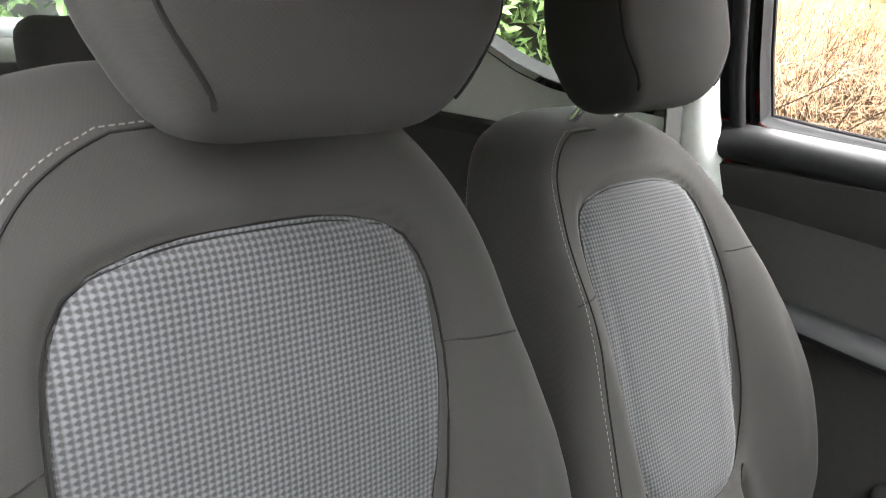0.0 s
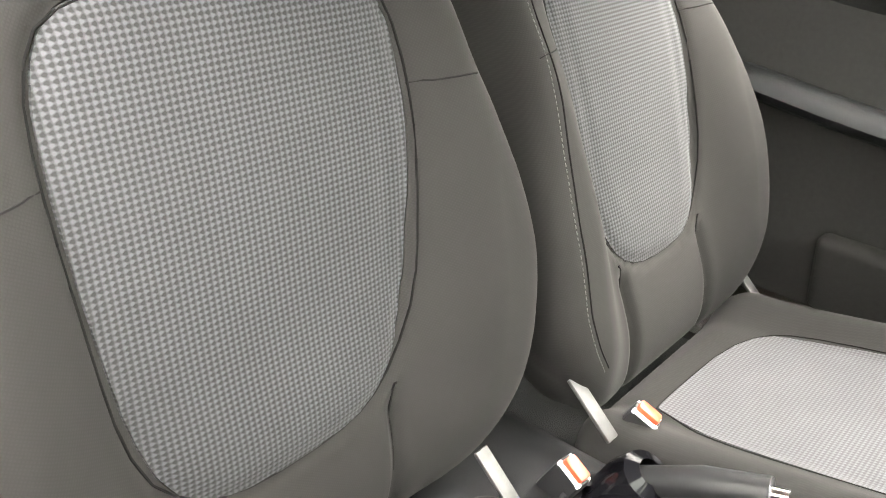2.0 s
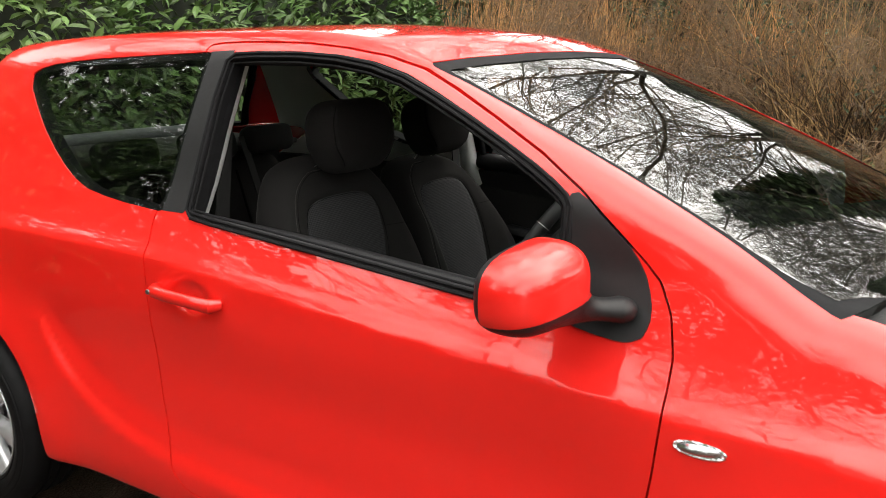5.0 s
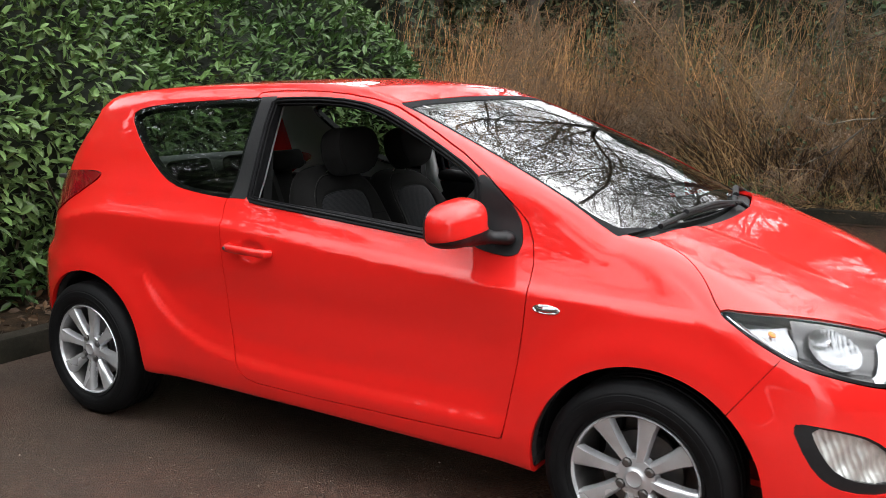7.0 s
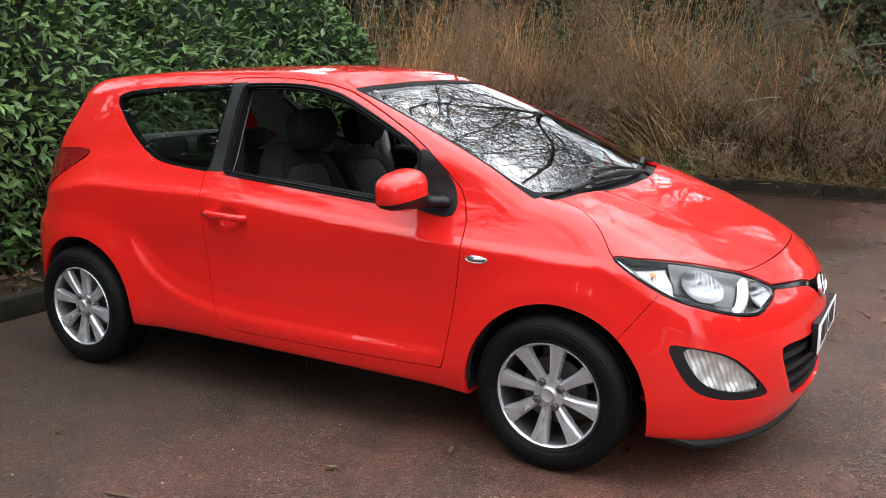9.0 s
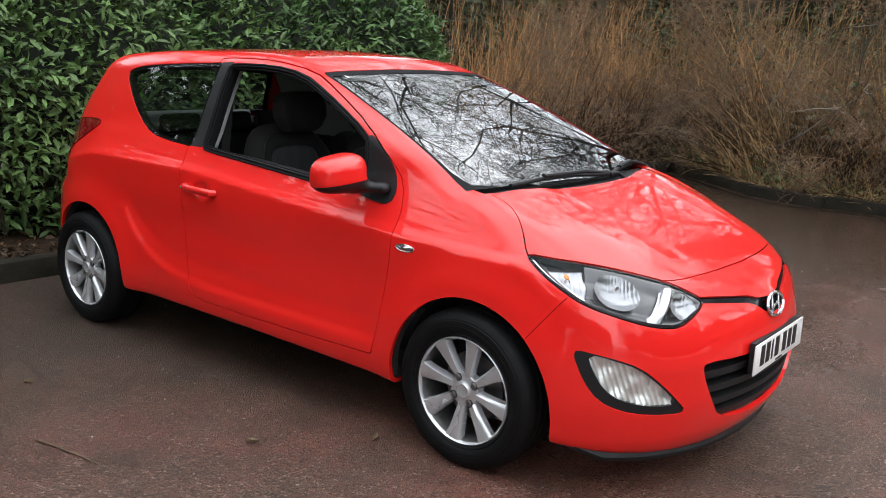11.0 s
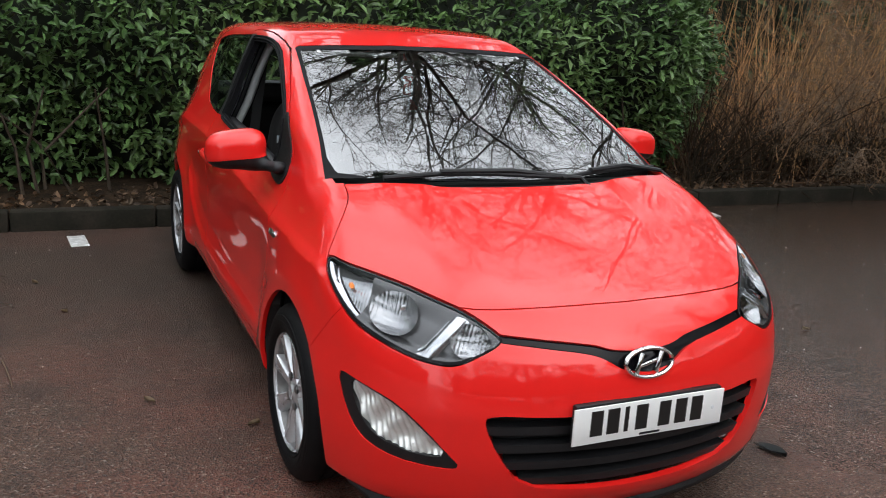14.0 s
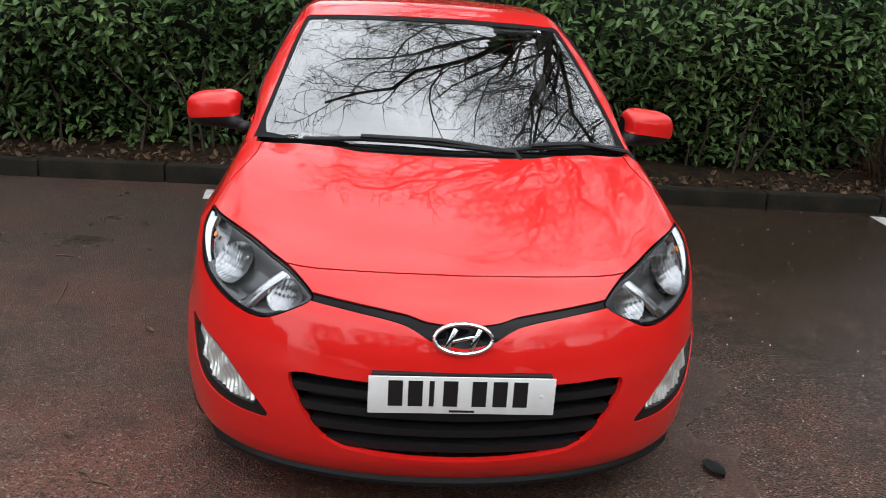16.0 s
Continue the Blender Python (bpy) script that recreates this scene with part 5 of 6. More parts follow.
part("rear_view_mirror", box(0.03, 0.23, 0.065, pose(-0.92, 0.0, 1.315, 0, 12, -8), 0.014, 3), BLACK, car, "black rear view mirror")
for s in (-1, 1):
    part("sun_visor", box(0.16, 0.36, 0.016, pose(-1.02, s * 0.30, 1.385, 0, 18, 0), 0.007), LINER, car, "grey sun visor")

# ---- the car park ----
rng = np.random.default_rng(7)


def wet_tarmac():
    m = material("wet_tarmac", (0.040, 0.036, 0.034), 0.42)
    t = m.node_tree
    b = t.nodes["Principled BSDF"]
    co = t.nodes.new("ShaderNodeTexCoord")

    def noise_at(scale, detail=5, rough=0.6):
        n = t.nodes.new("ShaderNodeTexNoise")
        n.inputs["Scale"].default_value, n.inputs["Detail"].default_value, n.inputs["Roughness"].default_value = scale, detail, rough
        t.links.new(co.outputs["Object"], n.inputs["Vector"])
        return n.outputs["Fac"]

    def ranged(src, a, b2, lo, hi):
        r = t.nodes.new("ShaderNodeMapRange")
        for k, v in zip(("From Min", "From Max", "To Min", "To Max"), (a, b2, lo, hi)):
            r.inputs[k].default_value = v
        t.links.new(src, r.inputs["Value"])
        return r.outputs[0]

    def mixed(fac, c1, c2):
        x = t.nodes.new("ShaderNodeMix")
        x.data_type = "RGBA"
        t.links.new(fac, x.inputs["Factor"])
        for k, c in (("A", c1), ("B", c2)):
            if isinstance(c, tuple):
                x.inputs[k].default_value = (*c, 1)
            else:
                t.links.new(c, x.inputs[k])
        return x.outputs["Result"]

    def calc(op, p, q):
        x = t.nodes.new("ShaderNodeMath")
        x.operation = op
        for k, v in enumerate((p, q)):
            if isinstance(v, (int, float)):
                x.inputs[k].default_value = v
            else:
                t.links.new(v, x.inputs[k])
        return x.outputs[0]

    axes = t.nodes.new("ShaderNodeSeparateXYZ")
    t.links.new(co.outputs["Object"], axes.inputs[0])
    # standing water and silt lie on the side by the bank, bare grit on the other
    shore = calc("MINIMUM", calc("SUBTRACT", axes.outputs["Y"], 0.75), calc("SUBTRACT", 1.0, axes.outputs["X"]))
    shore = calc("ADD", shore, calc("MULTIPLY", calc("SUBTRACT", noise_at(0.7, 5), 0.5), 3.0))
    pool = ranged(shore, -0.1, 0.9, 0.0, 1.0)
    small = ranged(noise_at(1.3, 5), 0.56, 0.68, 0.0, 0.8)
    pool = calc("MAXIMUM", pool, small)
    red = ranged(noise_at(0.55, 5), 0.45, 0.60, 0, 1)
    base = mixed(red, (0.086, 0.048, 0.034), (0.150, 0.053, 0.037))
    chips = t.nodes.new("ShaderNodeTexVoronoi")
    chips.inputs["Scale"].default_value = 140
    t.links.new(co.outputs["Object"], chips.inputs["Vector"])
    tone = t.nodes.new("ShaderNodeSeparateColor")
    t.links.new(chips.outputs["Color"], tone.inputs[0])
    base = mixed(ranged(tone.outputs[0], 0.45, 1.0, 0, 0.85), base, (0.175, 0.100, 0.070))
    base = mixed(ranged(tone.outputs[1], 0.90, 0.98, 0, 0.7), base, (0.36, 0.30, 0.25))
    base = mixed(ranged(tone.outputs[2], 0.7, 0.9, 0, 0.8), base, (0.010, 0.009, 0.009))
    base = mixed(ranged(noise_at(3.5), 0.45, 0.7, 0, 0.55), base, (0.019, 0.0145, 0.012))
    base = mixed(ranged(noise_at(2.1, 6), 0.63, 0.74, 0, 0.4), base, (0.040, 0.045, 0.020))
    base = mixed(calc("MULTIPLY", pool, 0.62), base, (0.030, 0.020, 0.014))
    # shade and damp by the hedge, painted into the tarmac as a darker strip
    hedge_side_shade = calc("ADD", axes.outputs["X"], calc("MULTIPLY", calc("SUBTRACT", noise_at(0.9, 5), 0.5), 2.6))
    base = mixed(ranged(hedge_side_shade, 0.2, -2.2, 0.0, 0.55), base, (0.024, 0.019, 0.013))
    t.links.new(base, b.inputs["Base Color"])
    t.links.new(ranged(pool, 0, 1, 0.32, 0.44), b.inputs["Specular IOR Level"])
    t.links.new(ranged(pool, 0, 1, 0.36, 0.16), b.inputs["Roughness"])
    bp = t.nodes.new("ShaderNodeBump")
    bp.inputs["Distance"].default_value = 0.006
    t.links.new(ranged(pool, 0, 1, 1.0, 0.30), bp.inputs["Strength"])
    t.links.new(chips.outputs["Distance"], bp.inputs["Height"])
    t.links.new(bp.outputs[0], b.inputs["Normal"])
    return m


def sheet(name, f, x0, x1, y0, y1, nx, ny, mat):
    X, Y = np.meshgrid(np.linspace(x0, x1, nx), np.linspace(y0, y1, ny), indexing="ij")
    V = np.stack([X, Y, f(X, Y)], -1).reshape(-1, 3)
    i = (np.arange(nx - 1)[:, None] * ny + np.arange(ny - 1)).reshape(-1)
    F = np.stack([i, i + ny, i + ny + 1, i + 1], 1)
    return part(name, from_arrays(name, V, F), mat)


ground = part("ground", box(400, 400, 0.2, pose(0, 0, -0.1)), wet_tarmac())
tagged(ground, "wet dark tarmac with reddish patches", "ground", kind="structure")
SOIL = material("leaf_litter", (0.014, 0.010, 0.007), 0.95, spec=0.1, second=(0.040, 0.025, 0.014), mix_scale=9, vary=0.5, scale=60, bump=0.8, bscale=70)
CONCRETE = material("kerb_concrete", (0.028, 0.023, 0.017), 0.85, spec=0.15, second=(0.013, 0.012, 0.008), mix_scale=4, vary=0.25, scale=50, bump=0.4, bscale=140)
WHITE = material("worn_white_paint", (0.62, 0.62, 0.60), 0.6, second=(0.35, 0.34, 0.32), mix_scale=25, vary=0.2, scale=90)


def kerb_x(y):
    return -3.53 + 0.03 * y


def far_y(x):
    return 6.70 + 1.6 * step(-1.0, -3.8, np.asarray(x, float)) + 0.0 * x


def rough_ground(X, Y, s=1.0):
    return s * (np.sin(X * 1.7 + Y * 0.6) * 0.06 + np.sin(Y * 2.3 - X * 0.9) * 0.05 + np.sin(X * 5.1 + 1.3 * Y) * 0.02)


bed = sheet("hedge_bed", lambda X, Y: 0.10 + 0.05 * np.maximum(kerb_x(Y) - 0.1 - X, 0) + rough_ground(X, Y, 0.5) * step(0, 0.5, kerb_x(Y) - 0.12 - X) - 0.5 * (X > kerb_x(Y) - 0.10), -16, -3.4, -14, 16, 90, 140, SOIL)
tagged(bed, "brown leaf litter under the hedge", "soil", kind="structure")
bank = sheet("scrub_bank", lambda X, Y: 0.10 + 0.16 * np.clip(Y - far_y(X) - 0.3, 0, 12) + rough_ground(X, Y) * step(0, 0.6, Y - far_y(X) - 0.12) - 0.6 * (Y < far_y(X) + 0.10), -16, 18, 5.5, 26, 160, 110, SOIL)
tagged(bank, "brown weedy bank with dead grass", "bank", kind="structure")

kerb = tagged(new("kerb"), "damp mossy concrete kerb edging", "kerb", kind="structure")
stone_me = None
for n in range(26):
    y = -10.5 + n * 0.92
    b = box(0.125, 0.912, 0.26, None, 0.018, 2)
    ob = part("kerb_stone", b if stone_me is None else stone_me, CONCRETE, kerb)
    stone_me = ob.data
    ob.matrix_basis = pose(kerb_x(y) - 0.065 + random.uniform(-0.006, 0.006), y, 0.0 + random.uniform(-0.006, 0.006), 0, 0, -1.7 + random.uniform(-0.5, 0.5))
# a dark silted gutter along the far kerb
gx = np.linspace(-3.3, 12, 60)
gut = [(x, float(far_y(x)) - d, 0.004) for x in gx for d in (0.0, 0.16 + 0.04 * math.sin(x * 3.1))]
silt = part("gutter_silt", from_arrays("gutter_silt", np.array(gut), [(2 * i, 2 * i + 1, 2 * i + 3, 2 * i + 2) for i in range(59)]), SOIL)
tagged(silt, "dark wet silt in the gutter along the kerb", "silt", kind="structure")
kerb2 = tagged(new("far_kerb"), "wet dark kerb edging along the bank", "kerb", kind="structure")
for n in range(24):
    x = -5.0 + n * 0.92
    ob = part("kerb_stone", stone_me, CONCRETE, kerb2)
    turn = math.degrees(math.atan(float(far_y(x + 0.3) - far_y(x - 0.3)) / 0.6))
    ob.matrix_basis = pose(x, float(far_y(x)) + 0.065 + random.uniform(-0.008, 0.008), -0.005 + random.uniform(-0.008, 0.006), 0, 0, 90 + turn + random.uniform(-0.6, 0.6)) @ Matrix.Diagonal((1, 1 / math.cos(radians(turn)), 1, 1))

for x, y, a in ((-3.27, -1.36, 4), (-3.18, 3.66, -6), (-3.12, 6.1, 0)):
    mk = part("bay_mark", box(0.27, 0.11, 0.003, pose(x, y, 0.0025, 0, 0, a), 0.001), WHITE)
    tagged(mk, "worn white parking bay mark on tarmac", "road marking", kind="structure")

# litter on the tarmac: twigs, leaves, grit
TWIG = material("damp_twig", (0.10, 0.065, 0.04), 0.8, vary=0.3, scale=60)
DEADLEAF = material("dead_leaf", (0.26, 0.20, 0.12), 0.7, vary=0.4, scale=40)
for x, y, a, l in ((0.46, -1.18, 55, 0.20), (-1.30, -1.75, 10, 0.34), (-1.75, -1.95, 80, 0.12), (-0.25, -2.05, 30, 0.10), (1.6, 2.4, 70, 0.4), (2.1, 3.6, 20, 0.35), (1.2, 4.4, 95, 0.5), (0.9, 1.9, 120, 0.18)):
    pts = [(x + math.cos(radians(a)) * l * k / 4 + random.uniform(-0.012, 0.012), y + math.sin(radians(a)) * l * k / 4 + random.uniform(-0.012, 0.012), 0.006) for k in range(5)]
    tagged(part("twig", tube(pts, 0.004, 6, radii=[0.005, 0.004, 0.004, 0.003, 0.0015]), TWIG), "thin damp twig lying on the tarmac", "twig", "fallen twigs")


def leaf_on_ground(x, y, a, l, mat, label):
    b = bmesh.new()
    rows = [(0, 0.02), (0.25, 0.5), (0.55, 0.62), (0.85, 0.3), (1.0, 0.03)]
    vs = [[b.verts.new((l * u, l * w * 0.4 * k, 0.004 + 0.012 * abs(k) * (0.5 + u))) for k in (-1, 0, 1)] for u, w in rows]
    for p, q in zip(vs, vs[1:]):
        for i in (0, 1):
            b.faces.new((p[i], p[i + 1], q[i + 1], q[i]))
    bmesh.ops.solidify(b, geom=list(b.faces), thickness=0.0012)
    ob = part("fallen_leaf", b, mat)
    ob.matrix_basis = pose(x, y, 0.001, 0, 0, a)
    return tagged(ob, label, "leaf", "fallen leaves")


leaf_on_ground(0.36, 0.94, 10, 0.13, material("wet_dark_leaf", (0.03, 0.035, 0.035), 0.35), "dark wet leaf flat on the tarmac")
for x, y in ((-0.69, -1.19), (-0.38, -0.89), (0.22, -1.28), (-0.02, -2.2), (0.3, -1.75), (0.55, -2.05), (-1.9, -1.5), (-2.4, -1.6), (1.3, 1.5), (0.9, 2.6), (-0.6, 2.2)):
    leaf_on_ground(x, y, random.uniform(0, 360), random.uniform(0.03, 0.05), DEADLEAF, "small pale dead leaf on the tarmac")
gv, gf = [], []
for k in range(550):
    x, y, r = rng.uniform(-3.4, 3.2), rng.uniform(-3.4, 4.5), rng.uniform(0.002, 0.0055)
    i = len(gv)
    gv += [(x - r, y, 0), (x, y - r, 0), (x + r, y, 0), (x, y + r, 0), (x, y, r * 1.1)]
    gf += [(i, i + 1, i + 4), (i + 1, i + 2, i + 4), (i + 2, i + 3, i + 4), (i + 3, i, i + 4)]
grit = part("grit", from_arrays("grit", np.array(gv), gf, None, False), material("pale_grit", (0.30, 0.26, 0.22), 0.8, random_tint=0.5))
tagged(grit, "scattered pale grit on the tarmac", "grit", kind="stuff")


# ---- plants ----
def foliage_material(name, base, second, rough=0.38, tint=0.45):
    m = material(name, base, rough, vary=0.15, scale=6, second=second, mix_scale=1.3, random_tint=tint, spec=0.36)
    return m


def leaf_cloud(name, pos, out, size, aspect, droop, mat):
    """Many folded leaves in one mesh: places, outward ways, lengths."""
    n = len(pos)
    d = out + rng.normal(0, 0.75, (n, 3))
    d[:, 2] -= droop
    d /= np.linalg.norm(d, axis=1)[:, None]
    up = np.array([0, 0, 1.0]) + out * 0.7 + rng.normal(0, 0.45, (n, 3))
    s = np.cross(d, up)
    s /= np.maximum(np.linalg.norm(s, axis=1), 1e-6)[:, None]
    nrm = np.cross(s, d)
    l = size[:, None]
    w = l * aspect
    V = np.empty((n, 8, 3))
    V[:, 0] = pos
    V[:, 1] = pos + d * l * 0.30 + s * w * 0.85 + nrm * w * 0.35
    V[:, 2] = pos + d * l * 0.66 + s * w * 0.90 + nrm * w * 0.30 - nrm * l * 0.03
    V[:, 3] = pos + d * l - nrm * l * 0.12
    V[:, 4] = pos + d * l * 0.66 - s * w * 0.90 + nrm * w * 0.30 - nrm * l * 0.03
    V[:, 5] = pos + d * l * 0.30 - s * w * 0.85 + nrm * w * 0.35
    V[:, 6] = pos + d * l * 0.30
    V[:, 7] = pos + d * l * 0.66 - nrm * l * 0.03
    i = np.arange(n)[:, None] * 8
    F = np.concatenate([i + np.array([[a, b2, c]]) for a, b2, c in ((0, 6, 1), (0, 5, 6), (7, 3, 2), (7, 4, 3))]).tolist()
    F += np.concatenate([i + np.array([[1, 6, 7, 2]]), i + np.array([[6, 5, 4, 7]])]).tolist()
    return from_arrays(name, V.reshape(-1, 3), F, None, False)


LAUREL = foliage_material("laurel_leaf", (0.060, 0.118, 0.034), (0.110, 0.182, 0.056))
DARKLEAF = foliage_material("ivy_leaf", (0.032, 0.060, 0.024), (0.060, 0.090, 0.036), 0.45)
STEM = material("hedge_stem", (0.05, 0.035, 0.022), 0.85, vary=0.3, scale=30)
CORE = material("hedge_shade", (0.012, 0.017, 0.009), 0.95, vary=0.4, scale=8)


def bulge(a, b, k):
    return (np.sin(a * 1.9 + k) * 0.10 + np.sin(a * 4.3 + b * 2.1 + k * 2) * 0.07 + np.sin(b * 3.7 - a * 1.3) * 0.06 + np.sin(a * 9.1 + b * 7.3) * 0.035)


def hedge_row(name, label, y0, y1, front, top, depth, count, size, mat, lean=0.0, base=0.10, aspect=0.19, hollow=0.0):
    h = tagged(new(name), label, "hedge")
    y = rng.uniform(y0, y1, count)
    tz = top(y)
    face = rng.random(count) < 0.72
    z = np.where(face, base + 0.02 + (tz - base) * rng.random(count) ** 0.95, tz + rng.normal(0, 0.05, count))
    x = front(y) + bulge(y, z, 1.0) - lean * np.maximum(z - 1.15, 0) ** 1.3 - np.where(face, np.abs(rng.normal(0, 0.13, count)), rng.random(count) * depth)
    x = x - hollow * step(1.45, 0.15, z) - 0.22 * step(0.6, 0.12, z) * rng.random(count) - 0.25 * step(-0.35, 0.0, z - tz) * face
    out = np.stack([np.where(face, 1.0, 0.25), 0 * y, np.where(face, 0.35 + 0.9 * lean * np.maximum(z - 1.15, 0), 1.0)], 1)
    part("foliage", leaf_cloud("leaves", np.stack([x, y, z], 1), out, rng.uniform(size * 0.6, size * 1.25, count), aspect, 0.25, mat), mat, h)["kind"] = "stuff"
    # added dark sheet behind the leaves; its colour stands in for inner shade
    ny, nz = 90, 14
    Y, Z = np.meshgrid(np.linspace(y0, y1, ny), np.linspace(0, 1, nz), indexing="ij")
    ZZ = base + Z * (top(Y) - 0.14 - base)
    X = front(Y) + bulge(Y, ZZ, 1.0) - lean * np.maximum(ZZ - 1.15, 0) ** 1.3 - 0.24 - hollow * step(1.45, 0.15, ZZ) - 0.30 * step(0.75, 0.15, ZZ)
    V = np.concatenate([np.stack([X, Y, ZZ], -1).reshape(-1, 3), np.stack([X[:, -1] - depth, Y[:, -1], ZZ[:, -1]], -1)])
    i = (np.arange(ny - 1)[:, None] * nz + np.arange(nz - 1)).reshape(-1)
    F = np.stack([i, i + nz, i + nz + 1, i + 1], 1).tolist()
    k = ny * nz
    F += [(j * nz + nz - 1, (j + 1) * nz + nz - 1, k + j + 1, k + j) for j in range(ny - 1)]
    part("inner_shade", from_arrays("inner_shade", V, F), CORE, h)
    bm = None
    for _ in range(46):
        yy = rng.uniform(y0, y1)
        xx = float(front(np.array(yy))) - rng.uniform(0.1, 0.3)
        bm = tube([(xx - 0.15, yy, base - 0.05), (xx - 0.1 + rng.normal(0, 0.06), yy + rng.normal(0, 0.1), base + 0.35), (xx + rng.normal(0, 0.08), yy + rng.normal(0, 0.2), base + 0.8)], 0.01, 5, bm, radii=[0.016, 0.011, 0.006])
    part("stem_work", bm, STEM, h)["kind"] = "stuff"
    return h


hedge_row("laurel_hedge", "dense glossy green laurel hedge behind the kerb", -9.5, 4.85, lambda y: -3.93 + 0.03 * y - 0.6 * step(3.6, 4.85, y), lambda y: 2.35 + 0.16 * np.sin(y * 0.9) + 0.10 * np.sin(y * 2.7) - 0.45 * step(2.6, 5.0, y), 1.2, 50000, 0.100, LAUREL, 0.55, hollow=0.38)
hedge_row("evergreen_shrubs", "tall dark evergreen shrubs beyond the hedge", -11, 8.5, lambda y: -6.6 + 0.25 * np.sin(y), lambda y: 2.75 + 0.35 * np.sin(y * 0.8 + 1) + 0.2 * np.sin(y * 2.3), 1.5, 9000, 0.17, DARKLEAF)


def ribbons(name, roots, tips, bend, width, mat, segs=3):
    """Thin tapering stems as creased ribbons: roots, tips, sideways sag, widths."""
    n = len(roots)
    d = tips - roots
    side = np.cross(d, rng.normal(0, 1, (n, 3)))
    side /= np.maximum(np.linalg.norm(side, axis=1), 1e-6)[:, None]
    V = np.empty((n, segs + 1, 3, 3))
    other = np.cross(side, d)
    other /= np.maximum(np.linalg.norm(other, axis=1), 1e-6)[:, None]
    for k in range(segs + 1):
        t = k / segs
        c = roots + d * t + bend * (t * t)
        w = width[:, None] * (1 - 0.75 * t)
        V[:, k, 0], V[:, k, 1], V[:, k, 2] = c - side * w, c + other * w * 0.9, c + side * w
    i = (np.arange(n)[:, None] * (segs + 1) + np.arange(segs)).reshape(-1) * 3
    F = np.concatenate([np.stack([i, i + 1, i + 4, i + 3], 1), np.stack([i + 1, i + 2, i + 5, i + 4], 1)])
    return from_arrays(name, V.reshape(-1, 3), F, None, False)


STRAW = material("dry_stem", (0.62, 0.33, 0.145), 0.85, second=(0.40, 0.235, 0.10), mix_scale=0.42, random_tint=0.95)
DEADSTEM = material("dead_stem", (0.40, 0.265, 0.125), 0.85, second=(0.15, 0.12, 0.055), mix_scale=0.6, random_tint=0.95)
BRAMBLE = material("bramble_stem", (0.13, 0.058, 0.026), 0.8, second=(0.22, 0.125, 0.050), mix_scale=0.8, random_tint=0.9)
GREENSTEM = material("green_stem", (0.09, 0.12, 0.03), 0.7, second=(0.16, 0.15, 0.05), mix_scale=2, random_tint=0.4)


def bank_z(x, y):
    return 0.10 + 0.16 * np.clip(y - far_y(x) - 0.3, 0, 12)


scrub = tagged(new("dry_scrub"), "tangle of dry brown stems and brambles on a bank", "scrub")
# tufts: each with its own place, height, lean and density
nt = 620
tx = rng.uniform(-7.5, 11, nt)
toff = 0.35 + np.abs(rng.normal(0, 1.25, nt))
ty = far_y(tx) + toff
behind = np.arange(nt) >= 430
ty = np.where(behind, rng.uniform(4.35, 11.0, nt), ty)
tx = np.where(behind, kerb_x(ty) - 0.35 - toff, tx)
swell = np.sin(tx * 1.1 + 0.4 + ty * 0.5) * 0.5 + np.sin(tx * 2.7 + 1) * 0.3
th = np.clip((1.35 + 0.75 * swell + rng.normal(0, 0.55, nt)) * np.clip(toff * 0.95, 0.22, 1.35), 0.2, 1.95)
th = np.where(behind, th * (0.45 + 0.55 * step(5.0, 7.5, ty)), th)
tl = rng.normal(0, 0.34, (nt, 2)) + np.array([0, -0.12])
n = 11000
own = rng.integers(0, nt, n)
fall = rng.random(n) ** 0.7
sx, sy = tx[own] + rng.normal(0, 0.20, n), ty[own] + rng.normal(0, 0.20, n)
sy = np.where(behind[own], sy, np.maximum(sy, far_y(sx) + 0.2))
ht = th[own] * (0.45 + 0.75 * fall) * rng.uniform(0.7, 1.1, n)
root = np.stack([sx, sy, np.where(behind[own], 0.08, bank_z(sx, sy)) - 0.03], 1)
lean = np.stack([np.clip(tl[own, 0] + rng.normal(0, 0.24, n), -0.4, 0.4), np.clip(tl[own, 1] + rng.normal(0, 0.24, n), -0.4, 0.4), np.ones(n)], 1) * ht[:, None]
sag = np.clip(np.stack([rng.normal(0, 0.4, n), rng.normal(-0.05, 0.3, n), -np.abs(rng.normal(0, 0.38, n))], 1), -0.45, 0.3) * ht[:, None]
for v, most in ((lean, 0.08), (sag, 0.05)):
    v[:, 0] = np.where(behind[own], np.minimum(v[:, 0], most * ht), v[:, 0])
wide = rng.uniform(0.0032, 0.0095, n)
orange = (sx < -2.4 + 0.6 * np.sin(sy * 3)) | behind[own]
for nm, keep, mat in (("dry_growth", orange, STRAW), ("brown_growth", ~orange, DEADSTEM)):
    part(nm, ribbons(nm, root[keep], (root + lean)[keep], sag[keep], wide[keep], mat, 5), mat, scrub)["kind"] = "stuff"
m2 = 14000
pick = rng.integers(0, n, m2)
tt = rng.uniform(0.2, 1.0, m2)
r2 = root[pick] + lean[pick] * tt[:, None] + sag[pick] * (tt ** 2)[:, None]
dirs = rng.normal(0, 1, (m2, 3)) * np.array([1, 1, 0.8]) + np.array([0, 0, 0.25])
dirs /= np.linalg.norm(dirs, axis=1)[:, None]
part("twig_tangle", ribbons("twig_tangle", r2, r2 + dirs * rng.uniform(0.08, 0.42, m2)[:, None], rng.normal(0, 0.06, (m2, 3)), rng.uniform(0.0022, 0.0058, m2), BRAMBLE, 2), BRAMBLE, scrub)["kind"] = "stuff"
litter = tagged(new("leaf_litter"), "fallen brown leaves under the hedge and along the kerbs", "leaves", kind="stuff")
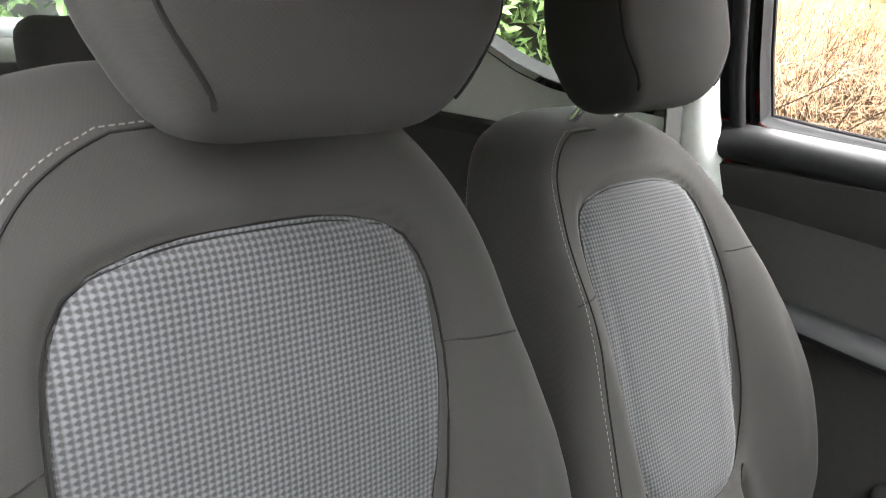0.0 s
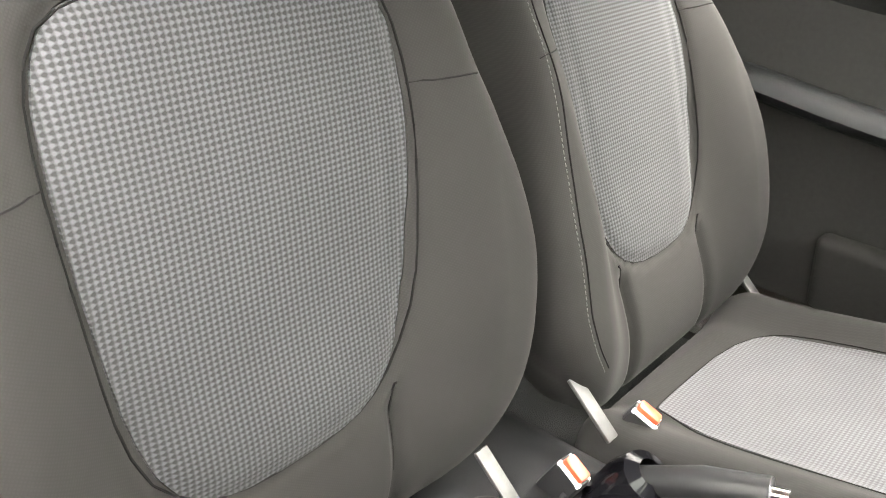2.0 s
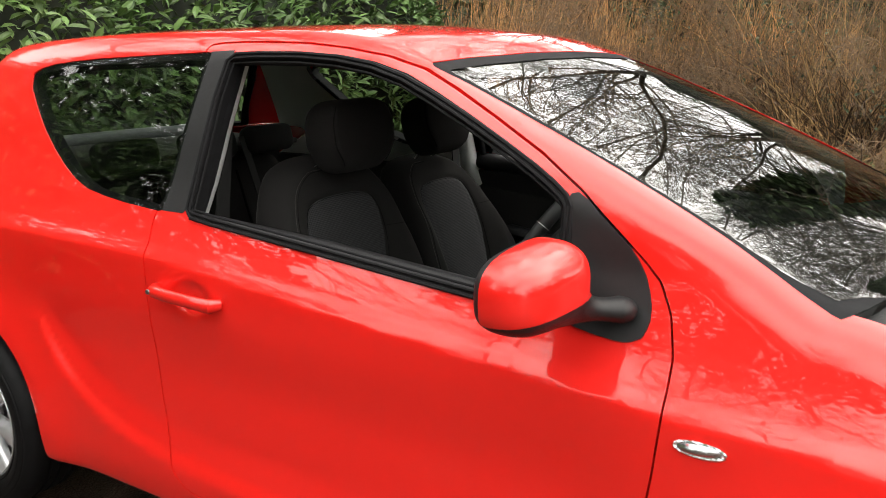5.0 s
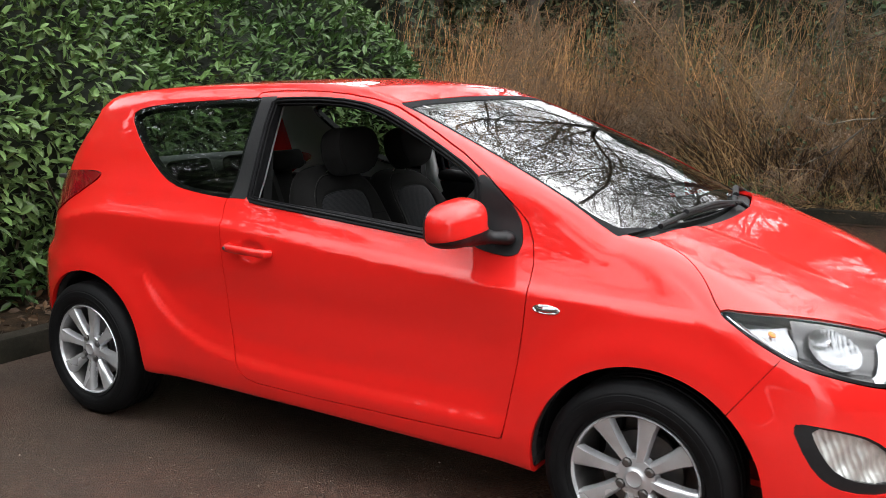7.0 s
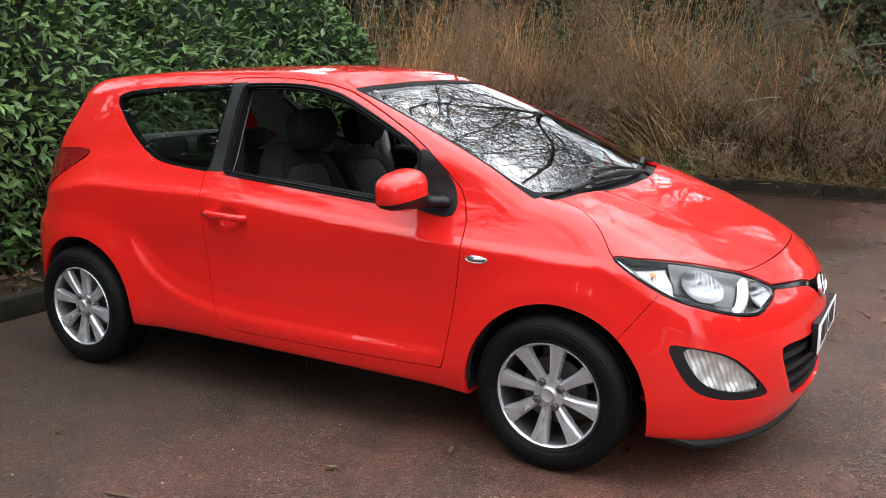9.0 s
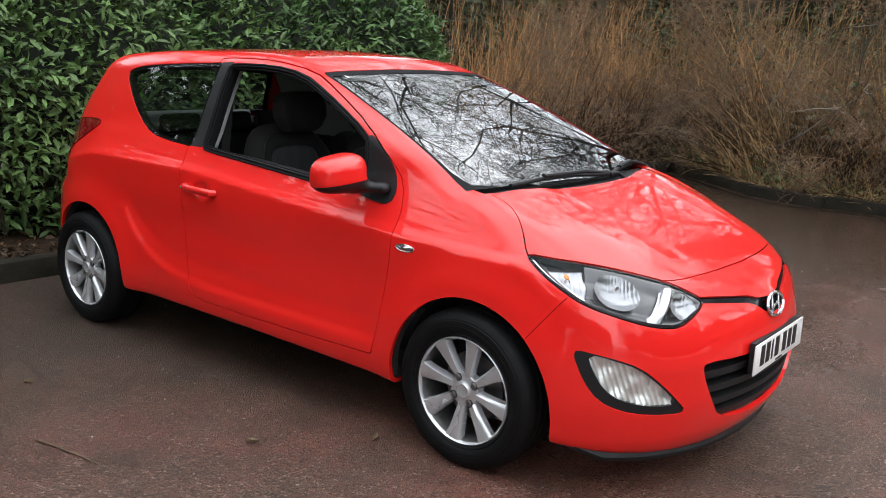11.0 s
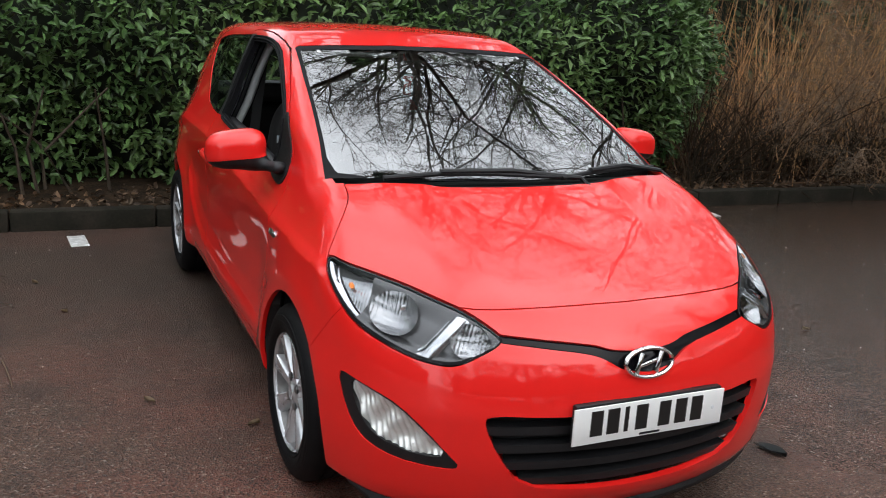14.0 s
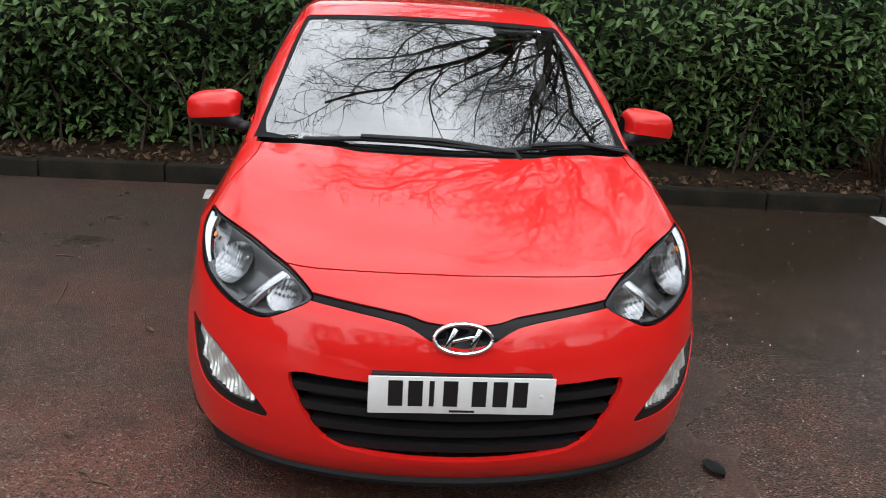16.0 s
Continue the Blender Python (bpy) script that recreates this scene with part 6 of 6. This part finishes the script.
DEADBROWN = foliage_material("dead_bramble_leaf", (0.10, 0.055, 0.026), (0.050, 0.032, 0.018), 0.7, 0.5)
m3 = 12000
pick = rng.integers(0, n, m3)
tt = rng.uniform(0.1, 0.95, m3)
part("dead_foliage", leaf_cloud("dead_foliage", root[pick] + lean[pick] * tt[:, None] + sag[pick] * (tt ** 2)[:, None], rng.normal(0, 1, (m3, 3)), rng.uniform(0.025, 0.07, m3), 0.28, 0.5, DEADBROWN), DEADBROWN, scrub)["kind"] = "stuff"
m4 = 4200
ly = rng.uniform(-8, 11, m4)
lx = kerb_x(ly) - 0.12 - np.abs(rng.normal(0, 0.35, m4))
on_bank = rng.random(m4) < 0.45
lx2 = rng.uniform(-6, 10, m4)
lpos = np.where(on_bank[:, None], np.stack([lx2, far_y(lx2) + 0.06 + np.abs(rng.normal(0, 0.3, m4)), np.full(m4, 0.11)], 1), np.stack([lx, ly, 0.135 + 0 * ly], 1))
lout = rng.normal(0, 1, (m4, 3)) * np.array([1, 1, 0.15])
part("dead_leaves", leaf_cloud("dead_leaves", lpos, lout, rng.uniform(0.03, 0.08, m4), 0.27, 0.0, DEADBROWN), DEADBROWN, litter)["kind"] = "stuff"
m5 = 6500
gc = rng.integers(0, 60, m5)
cx = rng.uniform(-7, 10, 60)
co_ = rng.uniform(0.6, 2.6, 60)
cz = rng.uniform(0.1, 1.9, 60)
gx, go = cx[gc] + rng.normal(0, 0.28, m5), co_[gc] + rng.normal(0, 0.25, m5)
go = np.maximum(go, 0.2)
gpos = np.stack([gx, far_y(gx) + go, bank_z(gx, far_y(gx) + go) + np.abs(cz[gc] + rng.normal(0, 0.3, m5))], 1)
part("bramble_foliage", leaf_cloud("bramble_foliage", gpos, np.tile([[0, -0.8, 0.5]], (m5, 1)), rng.uniform(0.03, 0.08, m5), 0.3, 0.2, DARKLEAF), DARKLEAF, scrub)["kind"] = "stuff"
n3 = 1500
bx = rng.uniform(-7, 11, n3)
by = far_y(bx) + 0.3 + np.abs(rng.normal(0, 0.9, n3))
nb = np.arange(n3) > 1050
by = np.where(nb, rng.uniform(3.9, 10.5, n3), by)
bx = np.where(nb, kerb_x(by) - 0.2 - np.abs(rng.normal(0, 0.8, n3)), bx)
r3 = np.stack([bx, by, np.where(nb, 0.08, bank_z(bx, by))], 1)
tip = r3 + np.clip(np.stack([rng.normal(0, 0.5, n3), rng.normal(0.1, 0.3, n3), rng.uniform(0.3, 1.6, n3)], 1), -0.8, 1.6)
tip[:, 0] = np.where(nb, np.minimum(tip[:, 0], r3[:, 0] + 0.1), tip[:, 0])
part("bramble_tangle", ribbons("bramble_tangle", r3, tip, np.stack([np.where(nb, -np.abs(rng.normal(0, 0.3, n3)), rng.normal(0, 0.4, n3)), rng.normal(-0.05, 0.2, n3), -rng.uniform(0.2, 1.0, n3)], 1), rng.uniform(0.003, 0.0075, n3), BRAMBLE, 6), BRAMBLE, scrub)["kind"] = "stuff"
n4 = 7000
gx = rng.uniform(-7, 11, n4)
gy = far_y(gx) + 0.08 + np.abs(rng.normal(0, 0.5, n4))
r4 = np.stack([gx, gy, bank_z(gx, gy)], 1)
part("dead_grass", ribbons("dead_grass", r4, r4 + np.stack([rng.normal(0, 0.22, n4), rng.normal(-0.06, 0.14, n4), rng.uniform(0.02, 0.30, n4)], 1), rng.normal(0, 0.08, (n4, 3)), rng.uniform(0.002, 0.006, n4), DEADSTEM), DEADSTEM, scrub)["kind"] = "stuff"
n7 = 420
gx = rng.uniform(-7, 11, n7)
gy = far_y(gx) + 0.15 + np.abs(rng.normal(0, 0.55, n7))
r7 = np.stack([gx, gy, bank_z(gx, gy) + 0.02], 1)
part("cane_litter", ribbons("cane_litter", r7, r7 + np.stack([np.clip(rng.normal(0.1, 0.3, n7), -0.5, 0.5), np.abs(rng.normal(0.05, 0.2, n7)), rng.uniform(0.02, 0.35, n7)], 1), np.stack([rng.normal(0, 0.15, n7), rng.normal(0, 0.1, n7), rng.uniform(-0.1, 0.35, n7)], 1), rng.uniform(0.003, 0.007, n7), STRAW, 5), STRAW, scrub)["kind"] = "stuff"
n8 = 12000
gx = rng.uniform(-7.5, 11, n8)
gy = far_y(gx) + 0.25 + np.abs(rng.normal(0, 0.8, n8))
beside = np.arange(n8) > 8500
gy = np.where(beside, rng.uniform(3.9, 11.0, n8), gy)
gx = np.where(beside, kerb_x(gy) - 0.3 - np.abs(rng.normal(0, 0.7, n8)), gx)
r8 = np.stack([gx, gy, np.where(beside, 0.08, bank_z(gx, gy))], 1)
# low brown stems, coloured darker to give the shade at the scrub's foot
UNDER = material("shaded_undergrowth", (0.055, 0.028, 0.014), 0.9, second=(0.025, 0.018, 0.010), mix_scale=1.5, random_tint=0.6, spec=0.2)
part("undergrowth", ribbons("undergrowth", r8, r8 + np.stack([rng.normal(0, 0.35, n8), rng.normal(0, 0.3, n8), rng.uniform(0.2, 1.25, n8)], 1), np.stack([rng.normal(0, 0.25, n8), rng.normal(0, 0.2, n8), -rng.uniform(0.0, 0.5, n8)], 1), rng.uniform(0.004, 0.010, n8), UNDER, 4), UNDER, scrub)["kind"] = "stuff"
n9 = 3000
toff9 = rng.uniform(0.7, 2.8, n9)
gx = rng.uniform(-7.5, 11, n9)
gy = far_y(gx) + toff9
beside = np.arange(n9) > 2000
gy = np.where(beside, rng.uniform(5.2, 10.5, n9), gy)
gx = np.where(beside, kerb_x(gy) - toff9, gx)
r9 = np.stack([gx, gy, np.where(beside, 0.08, bank_z(gx, gy))], 1)
h9 = rng.uniform(1.1, 2.2, n9) * np.clip(0.55 + 0.3 * toff9, 0, 1.2)
part("stalk_growth", ribbons("stalk_growth", r9, r9 + np.stack([rng.normal(0.05, 0.14, n9), rng.normal(0, 0.14, n9), np.ones(n9)], 1) * h9[:, None], np.stack([rng.normal(0.05, 0.12, n9), rng.normal(0, 0.1, n9), 0 * h9], 1) * h9[:, None], rng.uniform(0.0025, 0.006, n9), STRAW, 4), STRAW, scrub)["kind"] = "stuff"
n5 = 2600
gx = rng.normal(0, 1, n5) * 0.5 + rng.choice([-3.4, -1.9, -1.2, 0.4, 2.2, 4.0], n5)
gy = far_y(gx) + 0.2 + np.abs(rng.normal(0, 0.35, n5))
part("weed_cover", leaf_cloud("weed_cover", np.stack([gx, gy, bank_z(gx, gy) + np.abs(rng.normal(0, 0.10, n5))], 1), np.tile([[0, -0.4, 1.0]], (n5, 1)), rng.uniform(0.04, 0.10, n5), 0.24, 0.1, LAUREL), LAUREL, scrub)["kind"] = "stuff"
n6 = 3500
gx = rng.uniform(-8, 12, n6)
gy = far_y(gx) + 2.3 + rng.random(n6) * 1.6
part("green_growth", ribbons("green_growth", np.stack([gx, gy, bank_z(gx, gy)], 1), np.stack([gx + rng.normal(0, 0.3, n6), gy + rng.normal(0, 0.3, n6), bank_z(gx, gy) + rng.uniform(0.4, 2.2, n6)], 1), rng.normal(0, 0.2, (n6, 3)), rng.uniform(0.002, 0.005, n6), GREENSTEM), GREENSTEM, scrub)["kind"] = "stuff"

BARK = material("wet_bark", (0.045, 0.036, 0.028), 0.85, second=(0.085, 0.075, 0.055), mix_scale=5, vary=0.3, scale=40, bump=0.8, bscale=45)


def bare_tree(name, trunk, reach, limbs, seed, label="", fine=1.0, bark=None, girth=0.021, kind="tree", tilts=(22, 68)):
    """A leafless tree: a trunk, limbs that fan out, side branches and fine twigs, all tapering."""
    r = random.Random(seed)
    V, F = [], []

    def bar(p, d, length, rad, steps, sides, wander, lift):
        pts = [(p, rad)]
        for k in range(steps):
            d = (d + Vector((r.gauss(0, 1), r.gauss(0, 1), r.gauss(0, 1))) * wander + Vector((0, 0, lift))).normalized()
            p = p + d * (length / steps)
            pts.append((p, rad * (1 - 0.72 * (k + 1) / steps)))
        base_i = len(V)
        for i, (c, q) in enumerate(pts):
            t = (pts[min(i + 1, steps)][0] - pts[max(i - 1, 0)][0]).normalized()
            s = t.cross(Vector((0.31, 0.2, 0.93)) if abs(t.z) < 0.9 else Vector((1, 0, 0))).normalized()
            u = t.cross(s)
            for k in range(sides):
                a = k * math.tau / sides
                V.append(tuple(c + s * (math.cos(a) * q) + u * (math.sin(a) * q)))
        for i in range(steps):
            for k in range(sides):
                a, b = base_i + i * sides + k, base_i + i * sides + (k + 1) % sides
                F.append((a, b, b + sides, a + sides))
        return pts

    def along(pts, f):
        k = min(int(f * (len(pts) - 1)), len(pts) - 2)
        w = f * (len(pts) - 1) - k
        return pts[k][0].lerp(pts[k + 1][0], w), (pts[k + 1][0] - pts[k][0]).normalized(), pts[k][1] * (1 - w) + pts[k + 1][1] * w

    def off(d, lo, hi):
        axis = Vector((r.gauss(0, 1), r.gauss(0, 1), r.gauss(0, 1))).normalized()
        return Matrix.Rotation(radians(r.uniform(lo, hi)), 3, d.cross(axis).normalized()) @ d

    ob = tagged(new(name), label or "tall bare winter tree with fine twigs", kind, "bare %ss" % kind)

    def close(kind):
        part(kind, from_arrays(kind, np.array(V), list(F)), bark or BARK, ob)
        V.clear()
        F.clear()

    stem = bar(Vector((0, 0, -0.2)), Vector((0, 0, 1)), trunk, reach * girth, 6, 10, 0.05, 0.05)
    close("trunk")
    for n in range(limbs):
        p, d, q = along(stem, 0.55 + 0.45 * (n + 1) / limbs)
        a = n * 2.4 + r.uniform(-0.3, 0.3)
        tilt = radians(r.uniform(*tilts))
        d = Vector((math.cos(a) * math.sin(tilt), math.sin(a) * math.sin(tilt), math.cos(tilt)))
        one = bar(p, d, reach * r.uniform(0.8, 1.1), q * r.uniform(0.36, 0.55), 9, 6, 0.19, 0.03)
        for j in range(16):
            f = 0.14 + 0.84 * (j + r.random()) / 16
            p, d, q = along(one, f)
            two = bar(p, off(d, 25, 60), reach * (0.46 - 0.30 * f) * r.uniform(0.7, 1.2), max(q * 0.5, 0.012 * fine), 6, 4, 0.26, 0.0)
            for k in range(9):
                g = 0.12 + 0.86 * (k + r.random()) / 9
                p, d, q = along(two, g)
                three = bar(p, off(d, 25, 65), reach * 0.105 * r.uniform(0.5, 1.3), max(q * 0.55, 0.0075 * fine), 4, 3, 0.30, -0.02)
                for _ in range(3):
                    p, d, q = along(three, r.uniform(0.2, 0.95))
                    bar(p, off(d, 25, 60), reach * 0.05 * r.uniform(0.5, 1.3), 0.0058 * fine, 3, 3, 0.30, -0.02)
        close("limb")
    return ob


tree_a = bare_tree("bare_tree", 6.0, 10.5, 16, 5)
tree_a.matrix_basis = pose(-8.2, 6.5, 0.2)
tree_b = bare_tree("bare_tree", 4.5, 8.0, 10, 11)
tree_b.matrix_basis = pose(-1.5, 12.5, 0.8)
for tr, x, y, a, k in ((tree_a, 4.5, 13.5, 130, 1.0), (tree_a, -4.6, 14.5, 40, 1.05), (tree_b, 1.6, 14.0, 250, 1.1), (tree_a, 7.2, 15.5, 300, 1.0), (tree_b, 11.5, 13.5, 95, 1.1), (tree_b, -2.6, 16.0, 180, 1.2), (tree_a, 2.8, 17.5, 10, 1.0), (tree_b, -6.8, 12.5, 70, 1.05), (tree_a, -3.0, -12.5, 200, 1.0), (tree_b, -8.5, -7.0, 310, 0.9), (tree_b, 3.5, -14.0, 20, 1.1), (tree_a, 9.5, 11.0, 250, 0.9), (tree_b, -10.5, 5.5, 160, 1.0)):
    copy_thing(tr, pose(x, y, 0.1, 0, 0, a) @ Matrix.Scale(k, 4))


# the ivy-clad tree in the hedge that hangs over the car
over = bare_tree("bare_tree", 5.4, 4.7, 20, 31, "bare tree with an ivy-clad trunk standing in the hedge", 0.62, None, 0.052, tilts=(8, 80))
over.matrix_basis = pose(-5.2, 1.45, 0.1, 0, 0, 20)
ng = np.random.default_rng(15)
k = ng.random(5200)
a = ng.uniform(0, math.tau, 5200)
w = (0.10 + 0.30 * step(0.05, 0.4, k) * (1 - step(0.45, 1.0, k)) + 0.07 * np.sin(k * 17 + a * 2) + 0.04 * np.sin(k * 41 + a * 3)) * np.sqrt(ng.random(5200) * 0.7 + 0.3)
ivy = np.stack([w * np.cos(a), w * np.sin(a) , 1.3 + 4.5 * k ** 1.25], 1)
part("ivy", leaf_cloud("ivy", ivy, np.stack([np.cos(a), np.sin(a), 0.1 + 0 * a], 1), ng.uniform(0.07, 0.14, 5200), 0.4, 0.3, DARKLEAF), DARKLEAF, over, "dark ivy on the trunk")["kind"] = "stuff"

SHRUB = material("shrub_twig", (0.25, 0.15, 0.08), 0.85, second=(0.12, 0.09, 0.06), mix_scale=1.5, vary=0.3, scale=20)
shrub = bare_tree("bare_shrub", 0.5, 2.1, 12, 21, "twiggy bare brown shrub on the bank", 0.35, SHRUB, kind="shrub")
shrub.matrix_basis = pose(-2.2, far_y(-2.2) + 1.3, 0.2)
for x, o, a, k in ((-4.1, 1.1, 40, 1.0), (-0.6, 1.0, 130, 0.9), (0.7, 1.5, 220, 1.1), (1.9, 0.9, 310, 0.8), (3.2, 1.4, 75, 1.0), (-5.6, 1.5, 160, 1.1), (4.9, 1.1, 10, 1.0), (-3.1, 2.2, 250, 1.2), (-1.3, 2.1, 20, 1.15), (6.4, 1.4, 190, 1.0)):
    copy_thing(shrub, pose(x, far_y(x) + o, 0.1 + 0.12 * o, 0, 0, a) @ Matrix.Scale(k, 4))
for y, o, a, k in ((5.4, 0.9, 70, 0.9), (6.8, 1.2, 190, 1.0), (8.4, 0.9, 300, 1.0)):
    copy_thing(shrub, pose(kerb_x(y) - o, y, 0.1, 0, 0, a) @ Matrix.Scale(k, 4))


def evergreen(x, y, h, w, seed, n=5200):
    g = np.random.default_rng(seed)
    e = tagged(new("evergreen_tree"), "dark ivy-clad evergreen tree", "tree", "evergreen trees")
    t = g.random(n)
    a = g.uniform(0, math.tau, n)
    r = w * (np.sqrt(np.clip(1 - (t * 1.05 - 0.35) ** 2, 0.03, 1)) * (0.75 + 0.25 * np.sin(a * 3 + t * 9))) * np.sqrt(g.random(n) * 0.6 + 0.4)
    pos = np.stack([x + np.cos(a) * r, y + np.sin(a) * r, 0.8 + t * (h - 0.8)], 1)
    out = np.stack([np.cos(a), np.sin(a), 0.2 + 0 * a], 1)
    part("crown", leaf_cloud("crown", pos, out, g.uniform(0.14, 0.30, n), 0.26, 0.3, DARKLEAF), DARKLEAF, e)["kind"] = "stuff"
    part("trunk", tube([(x, y, 0), (x + 0.05, y, h * 0.4), (x, y + 0.05, h * 0.85)], 0.2, 10, radii=[0.22, 0.15, 0.05]), BARK, e)


evergreen(-8.4, -6.4, 8.0, 2.4, 6)
evergreen(-7.9, -3.5, 7.5, 2.0, 9)
evergreen(-1.5, -9.5, 6.5, 1.9, 1)
evergreen(-5.2, -10.5, 7.5, 2.2, 2)
evergreen(3.0, -12.5, 8.0, 2.4, 3)
evergreen(-8.6, 11.6, 5.5, 1.5, 4, 4200)
evergreen(0.05, 8.5, 6.0, 0.50, 5, 5200)
evergreen(-9.6, 13.2, 5.0, 1.3, 8, 3600)
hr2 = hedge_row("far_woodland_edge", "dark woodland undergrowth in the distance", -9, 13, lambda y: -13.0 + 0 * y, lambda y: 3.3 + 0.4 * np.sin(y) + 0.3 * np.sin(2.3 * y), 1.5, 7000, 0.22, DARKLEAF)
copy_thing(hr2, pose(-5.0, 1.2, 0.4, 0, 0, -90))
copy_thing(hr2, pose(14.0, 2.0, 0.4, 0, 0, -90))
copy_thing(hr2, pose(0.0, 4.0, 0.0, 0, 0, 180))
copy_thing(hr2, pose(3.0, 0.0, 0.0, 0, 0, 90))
for k, (y, h) in enumerate(((-9.0, 7.0), (-4.5, 8.0), (-0.5, 6.5), (3.5, 7.5), (8.5, 8.5))):
    evergreen(14.0 + 0.8 * math.sin(k * 2.1), y, h, 2.5, 40 + k, 4200)
